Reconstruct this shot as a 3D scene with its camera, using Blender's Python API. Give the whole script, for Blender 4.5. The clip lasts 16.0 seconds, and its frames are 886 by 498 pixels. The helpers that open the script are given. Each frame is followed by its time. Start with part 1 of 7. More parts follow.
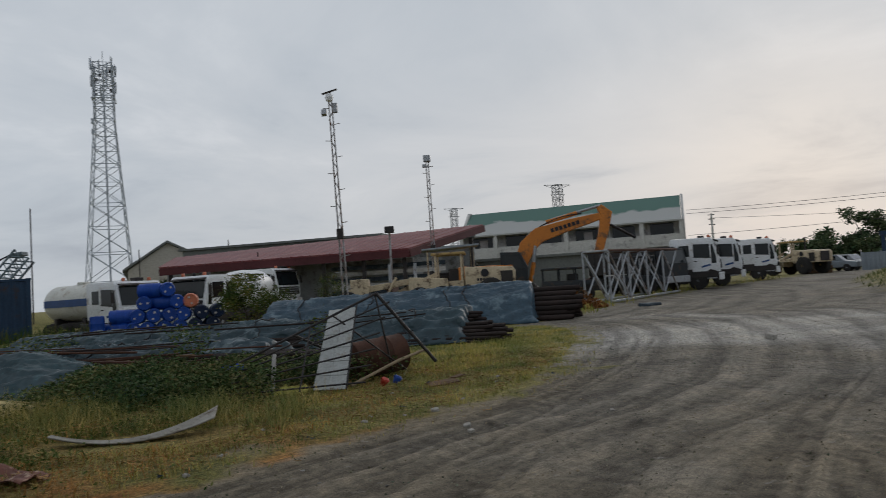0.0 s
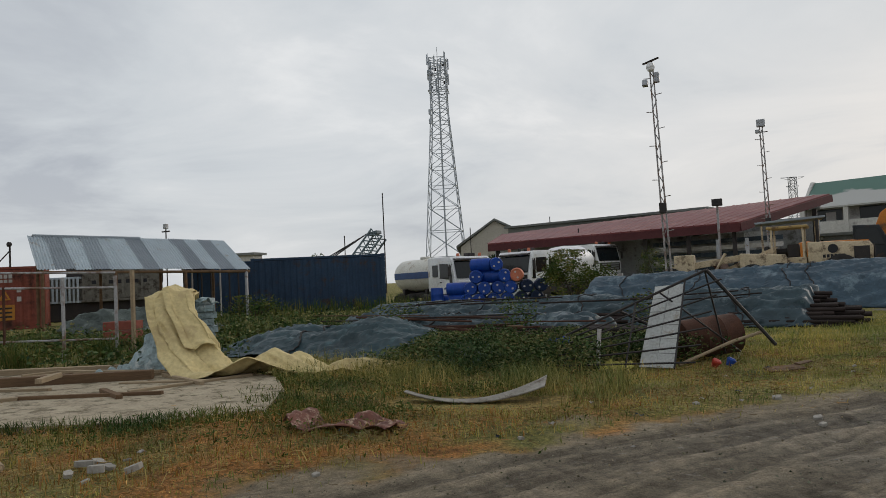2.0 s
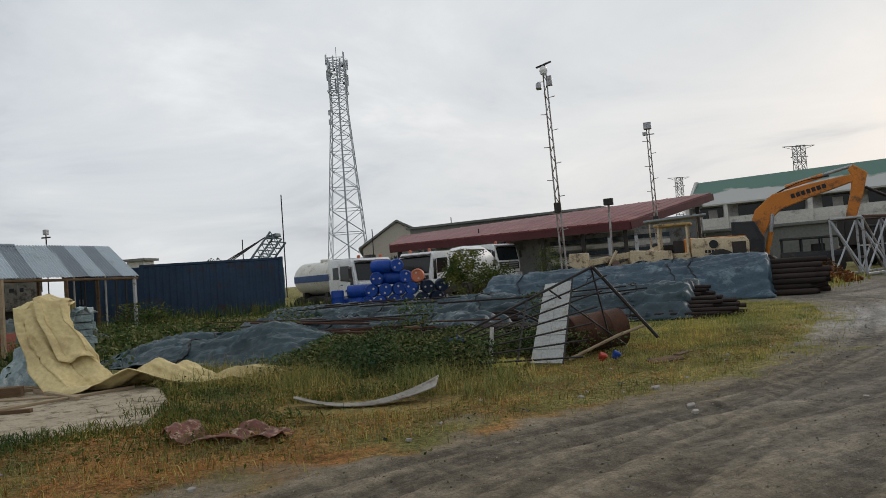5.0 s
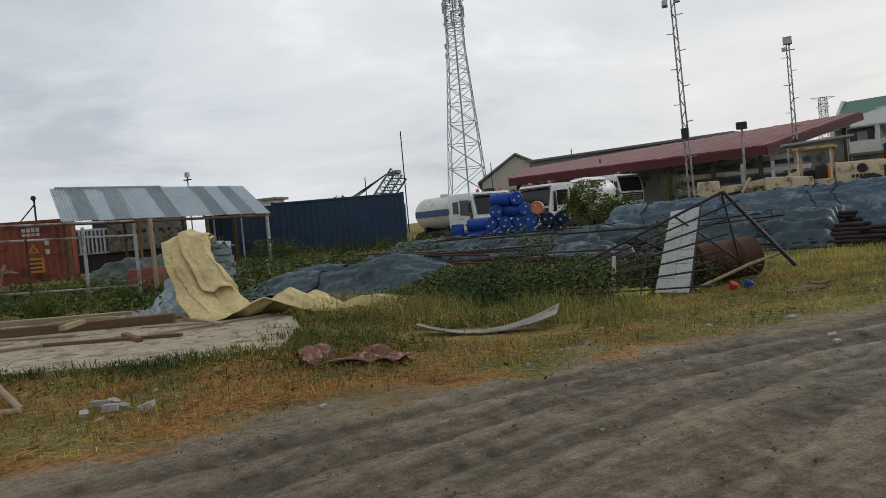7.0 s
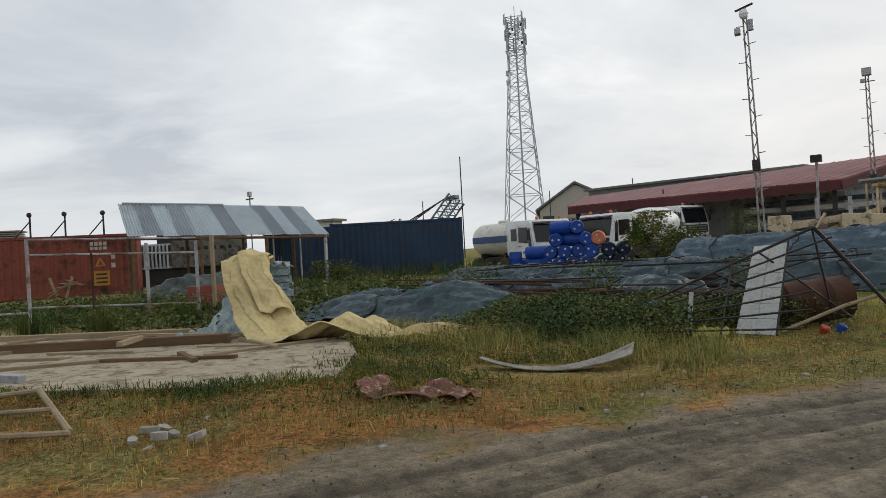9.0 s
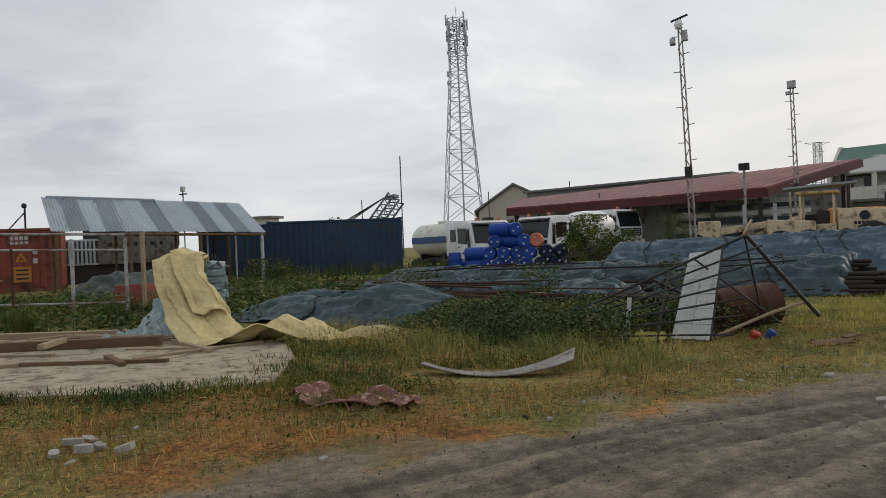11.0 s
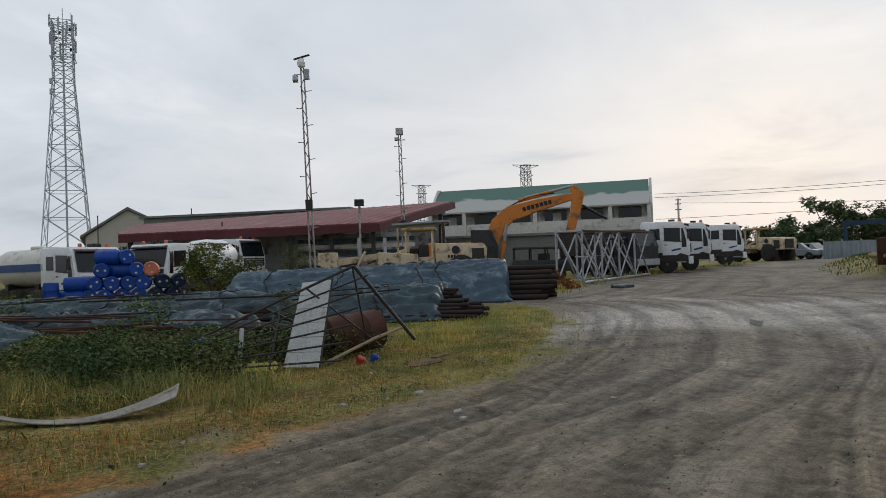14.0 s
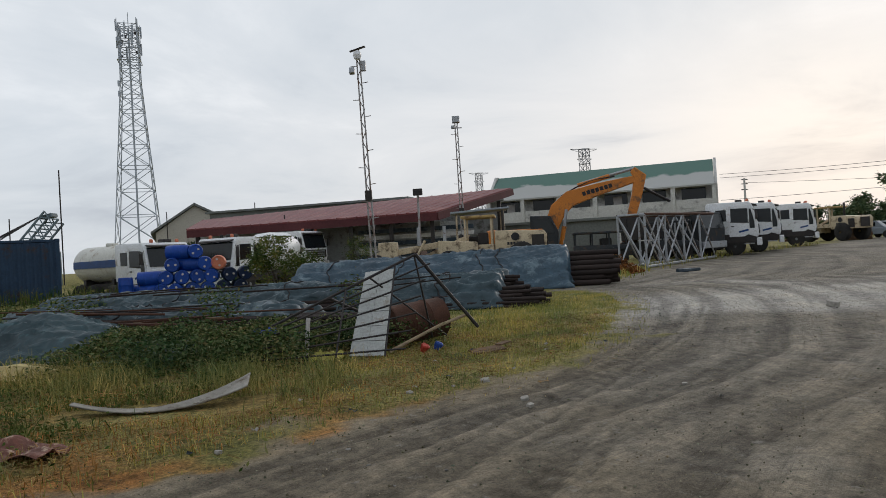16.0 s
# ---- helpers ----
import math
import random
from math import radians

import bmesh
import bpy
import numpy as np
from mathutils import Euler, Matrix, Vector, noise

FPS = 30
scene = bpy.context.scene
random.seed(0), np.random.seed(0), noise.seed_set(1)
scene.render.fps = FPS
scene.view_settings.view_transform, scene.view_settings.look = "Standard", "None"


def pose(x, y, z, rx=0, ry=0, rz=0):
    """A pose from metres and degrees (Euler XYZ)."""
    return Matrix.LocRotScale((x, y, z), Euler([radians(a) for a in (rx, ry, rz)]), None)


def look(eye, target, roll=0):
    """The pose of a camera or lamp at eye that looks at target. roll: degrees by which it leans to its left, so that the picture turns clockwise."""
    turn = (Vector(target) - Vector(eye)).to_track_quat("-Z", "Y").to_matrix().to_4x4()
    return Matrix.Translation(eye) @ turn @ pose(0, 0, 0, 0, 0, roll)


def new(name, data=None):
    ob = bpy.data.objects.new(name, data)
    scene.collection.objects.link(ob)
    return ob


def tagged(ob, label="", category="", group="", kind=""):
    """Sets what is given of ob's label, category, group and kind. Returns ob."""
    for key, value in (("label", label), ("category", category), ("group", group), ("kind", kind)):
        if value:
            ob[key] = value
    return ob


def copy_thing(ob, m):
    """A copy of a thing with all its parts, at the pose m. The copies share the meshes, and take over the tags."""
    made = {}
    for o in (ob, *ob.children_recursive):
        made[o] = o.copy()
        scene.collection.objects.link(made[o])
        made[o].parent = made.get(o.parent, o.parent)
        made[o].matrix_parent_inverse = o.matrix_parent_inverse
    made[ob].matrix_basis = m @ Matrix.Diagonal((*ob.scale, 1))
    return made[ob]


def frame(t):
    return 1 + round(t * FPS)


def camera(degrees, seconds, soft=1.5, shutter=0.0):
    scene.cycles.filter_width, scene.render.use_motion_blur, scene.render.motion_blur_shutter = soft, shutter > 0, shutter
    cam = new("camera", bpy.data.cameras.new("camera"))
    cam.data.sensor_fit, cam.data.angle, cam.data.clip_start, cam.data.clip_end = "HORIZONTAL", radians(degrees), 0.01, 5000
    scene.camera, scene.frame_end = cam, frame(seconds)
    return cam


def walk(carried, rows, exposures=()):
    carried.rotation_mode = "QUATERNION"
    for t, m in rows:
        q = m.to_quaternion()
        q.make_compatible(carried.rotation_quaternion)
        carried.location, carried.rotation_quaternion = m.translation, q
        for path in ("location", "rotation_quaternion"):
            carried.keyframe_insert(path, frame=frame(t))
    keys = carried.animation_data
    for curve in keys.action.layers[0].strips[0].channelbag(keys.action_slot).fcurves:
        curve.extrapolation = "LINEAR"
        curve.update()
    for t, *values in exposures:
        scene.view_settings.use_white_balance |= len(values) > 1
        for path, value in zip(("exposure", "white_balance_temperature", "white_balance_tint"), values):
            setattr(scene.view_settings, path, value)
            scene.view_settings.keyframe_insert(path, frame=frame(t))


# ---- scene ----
cam = camera(63.4, 16.0, soft=0.4, shutter=0.12)
PATH = [
    (0, (0.209, 0.09, 1.315), (0.191, 2.087, 1.42), -3.6),
    (0.5, (0.188, 0.078, 1.316), (-0.301, 2.015, 1.412), -1.8),
    (1, (0.132, 0.096, 1.301), (-0.658, 1.933, 1.316), -2.2),
    (1.5, (0.123, 0.087, 1.312), (-0.738, 1.891, 1.355), -2.9),
    (2, (0.14, 0.087, 1.307), (-0.727, 1.888, 1.395), -2.8),
    (2.5, (0.128, 0.093, 1.312), (-0.754, 1.886, 1.402), -3.0),
    (3, (0.125, 0.118, 1.318), (-0.795, 1.89, 1.425), -2.4),
    (3.5, (0.131, 0.108, 1.315), (-0.745, 1.903, 1.417), -2.9),
    (4, (0.172, 0.168, 1.317), (-0.553, 2.029, 1.416), -3.8),
    (4.2, (0.194, 0.185, 1.304), (-0.404, 2.091, 1.39), -3.4),
    (6.3, (0.304, 0.216, 1.289), (-0.369, 2.099, 1.325), -5.6),
    (6.5, (0.304, 0.257, 1.269), (-0.394, 2.131, 1.26), -4.4),
    (7, (0.253, 0.248, 1.229), (-0.684, 2.013, 1.15), -5.1),
    (7.5, (0.229, 0.362, 1.26), (-0.752, 2.103, 1.172), -3.4),
    (8, (0.041, 0.434, 1.264), (-0.804, 2.245, 1.193), -3.2),
    (8.2, (0.022, 0.48, 1.254), (-0.95, 2.227, 1.194), -4.5),
    (10.3, (-0.193, 0.596, 1.289), (-1.279, 2.275, 1.332), -2.6),
    (10.5, (-0.162, 0.624, 1.301), (-1.212, 2.326, 1.291), -3.2),
    (11, (-0.149, 0.598, 1.304), (-1.064, 2.377, 1.296), -2.4),
    (11.5, (-0.115, 0.736, 1.285), (-0.855, 2.594, 1.289), -2.5),
    (12, (-0.072, 0.743, 1.292), (-0.499, 2.697, 1.328), -2.6),
    (12.5, (-0.04, 0.732, 1.299), (-0.028, 2.729, 1.406), -2.3),
    (13, (-0.057, 0.772, 1.284), (0.022, 2.769, 1.355), -2.9),
    (13.5, (-0.066, 0.737, 1.274), (-0.07, 2.737, 1.322), -1.6),
    (14, (-0.035, 0.751, 1.288), (0.039, 2.75, 1.325), -1.9),
    (14.5, (-0.05, 0.775, 1.285), (0.105, 2.769, 1.317), -3.0),
    (15, (-0.078, 0.771, 1.282), (-0.131, 2.77, 1.32), -3.5),
    (15.5, (-0.042, 0.765, 1.292), (-0.121, 2.763, 1.334), -4.1),
    (16, (-0.071, 0.782, 1.278), (-0.162, 2.78, 1.289), -3.2),
]
walk(cam, [(t, look(eye, target, roll)) for t, eye, target, roll in PATH], exposures=[(0.0, -0.32, 6250, 10), (0.5, 0.02, 6400, 10), (1.0, 0.1, 6600, 10), (1.5, -0.03, 6600, 10), (2.0, -0.02, 6600, 10), (3.0, 0.08, 6650, 10), (4.2, 0.1, 6600, 10), (6.3, 0.04, 6550, 10), (7.0, 0.12, 6550, 10), (7.5, 0.40, 6500, 10), (8.2, 0.2, 6550, 10), (10.3, 0.28, 6650, 10), (11.0, 0.14, 6650, 10), (12.0, -0.05, 6400, 10), (14.5, 0.03, 6300, 10), (16.0, 0.08, 6350, 10)])

# ---- world and sun ----
SUN_AZ, SUN_EL = 27.0, 9.0
world = bpy.data.worlds.new("evening_sky")
scene.world = world
world.use_nodes = True
wn, wl = world.node_tree.nodes, world.node_tree.links
wn.clear()


def wnode(kind, **sets):
    n = wn.new(kind)
    for key, value in sets.items():
        n.inputs[key].default_value = value
    return n


def wmath(op, a, b=None, clamp=False):
    n = wn.new("ShaderNodeMath")
    n.operation, n.use_clamp = op, clamp
    for i, v in enumerate((a, b)):
        if v is None:
            continue
        if hasattr(v, "links"):
            wl.new(v, n.inputs[i])
        else:
            n.inputs[i].default_value = v
    return n.outputs[0]


def wramp(fac, stops):
    n = wn.new("ShaderNodeValToRGB")
    wl.new(fac, n.inputs[0])
    e = n.color_ramp.elements
    while len(e) < len(stops):
        e.new(0.5)
    for el, (p, c) in zip(e, stops):
        el.position, el.color = p, (*c, 1)
    return n.outputs[0]


def wmix(fac, a, b):
    n = wn.new("ShaderNodeMix")
    n.data_type = "RGBA"
    if hasattr(fac, "links"):
        wl.new(fac, n.inputs[0])
    else:
        n.inputs[0].default_value = fac
    for i, v in ((6, a), (7, b)):
        if hasattr(v, "links"):
            wl.new(v, n.inputs[i])
        else:
            n.inputs[i].default_value = (*v, 1)
    return n.outputs[2]


wtex = wn.new("ShaderNodeTexCoord")
wsep = wn.new("ShaderNodeSeparateXYZ")
wl.new(wtex.outputs["Generated"], wsep.inputs[0])
WX, WY, WZ = wsep.outputs
sky = wn.new("ShaderNodeTexSky")
sky.sky_type, sky.sun_disc = "NISHITA", False
sky.sun_elevation, sky.sun_rotation = radians(SUN_EL), radians(SUN_AZ)
sky.air_density, sky.dust_density = 1.2, 3.0
# a cloud deck: the direction projected on a plane overhead
high = wmath("ADD", wmath("MAXIMUM", WZ, 0.0), 0.16)
comb = wn.new("ShaderNodeCombineXYZ")
wl.new(wmath("DIVIDE", WX, high), comb.inputs[0])
wl.new(wmath("DIVIDE", WY, high), comb.inputs[1])
cloud = wnode("ShaderNodeTexNoise", Scale=0.85, Detail=7.0, Roughness=0.58, Distortion=0.5)
wl.new(comb.outputs[0], cloud.inputs["Vector"])
cloud2 = wnode("ShaderNodeTexNoise", Scale=0.33, Detail=3.0, Roughness=0.5)
wl.new(comb.outputs[0], cloud2.inputs["Vector"])
dens = wmath("ADD", wmath("MULTIPLY", cloud.outputs[0], 0.6), wmath("MULTIPLY", cloud2.outputs[0], 0.4))
deck = wramp(dens, [(0.37, (0.86, 0.88, 0.90)), (0.45, (0.71, 0.745, 0.78)), (0.53, (0.63, 0.675, 0.72)), (0.63, (0.48, 0.52, 0.58))])
# the bright low west, where the sun stands behind the cloud
sx, sy = math.sin(radians(SUN_AZ)), math.cos(radians(SUN_AZ))
toward = wmath("ADD", wmath("MULTIPLY", WX, sx), wmath("MULTIPLY", WY, sy))
side = wramp(toward, [(0.52, (0, 0, 0)), (0.82, (0.5, 0.5, 0.5)), (1.0, (1, 1, 1))])
low = wramp(WZ, [(0.0, (1, 1, 1)), (0.17, (0.9, 0.9, 0.9)), (0.30, (0.32, 0.32, 0.32)), (0.5, (0, 0, 0))])
glow = wmath("MULTIPLY", wmath("MULTIPLY", side, low), wramp(dens, [(0.42, (1, 1, 1)), (0.52, (0.8, 0.8, 0.8)), (0.62, (0.12, 0.12, 0.12))]), True)
warm = wmix(glow, deck, (0.85, 0.83, 0.815))
hazy = wmix(wramp(WZ, [(0.0, (0.55, 0.55, 0.55)), (0.16, (0, 0, 0))]), warm, (0.625, 0.65, 0.665))
nish = wnode("ShaderNodeVectorMath")
nish.operation = "SCALE"
wl.new(sky.outputs[0], nish.inputs[0])
nish.inputs["Scale"].default_value = 0.06
whole = wmix(0.06, hazy, nish.outputs[0])
background = wnode("ShaderNodeBackground", Strength=1.0)
wl.new(whole, background.inputs[0])
wl.new(background.outputs[0], wn.new("ShaderNodeOutputWorld").inputs[0])

sun = new("sun", bpy.data.lights.new("sun", "SUN"))
sun.data.energy, sun.data.angle, sun.data.color = 0.7, radians(25), (1.0, 0.90, 0.80)
sun.matrix_world = look((60 * sx, 60 * sy, 60 * math.tan(radians(SUN_EL + 8))), (0, 0, 0))

# ---- materials ----
MATS = {}


def mat(name, c1, c2=None, rough=0.7, metal=0.0, scale=2.0, fine=30.0, bump=0.15, amount=0.5, stain=None, stain_amount=0.5, spec=0.25, rand=0.0, stretch=None):
    """Two noises mix c1 and c2; a third lays patches of stain; bump at the fine scale."""
    if name in MATS:
        return MATS[name]
    m = bpy.data.materials.new(name)
    m.use_nodes = True
    t = m.node_tree
    N, L = t.nodes, t.links
    b = N["Principled BSDF"]
    b.inputs["Roughness"].default_value, b.inputs["Metallic"].default_value = rough, metal
    b.inputs["Specular IOR Level"].default_value = spec
    c2 = c2 or tuple(v * 0.72 for v in c1)
    tc = N.new("ShaderNodeTexCoord")
    co = tc.outputs["Object"]
    if stretch:
        mp = N.new("ShaderNodeMapping")
        mp.inputs["Scale"].default_value = stretch
        L.new(co, mp.inputs[0])
        co = mp.outputs[0]

    def nz(s, d, r=0.6):
        n = N.new("ShaderNodeTexNoise")
        n.inputs["Scale"].default_value, n.inputs["Detail"].default_value, n.inputs["Roughness"].default_value = s, d, r
        L.new(co, n.inputs["Vector"])
        return n.outputs[0]

    def mixc(f, a, c, blend="MIX"):
        n = N.new("ShaderNodeMix")
        n.data_type, n.blend_type = "RGBA", blend
        if hasattr(f, "links"):
            L.new(f, n.inputs[0])
        else:
            n.inputs[0].default_value = f
        for i, v in ((6, a), (7, c)):
            if hasattr(v, "links"):
                L.new(v, n.inputs[i])
            else:
                n.inputs[i].default_value = (*v, 1)
        return n.outputs[2]

    def ramp(f, lo, hi):
        n = N.new("ShaderNodeMapRange")
        n.inputs[1].default_value, n.inputs[2].default_value = lo, hi
        L.new(f, n.inputs[0])
        return n.outputs[0]

    large, small = nz(scale, 4), nz(fine, 3)
    col = mixc(ramp(large, 0.5 - amount * 0.5, 0.5 + amount * 0.5), c1, c2)
    col = mixc(ramp(small, 0.35, 0.75), col, mixc(1.0, col, (0.72, 0.71, 0.70), "MULTIPLY"))
    if stain:
        col = mixc(ramp(nz(scale * 1.7, 6, 0.7), 0.62 - 0.25 * stain_amount, 0.70 - 0.15 * stain_amount), col, stain)
    if rand:
        oi = N.new("ShaderNodeObjectInfo")
        hs = N.new("ShaderNodeHueSaturation")
        mr = N.new("ShaderNodeMapRange")
        mr.inputs[3].default_value, mr.inputs[4].default_value = 1 - rand, 1 + rand
        L.new(oi.outputs["Random"], mr.inputs[0])
        L.new(mr.outputs[0], hs.inputs["Value"])
        L.new(col, hs.inputs["Color"])
        col = hs.outputs[0]
    L.new(col, b.inputs["Base Color"])
    if bump:
        bp = N.new("ShaderNodeBump")
        bp.inputs["Strength"].default_value, bp.inputs["Distance"].default_value = bump, 0.02
        L.new(small, bp.inputs["Height"])
        L.new(bp.outputs[0], b.inputs["Normal"])
    MATS[name] = m
    return m


def leafmat(name, cols, rough=0.7):
    """Foliage: each leaf or blade takes its colour from Random Per Island."""
    m = bpy.data.materials.new(name)
    m.use_nodes = True
    N, L = m.node_tree.nodes, m.node_tree.links
    b = N["Principled BSDF"]
    b.inputs["Roughness"].default_value = rough
    b.inputs["Specular IOR Level"].default_value = 0.1
    g = N.new("ShaderNodeNewGeometry")
    r = N.new("ShaderNodeValToRGB")
    e = r.color_ramp.elements
    while len(e) < len(cols):
        e.new(0.5)
    for i, (el, c) in enumerate(zip(e, cols)):
        el.position, el.color = i / (len(cols) - 1), (*c, 1)
    L.new(g.outputs["Random Per Island"], r.inputs[0])
    # patches of drier and darker growth, a metre or so across
    nz, mr, tint, mul = (N.new(k) for k in ("ShaderNodeTexNoise", "ShaderNodeMapRange", "ShaderNodeMix", "ShaderNodeMix"))
    L.new(g.outputs["Position"], nz.inputs["Vector"])
    nz.inputs["Scale"].default_value, nz.inputs["Detail"].default_value = 1.1, 5
    mr.inputs[1].default_value, mr.inputs[2].default_value = 0.36, 0.64
    L.new(nz.outputs[0], mr.inputs[0])
    tint.data_type, mul.data_type, mul.blend_type = "RGBA", "RGBA", "MULTIPLY"
    L.new(mr.outputs[0], tint.inputs[0])
    tint.inputs[6].default_value, tint.inputs[7].default_value = (0.48, 0.66, 0.55, 1), (1.42, 1.22, 0.95, 1)
    mul.inputs[0].default_value = 1.0
    L.new(r.outputs[0], mul.inputs[6])
    L.new(tint.outputs[2], mul.inputs[7])
    L.new(mul.outputs[2], b.inputs["Base Color"])
    return m


FADED = mat("dark_faded_vehicle_paint", (0.022, 0.028, 0.036), (0.035, 0.036, 0.036), 0.6, 0, 1.5, 16, 0.08, stain=(0.07, 0.045, 0.03), stain_amount=0.3)
STEEL = mat("galvanised_steel", (0.42, 0.44, 0.46), (0.30, 0.31, 0.33), 0.5, 0.6, 3, 40, 0.1, stain=(0.16, 0.10, 0.06), stain_amount=0.2)
MASTS = mat("mast_steel", (0.46, 0.46, 0.47), (0.27, 0.26, 0.26), 0.6, 0.1, 1.2, 20, 0.1, stain=(0.15, 0.09, 0.06), stain_amount=0.6)
DARKSTEEL = mat("dark_steel", (0.035, 0.035, 0.038), (0.06, 0.05, 0.045), 0.6, 0.4, 3, 30)
RUST = mat("rusted_steel", (0.115, 0.05, 0.03), (0.055, 0.03, 0.022), 0.85, 0.2, 4, 40, 0.4)
RUSTDARK = mat("dark_rusted_pipe", (0.046, 0.031, 0.026), (0.022, 0.018, 0.018), 0.8, 0.2, 3, 40, 0.3, rand=0.35)
RUBBER = mat("tyre_rubber", (0.02, 0.02, 0.021), (0.04, 0.037, 0.033), 0.9, 0, 3, 25, 0.3)
GLASS = mat("dark_window_glass", (0.008, 0.011, 0.013), (0.014, 0.018, 0.02), 0.12, 0, 2, 10, 0, spec=0.3)
WHITE = mat("white_truck_paint", (0.80, 0.81, 0.82), (0.70, 0.71, 0.72), 0.35, 0, 1.3, 14, 0.04, stain=(0.38, 0.33, 0.27), stain_amount=0.15)
CREAM = mat("cream_tank_paint", (0.66, 0.65, 0.59), (0.56, 0.55, 0.49), 0.4, 0, 1.0, 12, 0.04, stain=(0.30, 0.24, 0.17), stain_amount=0.2)
NAVY = mat("navy_stripe_paint", (0.02, 0.07, 0.22), None, 0.4, 0, 2, 20, 0.04)
PLASTICBLUE = mat("blue_drum_plastic", (0.008, 0.058, 0.33), (0.006, 0.038, 0.22), 0.38, 0, 2, 20, 0.05, rand=0.25)
PLASTICDARK = mat("dark_blue_drum_plastic", (0.008, 0.022, 0.07), (0.006, 0.015, 0.04), 0.45, 0, 2, 20, 0.05)
ORANGECAP = mat("faded_orange_plastic", (0.62, 0.21, 0.12), (0.5, 0.16, 0.09), 0.5, 0, 3, 25, 0.05)
CONTBLUE = mat("dark_blue_container_paint", (0.026, 0.056, 0.105), (0.015, 0.034, 0.066), 0.6, 0.0, 0.7, 12, 0.08, stain=(0.045, 0.028, 0.02), stain_amount=0.25)
CONTRED = mat("red_brown_container_paint", (0.27, 0.075, 0.05), (0.19, 0.052, 0.036), 0.65, 0.0, 0.7, 10, 0.1, stain=(0.06, 0.025, 0.018), stain_amount=0.4)
SHEETPALE = mat("galvanised_roof_sheet_pale", (0.47, 0.53, 0.57), (0.38, 0.44, 0.48), 0.5, 0.25, 1.5, 20, 0.08, rand=0.08, stain=(0.30, 0.27, 0.23), stain_amount=0.15)
SHEETDARK = mat("galvanised_roof_sheet_grey", (0.28, 0.32, 0.35), (0.22, 0.25, 0.28), 0.5, 0.25, 1.5, 20, 0.08, rand=0.1)
ROOFRED = mat("red_roof_sheet", (0.20, 0.050, 0.050), (0.155, 0.040, 0.042), 0.55, 0.1, 0.25, 6, 0.05, stain=(0.24, 0.09, 0.08), stain_amount=0.3)
REDTRIM = mat("dark_red_trim", (0.10, 0.025, 0.028), None, 0.6, 0, 0.5, 6, 0.05)
ROOFGREY = mat("weathered_grey_roof", (0.19, 0.20, 0.19), (0.15, 0.16, 0.15), 0.7, 0, 0.3, 6, 0.05)
WALLCREAM = mat("cream_plaster", (0.55, 0.51, 0.44), (0.47, 0.44, 0.38), 0.9, 0, 0.4, 8, 0.1, stain=(0.30, 0.27, 0.23), stain_amount=0.2)
WALLPALE = mat("pale_plaster", (0.60, 0.59, 0.56), (0.50, 0.49, 0.47), 0.9, 0, 0.4, 8, 0.1, stain=(0.27, 0.26, 0.25), stain_amount=0.25)
WALLDARK = mat("dark_shed_cladding", (0.07, 0.08, 0.085), (0.045, 0.05, 0.055), 0.8, 0, 0.5, 6, 0.1)
BLOCKWALL = mat("grey_block_wall", (0.46, 0.47, 0.47), (0.34, 0.355, 0.36), 0.9, 0, 0.6, 9, 0.15, stain=(0.15, 0.145, 0.135), stain_amount=0.4)
YELLOW = mat("faded_yellow_machine_paint", (0.46, 0.32, 0.12), (0.36, 0.25, 0.11), 0.55, 0, 1.5, 18, 0.08, stain=(0.12, 0.075, 0.045), stain_amount=0.4)
TANPAINT = mat("tan_machine_paint", (0.62, 0.51, 0.35), (0.50, 0.41, 0.28), 0.6, 0, 1.5, 18, 0.08, stain=(0.13, 0.09, 0.06), stain_amount=0.4)
ORANGE = mat("orange_excavator_paint", (0.62, 0.22, 0.035), (0.50, 0.165, 0.03), 0.45, 0, 1.2, 16, 0.06, stain=(0.16, 0.08, 0.04), stain_amount=0.3)
TARPGREY = mat("grey_blue_tarpaulin", (0.034, 0.054, 0.072), (0.016, 0.026, 0.036), 0.5, 0, 1.6, 14, 0.5, stain=(0.12, 0.14, 0.15), stain_amount=0.4)
PANELPALE = mat("pale_fibre_board", (0.52, 0.53, 0.51), (0.42, 0.43, 0.42), 0.8, 0, 3, 30, 0.1, stain=(0.30, 0.27, 0.22), stain_amount=0.2)
WOODDARK = mat("old_dark_timber", (0.19, 0.115, 0.062), (0.085, 0.052, 0.03), 0.85, 0, 2, 25, 0.4, stretch=(0.3, 3, 3))
WOODPALE = mat("grey_weathered_timber", (0.40, 0.31, 0.20), (0.24, 0.18, 0.115), 0.85, 0, 2, 25, 0.4, stretch=(0.3, 3, 3))
HIDE = mat("brown_torn_leatherette", (0.21, 0.085, 0.06), (0.09, 0.04, 0.03), 0.7, 0, 6, 30, 0.4, stain=(0.42, 0.30, 0.22), stain_amount=0.35)
CONCRETE = mat("old_concrete", (0.46, 0.395, 0.285), (0.31, 0.26, 0.185), 0.92, 0, 2.6, 26, 0.6, stain=(0.13, 0.105, 0.065), stain_amount=0.5)
RUBBLE = mat("pale_rubble", (0.36, 0.335, 0.29), (0.26, 0.245, 0.22), 0.9, 0, 5, 30, 0.4, rand=0.2)
SOILSTONE = mat("grey_stone", (0.24, 0.225, 0.20), (0.16, 0.15, 0.14), 0.95, 0, 6, 40, 0.4, rand=0.3)
TOWERPAINT = mat("tower_galvanised", (0.47, 0.51, 0.56), (0.36, 0.40, 0.45), 0.6, 0.0, 0.5, 6, 0)
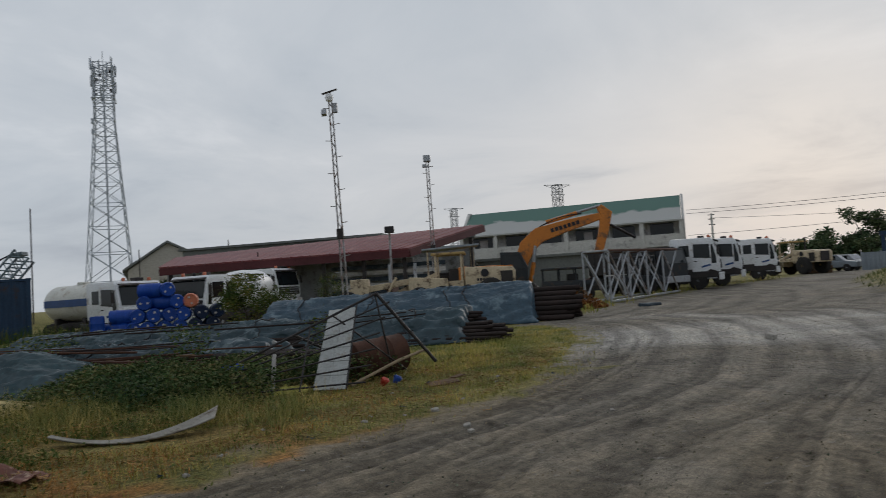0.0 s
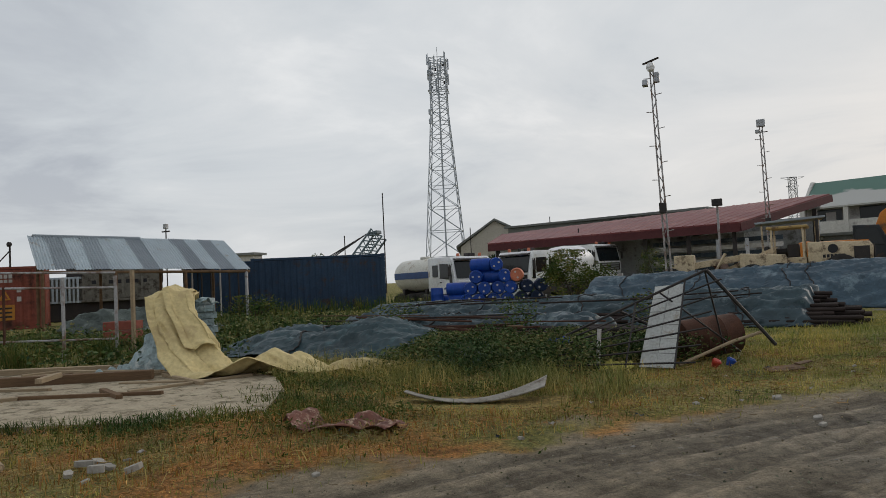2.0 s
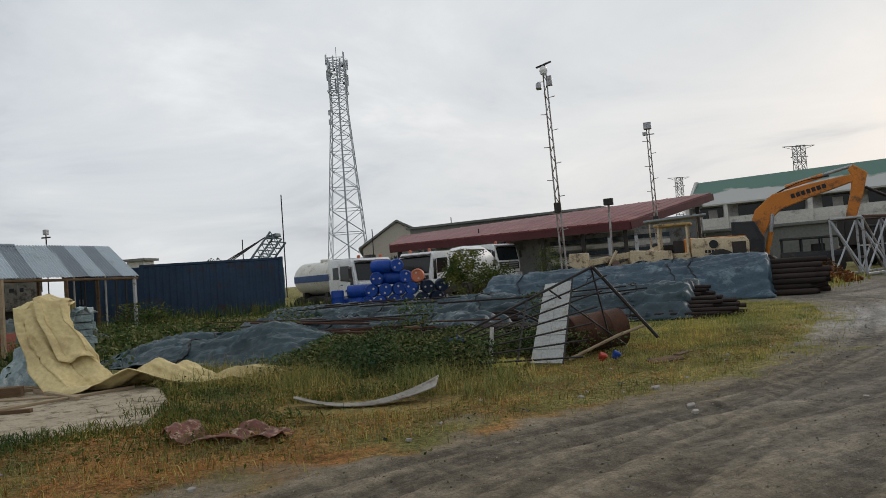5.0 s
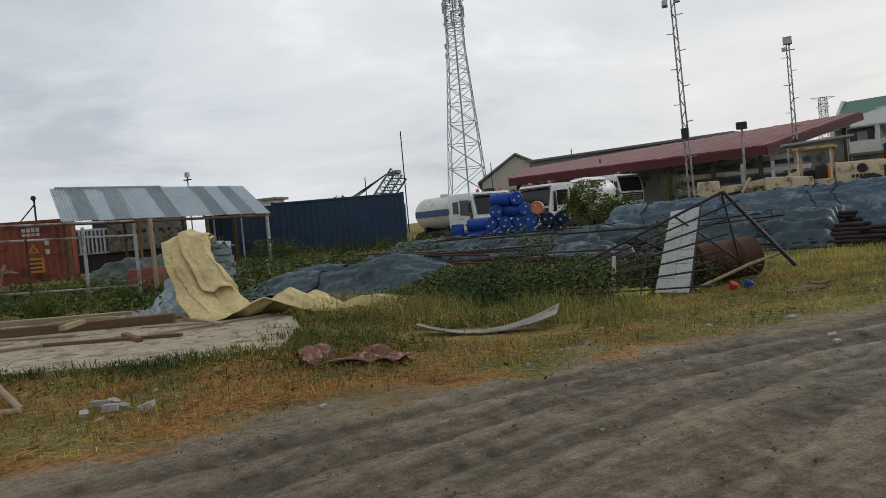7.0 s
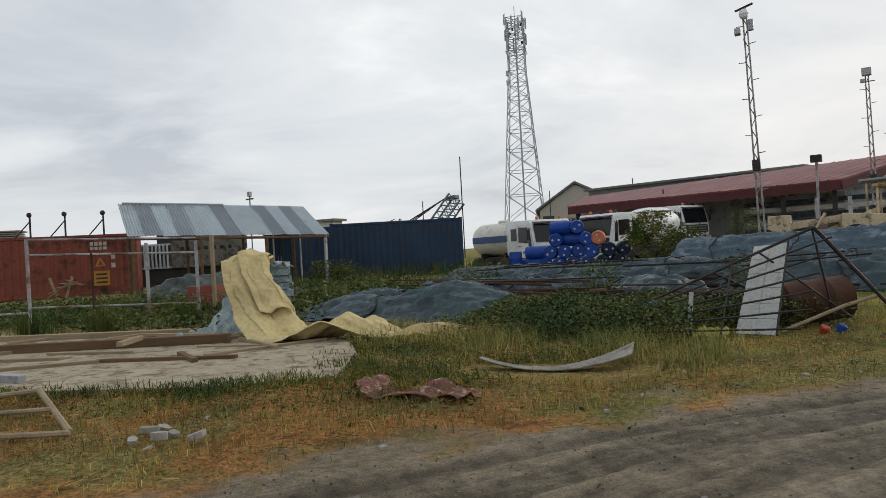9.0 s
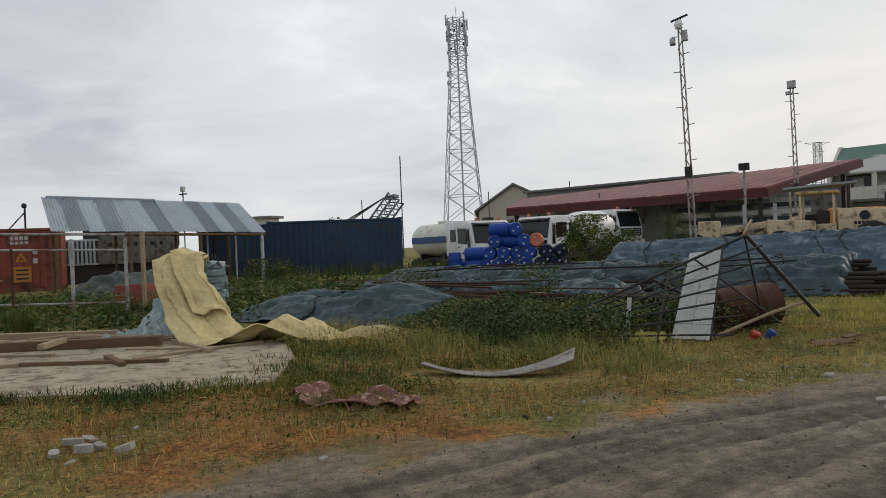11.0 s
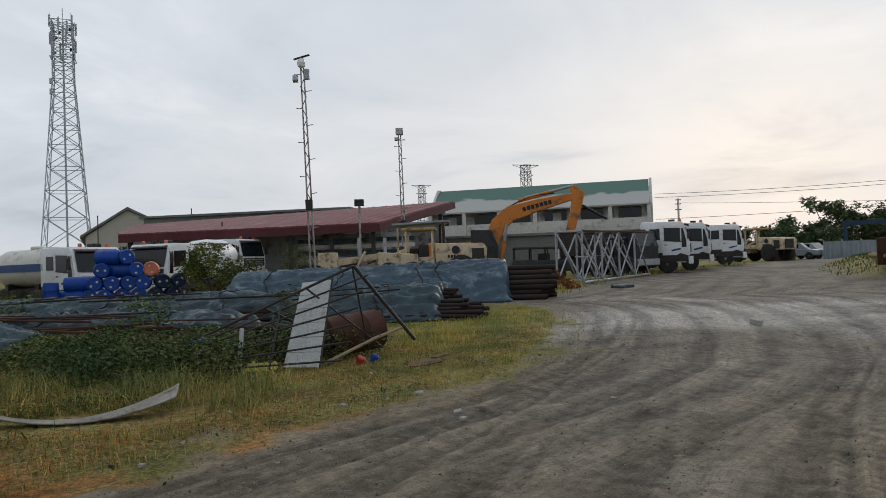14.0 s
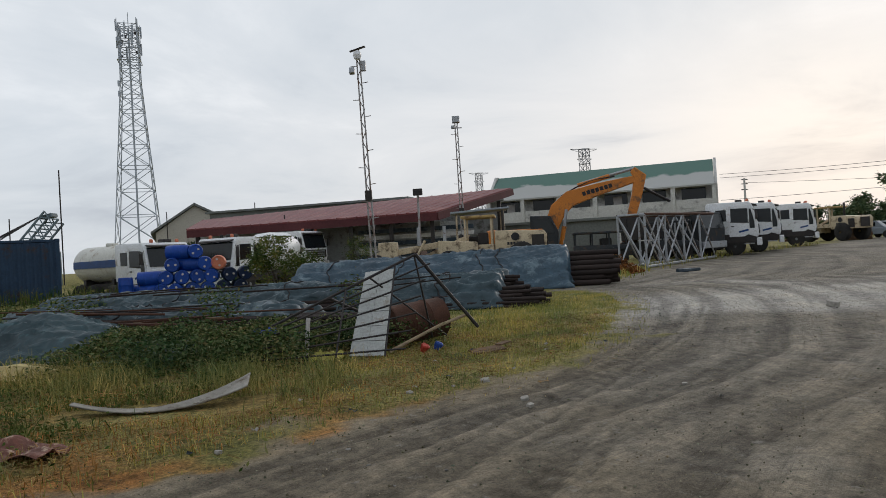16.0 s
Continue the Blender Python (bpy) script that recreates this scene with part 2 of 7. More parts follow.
CRANEPAINT = mat("blue_green_crane_paint", (0.16, 0.21, 0.23), (0.13, 0.16, 0.18), 0.6, 0.1, 1, 10, 0.05)
PYLON = mat("distant_pylon_steel", (0.30, 0.31, 0.33), None, 0.7, 0.2, 0.2, 3, 0)
RED = mat("red_plastic", (0.45, 0.05, 0.03), None, 0.5, 0, 4, 30, 0.05)
BLUEBIT = mat("bright_blue_plastic", (0.02, 0.07, 0.33), None, 0.5, 0, 4, 30, 0.05)
SIGNORANGE = mat("orange_placard", (0.55, 0.24, 0.04), None, 0.6, 0, 6, 30, 0.02)
SIGNWHITE = mat("white_marking_paint", (0.55, 0.52, 0.50), None, 0.6, 0, 6, 30, 0.02)
SIGNDARK = mat("dark_lettering", (0.03, 0.03, 0.035), None, 0.6, 0, 6, 30, 0.02)
BARK = mat("tree_bark", (0.07, 0.055, 0.04), (0.04, 0.03, 0.024), 0.95, 0, 4, 20, 0.5)
LEAVES = leafmat("tree_leaves", [(0.055, 0.08, 0.05), (0.08, 0.115, 0.065), (0.11, 0.14, 0.085)])
WEEDS = leafmat("green_weeds", [(0.035, 0.065, 0.015), (0.06, 0.095, 0.025), (0.10, 0.12, 0.035), (0.15, 0.13, 0.05)])
VINES = leafmat("dark_vine_leaves", [(0.022, 0.042, 0.015), (0.045, 0.075, 0.025), (0.07, 0.11, 0.04), (0.13, 0.115, 0.06), (0.12, 0.15, 0.075)])
LAWN = leafmat("short_yellowing_grass", [(0.17, 0.20, 0.05), (0.32, 0.30, 0.095), (0.43, 0.36, 0.13), (0.23, 0.25, 0.065), (0.54, 0.45, 0.20)])
STRAW = leafmat("green_straw_grass", [(0.16, 0.17, 0.05), (0.32, 0.28, 0.11), (0.09, 0.115, 0.035), (0.42, 0.35, 0.16), (0.22, 0.22, 0.08)])
LITTER = leafmat("dead_straw_litter", [(0.10, 0.06, 0.03), (0.26, 0.15, 0.065), (0.20, 0.10, 0.045), (0.32, 0.22, 0.11), (0.14, 0.11, 0.05)])
DRYGRASS = leafmat("dry_golden_grass", [(0.34, 0.145, 0.05), (0.40, 0.22, 0.085), (0.22, 0.11, 0.04), (0.13, 0.11, 0.03), (0.46, 0.30, 0.13)])
BROWNSCRUB = leafmat("brown_dry_scrub", [(0.12, 0.05, 0.02), (0.18, 0.08, 0.03), (0.10, 0.06, 0.03)])


def tarpmat(name, c1, c2, worn, rough=0.5, scale=1.0):
    """Woven plastic sheet: broad fading, worn pale patches, and sharp creases from ridged noise."""
    m = mat(name, c1, c2, rough, 0, 1.3, 16, 0, stain=worn, stain_amount=0.3, spec=0.4)
    N, L = m.node_tree.nodes, m.node_tree.links
    tc, mp, rn, r2, ad, bp = (N.new(k) for k in ("ShaderNodeTexCoord", "ShaderNodeMapping", "ShaderNodeTexNoise", "ShaderNodeTexNoise", "ShaderNodeMath", "ShaderNodeBump"))
    mp.inputs["Scale"].default_value = (0.7 * scale, 1.5 * scale, 1.0 * scale)
    L.new(tc.outputs["Object"], mp.inputs[0])
    for n, s in ((rn, 1.5), (r2, 5.0)):
        n.noise_type = "RIDGED_MULTIFRACTAL"
        n.inputs["Scale"].default_value, n.inputs["Detail"].default_value, n.inputs["Roughness"].default_value, n.inputs["Distortion"].default_value = s, 3.0, 0.5, 0.6
        L.new(mp.outputs[0], n.inputs["Vector"])
    ad.operation = "MULTIPLY_ADD"
    L.new(r2.outputs[0], ad.inputs[0])
    ad.inputs[1].default_value = 0.35
    L.new(rn.outputs[0], ad.inputs[2])
    bp.inputs["Strength"].default_value, bp.inputs["Distance"].default_value = 1.0, 0.11
    L.new(ad.outputs[0], bp.inputs["Height"])
    L.new(bp.outputs[0], N["Principled BSDF"].inputs["Normal"])
    return m


TARPNAVY = tarpmat("creased_blue_tarpaulin", (0.044, 0.088, 0.125), (0.019, 0.042, 0.064), (0.11, 0.16, 0.19), 0.42)
TARPTEAL = tarpmat("creased_teal_tarpaulin", (0.017, 0.054, 0.066), (0.007, 0.024, 0.031), (0.038, 0.088, 0.10), 0.45)
TARPSLATE = tarpmat("creased_slate_tarpaulin", (0.036, 0.072, 0.088), (0.014, 0.030, 0.040), (0.11, 0.15, 0.165), 0.42)
CANVAS = tarpmat("creased_yellow_canvas", (0.66, 0.54, 0.27), (0.55, 0.44, 0.215), (0.44, 0.34, 0.17), 0.8, 0.9)
PALECLOTH = tarpmat("creased_pale_sheeting", (0.36, 0.45, 0.46), (0.20, 0.28, 0.30), (0.55, 0.58, 0.56), 0.5, 2.5)
PALETARP = tarpmat("creased_grey_green_tarpaulin", (0.12, 0.145, 0.13), (0.05, 0.065, 0.06), (0.24, 0.27, 0.25), 0.65, 1.6)
OLDSHEET = mat("grimy_bent_sheet", (0.38, 0.36, 0.32), (0.21, 0.19, 0.16), 0.7, 0.1, 3, 25, 0.15, stain=(0.10, 0.07, 0.045), stain_amount=0.4)

# ---- geometry helpers ----
I4 = Matrix.Identity(4)


def thing(name, m=None, label="", category="", group="", kind=""):
    ob = new(name)
    ob.empty_display_size = 0.2
    if m is not None:
        ob.matrix_world = m
    return tagged(ob, label, category, group, kind)


def finish(name, bm, material, smooth=None):
    me = bpy.data.meshes.new(name)
    bm.normal_update()
    bm.to_mesh(me)
    bm.free()
    me.materials.append(material)
    if smooth:
        me.set_sharp_from_angle(angle=radians(smooth))
        for p in me.polygons:
            p.use_smooth = True
    return me


def part(name, bm, material, parent, label="", smooth=None):
    ob = new(name, finish(name, bm, material, smooth))
    ob.parent = parent
    return tagged(ob, label) if label else ob


def solo(name, bm, material, m=None, label="", category="", group="", kind="", smooth=None):
    ob = new(name, finish(name, bm, material, smooth))
    if m is not None:
        ob.matrix_world = m
    return tagged(ob, label, category, group, kind)


def box(bm, sx, sy, sz, m=I4, bevel=0.0):
    g = bmesh.ops.create_cube(bm, size=1, matrix=m @ Matrix.Diagonal((sx, sy, sz, 1)))
    if bevel:
        vs = set(g["verts"])
        bmesh.ops.bevel(bm, geom=[e for e in bm.edges if e.verts[0] in vs], offset=bevel, segments=2, affect="EDGES", profile=0.6)
    return bm


def B(sx, sy, sz, x=0, y=0, z=0, bevel=0.0, rx=0, ry=0, rz=0):
    return box(bmesh.new(), sx, sy, sz, pose(x, y, z, rx, ry, rz), bevel)


def tube(bm, p0, p1, r, seg=6, r2=None, caps=True):
    p0, p1 = Vector(p0), Vector(p1)
    d = p1 - p0
    m = Matrix.Translation((p0 + p1) / 2) @ d.to_track_quat("Z", "Y").to_matrix().to_4x4()
    bmesh.ops.create_cone(bm, cap_ends=caps, segments=seg, radius1=r, radius2=r if r2 is None else r2, depth=d.length, matrix=m)
    return bm


def T(p0, p1, r, seg=6, r2=None):
    return tube(bmesh.new(), p0, p1, r, seg, r2)


def lathe(bm, profile, seg=24, m=I4):
    """profile: (radius, height) pairs turned round the local z axis, closed at both ends."""
    rings = []
    for r, h in profile:
        rings.append([bm.verts.new(m @ Vector((r * math.cos(2 * math.pi * k / seg), r * math.sin(2 * math.pi * k / seg), h))) for k in range(seg)])
    for a, b in zip(rings, rings[1:]):
        for k in range(seg):
            bm.faces.new((a[k], a[(k + 1) % seg], b[(k + 1) % seg], b[k]))
    bm.faces.new(rings[0][::-1])
    bm.faces.new(rings[-1])
    return bm


def prism(bm, poly, y0, y1, m=I4, bevel=0.0):
    """poly: (x, z) outline, extruded from y0 to y1."""
    a = [bm.verts.new(m @ Vector((x, y0, z))) for x, z in poly]
    b = [bm.verts.new(m @ Vector((x, y1, z))) for x, z in poly]
    n = len(poly)
    fs = [bm.faces.new(a), bm.faces.new(b[::-1])]
    for k in range(n):
        fs.append(bm.faces.new((a[k], b[k], b[(k + 1) % n], a[(k + 1) % n])))
    bmesh.ops.recalc_face_normals(bm, faces=fs)
    if bevel:
        es = {e for f in fs for e in f.edges}
        bmesh.ops.bevel(bm, geom=list(es), offset=bevel, segments=2, affect="EDGES", profile=0.6)
    return bm


def grid_mesh(name, xs, ys, zs, material, smooth=True):
    """A sheet from a grid of points: three arrays of one shape."""
    r, c = xs.shape
    verts = np.stack([xs, ys, zs], -1).reshape(-1, 3)
    k = np.arange(r * c).reshape(r, c)
    faces = np.stack([k[:-1, :-1], k[:-1, 1:], k[1:, 1:], k[1:, :-1]], -1).reshape(-1, 4)
    me = bpy.data.meshes.new(name)
    me.from_pydata(verts.tolist(), [], faces.tolist())
    me.materials.append(material)
    if smooth:
        me.polygons.foreach_set("use_smooth", np.ones(len(faces), bool))
    me.update()
    return me


def wob(x, y, s=1.0, seed=0.0):
    return noise.noise((x * s + seed, y * s - seed, seed * 1.7))


def smooth01(v):
    v = np.clip(v, 0, 1)
    return v * v * (3 - 2 * v)


# ---- the lie of the land ----
EDGE_Y = [-40, 0.0, 3.4, 5.0, 6.2, 7.2, 8.8, 11.8, 16.0, 19.5, 22.0, 24.5, 31.0, 41.0, 51.0, 58.0, 75.0, 130.0]
EDGE_X = [-9.0, -5.6, -3.4, -2.4, -1.35, -0.3, 0.9, 2.0, 3.0, 3.3, 2.2, 4.0, 7.0, 13.6, 22.5, 28.5, 41.0, 78.0]


def edge_x(y):
    return np.interp(y, EDGE_Y, EDGE_X)


def far_edge(y):
    return np.interp(y, [-40, 0, 20, 27, 36, 48, 60, 75, 130], [60, 40, 20, 15.6, 19.6, 27.6, 36.0, 48, 90])


def rise(x, y):
    d = np.hypot(x, y)
    return 0.011 * np.clip(d - 20, 0, 42)


def gz(x, y):
    """The smooth ground's height."""
    berm = 0.7 * smooth01((x - far_edge(y)) / 2.5) * smooth01((y - 22) / 5) * smooth01((70 - y) / 20)
    hollow = 0.6 * math.exp(-((x + 14.0) / 3.2) ** 2 - ((y - 34.5) / 3.2) ** 2)
    return float(rise(x, y) + 0.6 * berm - hollow)

# ---- ground ----
def ground_axis(lo, hi, step, far_lo, far_hi):
    fine = list(np.arange(lo, hi, step))
    out, s, v = [], step, hi
    while v < far_hi:
        out.append(v)
        s *= 1.12
        v += s
    back, s, v = [], step, lo
    while v > far_lo:
        s *= 1.12
        v -= s
        back.append(v)
    return np.array(back[::-1] + fine + out + [far_hi])


GX, GY = np.meshgrid(ground_axis(-8.0, 11.0, 0.068, -2500, 2500), ground_axis(2.4, 22.0, 0.068, -600, 3500))


def vnoise(x, y, scale, seed=0.0, octaves=3):
    f = np.vectorize(lambda a, b: noise.fractal((a * scale + seed, b * scale - seed, seed), 0.8, 2.1, octaves))
    return f(x, y)


off = GX - edge_x(GY)
ragged = vnoise(GX, GY, 0.9, 3.1) * 0.9 + vnoise(GX, GY, 4.0, 7.7, 2) * 0.28
grass = smooth01(0.5 - (off + ragged) / 0.5)
grass = np.maximum(grass, smooth01((GX - far_edge(GY) + ragged) / 1.5) * smooth01((GY - 20) / 6))
dirt = 1 - grass
near = smooth01((40 - np.hypot(GX, GY)) / 15)
# tyre tracks: several pairs of ruts that follow the road's bend
ruts = np.zeros_like(GX)
tread = np.zeros_like(GX)
for k, (shift, depth, wide) in enumerate([(0.75, 0.035, 0.20), (1.25, 0.045, 0.22), (2.0, 0.03, 0.26), (2.75, 0.05, 0.22), (3.5, 0.03, 0.3), (4.5, 0.045, 0.24), (5.3, 0.025, 0.3), (6.4, 0.05, 0.22), (7.3, 0.03, 0.3), (8.6, 0.04, 0.25)]):
    line = off - shift * (1 + 0.035 * np.clip(GY - 6, 0, 20)) + vnoise(GX * 0, GY, 0.10, k * 5.3, 2) * 0.35
    dip = np.exp(-(line / wide) ** 2)
    shoulder = np.exp(-((np.abs(line) - wide * 1.9) / (wide * 0.8)) ** 2)
    ruts += 0.22 * (-depth * dip + 0.45 * depth * shoulder)
    tread += np.exp(-(line / (wide * 1.1)) ** 4) * smooth01(vnoise(GX * 0, GY, 0.25, 60 + k, 2) * 2 + 0.55)
for k in range(26):
    shift = 0.35 + 0.36 * k + 0.2 * math.sin(k * 5.1)
    line = off - shift * (1 + 0.03 * np.clip(GY - 6, 0, 20)) + vnoise(GX * 0, GY, 0.07, 40 + k * 3.3, 2) * 0.5
    span = smooth01(vnoise(GX * 0, GY, 0.11, 80 + k * 2.7, 2) * 2.2 + 0.5)
    ruts += span * (-0.010 * np.exp(-(line / 0.08) ** 2) + 0.006 * np.exp(-((line - 0.15) / 0.08) ** 2))
# the deep wheel tracks, each along its own line in plan
TRACKS = [
    ([(-2.45, 3.0), (-2.35, 3.9), (-1.98, 4.8), (-1.5, 5.8)], 0.016, 0.045),
    ([(-2.25, 3.0), (-1.62, 4.5), (-1.1, 5.45), (-0.4, 7.0)], 0.022, 0.05),
    ([(-1.8, 3.0), (-1.08, 4.6), (0.18, 6.8), (1.29, 9.1), (3.2, 14)], 0.030, 0.055),
    ([(-1.3, 3.0), (-0.36, 5.3), (0.59, 7.0), (2.63, 11.1), (4.4, 16)], 0.030, 0.055),
    ([(-0.65, 3.0), (-0.2, 4.0), (0.33, 5.7), (1.8, 8.5)], 0.018, 0.055),
    ([(-0.4, 3.0), (0.54, 5.8), (1.74, 7.8), (2.6, 10)], 0.022, 0.055),
    ([(1.2, 3.0), (1.88, 4.4), (3.19, 6.6), (4.95, 8.9), (6.6, 12)], 0.040, 0.055),
    ([(1.9, 3.0), (2.6, 5.0), (3.05, 7.0), (3.5, 8.6)], 0.022, 0.06),
    ([(0.5, 3.0), (1.17, 5.1), (2.66, 9.0), (3.9, 12.5)], 0.018, 0.055),
]
for k, (pts, depth, wide) in enumerate(TRACKS):
    ty, tx = [p[1] for p in pts], [p[0] for p in pts]
    slope = (tx[-1] - tx[0]) / (ty[-1] - ty[0])
    line = (GX - np.interp(GY, ty, tx) + vnoise(GX * 0, GY, 0.35, 30 + k, 2) * 0.10) / math.hypot(1, slope)
    fade = smooth01((ty[-1] - GY) / 2.5) * (0.55 + 0.45 * smooth01(vnoise(GX, GY, 0.6, 90 + k, 2) * 2 + 0.6))
    ruts += 0.6 * fade * sum(-depth * np.exp(-((line - o) / wide) ** 2) + 0.8 * depth * np.exp(-((line - o - wide * 1.7) / (wide * 0.8)) ** 2) for o in (0.0, 0.10, 0.24))
    tread += 0.7 * fade * np.exp(-((line - 0.12) / 0.13) ** 4)
GZ = np.vectorize(gz)(GX, GY)
GZ = GZ + near * (vnoise(GX, GY, 0.35, 1.2) * 0.022 + vnoise(GX, GY, 2.6, 5.5) * 0.010 + dirt * (ruts + vnoise(GX, GY, 5.0, 9.5, 2) * 0.012))
SLAB_X = np.interp(GY, [2.0, 3.4, 4.1, 4.75, 5.3, 6.1, 7.4, 8.4, 9.0, 9.6], [-30, -12, -8.4, -6.9, -5.8, -4.9, -5.7, -6.7, -8.2, -30])
GZ -= 0.07 * smooth01((SLAB_X - GX) / 0.5 + 0.5) * near
ground_me = grid_mesh("ground", GX, GY, GZ, bpy.data.materials.new("yard_ground"))
for key, values in (("grass", grass), ("pale", smooth01(vnoise(GX, GY, 0.23, 14.0) * 0.9 + 0.08 + np.exp(-((GX - 6.5) / 4.5) ** 2 - ((GY - 16) / 5.0) ** 2) * 1.3 - 0.35)), ("rut_shade", np.clip(0.5 - ruts / 0.024, 0, 1) * dirt + 0.5 * (1 - dirt)), ("across", off), ("along", GY), ("brown", smooth01((8.6 - GY) / 3.0) * smooth01(vnoise(GX, GY, 0.7, 51.0) * 1.5 + 0.62)), ("soil", 0.25 + 0.75 * np.maximum(smooth01((1.8 - off) / 2.2) * smooth01((12 - GY) / 4), 0.7 * smooth01((8.5 - GY) / 5))), ("tread", np.clip(tread, 0, 1) * dirt)):
    ground_me.attributes.new(key, "FLOAT", "POINT").data.foreach_set("value", values.ravel().astype(np.float32))
ground = tagged(new("ground", ground_me), "dark grey dirt yard with tyre ruts and yellowing grass verge", "ground", kind="structure")
gm = ground_me.materials[0]
gm.use_nodes = True
N, L = gm.node_tree.nodes, gm.node_tree.links
gb = N["Principled BSDF"]
gb.inputs["Roughness"].default_value = 0.92
gb.inputs["Specular IOR Level"].default_value = 0.12
gpos = N.new("ShaderNodeNewGeometry").outputs["Position"]


def gnoise(s, d, r=0.6):
    n = N.new("ShaderNodeTexNoise")
    n.inputs["Scale"].default_value, n.inputs["Detail"].default_value, n.inputs["Roughness"].default_value = s, d, r
    L.new(gpos, n.inputs["Vector"])
    return n.outputs[0]


def gramp(f, *stops):
    n = N.new("ShaderNodeValToRGB")
    e = n.color_ramp.elements
    while len(e) < len(stops):
        e.new(0.5)
    for el, (p, c) in zip(e, stops):
        el.position, el.color = p, (*c, 1)
    L.new(f, n.inputs[0])
    return n.outputs[0]


def gmix(f, a, b, blend="MIX"):
    n = N.new("ShaderNodeMix")
    n.data_type, n.blend_type = "RGBA", blend
    if hasattr(f, "links"):
        L.new(f, n.inputs[0])
    else:
        n.inputs[0].default_value = f
    for i, v in ((6, a), (7, b)):
        if hasattr(v, "links"):
            L.new(v, n.inputs[i])
        else:
            n.inputs[i].default_value = (*v, 1)
    return n.outputs[2]


def gattr(name):
    n = N.new("ShaderNodeAttribute")
    n.attribute_name = name
    return n.outputs["Fac"]


dirtcol = gramp(gnoise(0.8, 5), (0.30, (0.150, 0.140, 0.124)), (0.52, (0.205, 0.190, 0.166)), (0.72, (0.265, 0.240, 0.203)))
dirtcol = gmix(gattr("soil"), dirtcol, gramp(gnoise(1.6, 5), (0.32, (0.185, 0.15, 0.10)), (0.52, (0.245, 0.20, 0.136)), (0.7, (0.30, 0.245, 0.167))))
dirtcol = gmix(gattr("pale"), dirtcol, (0.42, 0.395, 0.355))
# relief shade painted into the colour by depth: ruts darker, shoulders lighter
dirtcol = gmix(1.0, dirtcol, gramp(gattr("rut_shade"), (0.1, (1.16, 1.15, 1.13)), (0.5, (1, 1, 1)), (0.92, (0.66, 0.66, 0.66))), "MULTIPLY")
gst = N.new("ShaderNodeCombineXYZ")
for gi, (gname, gscale) in enumerate((("across", 22.0), ("along", 1.6))):
    gmul = N.new("ShaderNodeMath")
    gmul.operation = "MULTIPLY"
    L.new(gattr(gname), gmul.inputs[0])
    gmul.inputs[1].default_value = gscale
    L.new(gmul.outputs[0], gst.inputs[gi])
gstreak = N.new("ShaderNodeTexNoise")
gstreak.inputs["Scale"].default_value, gstreak.inputs["Detail"].default_value, gstreak.inputs["Roughness"].default_value = 1.0, 4, 0.65
L.new(gst.outputs[0], gstreak.inputs["Vector"])
dirtcol = gmix(1.0, dirtcol, gramp(gstreak.outputs[0], (0.34, (0.80, 0.80, 0.80)), (0.5, (1.0, 1.0, 1.0)), (0.66, (1.14, 1.13, 1.12))), "MULTIPLY")
dirtcol = gmix(1.0, dirtcol, gramp(gnoise(9, 6, 0.7), (0.34, (0.62, 0.62, 0.62)), (0.5, (0.96, 0.96, 0.96)), (0.66, (1.24, 1.22, 1.19))), "MULTIPLY")


def gmath(op, a, b):
    n = N.new("ShaderNodeMath")
    n.operation = op
    for i, v in enumerate((a, b)):
        if hasattr(v, "links"):
            L.new(v, n.inputs[i])
        else:
            n.inputs[i].default_value = v
    return n.outputs[0]


# lug marks of tyres across the wheel tracks, their hollows' shade put into the colour
lug = gmath("SINE", gmath("ADD", gmath("MULTIPLY", gattr("along"), 34.0), gmath("MULTIPLY", gattr("across"), 22.0)), 0.0)
lug = gmath("MULTIPLY", gmath("MULTIPLY", gattr("tread"), gramp(gnoise(1.7, 3), (0.42, (0, 0, 0)), (0.60, (1, 1, 1)))), gmath("ADD", gmath("MULTIPLY", lug, 0.5), 0.5))
dirtcol = gmix(lug, dirtcol, gmix(1.0, dirtcol, (0.60, 0.60, 0.61), "MULTIPLY"))
dirtcol = gmix(1.0, dirtcol, gramp(gnoise(0.45, 4), (0.36, (0.80, 0.80, 0.81)), (0.5, (1, 1, 1)), (0.64, (1.12, 1.09, 1.05))), "MULTIPLY")
grit = gramp(gnoise(60, 4, 0.7), (0.34, (0.70, 0.70, 0.70)), (0.5, (1, 1, 1)), (0.68, (1.28, 1.26, 1.22)))
dirtcol = gmix(1.0, dirtcol, grit, "MULTIPLY")
dirtcol = gmix(gramp(gnoise(7, 6, 0.7), (0.60, (0, 0, 0)), (0.68, (0.55, 0.55, 0.55))), dirtcol, (0.30, 0.28, 0.25))
turf = gramp(gnoise(0.9, 6), (0.30, (0.07, 0.078, 0.024)), (0.44, (0.16, 0.15, 0.052)), (0.56, (0.24, 0.205, 0.08)), (0.74, (0.17, 0.155, 0.058)))
turf = gmix(gattr("brown"), turf, gramp(gnoise(1.3, 6), (0.34, (0.14, 0.07, 0.028)), (0.5, (0.30, 0.145, 0.05)), (0.66, (0.38, 0.20, 0.08))))
turf = gmix(1.0, turf, gramp(gnoise(13, 5, 0.7), (0.36, (0.52, 0.56, 0.5)), (0.5, (1, 1, 1)), (0.64, (1.45, 1.35, 1.2))), "MULTIPLY")
turf = gmix(1.0, turf, gramp(gnoise(45, 3), (0.3, (0.5, 0.5, 0.5)), (0.7, (1.5, 1.5, 1.4))), "MULTIPLY")
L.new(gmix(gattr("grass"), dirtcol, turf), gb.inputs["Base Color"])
gbump = N.new("ShaderNodeBump")
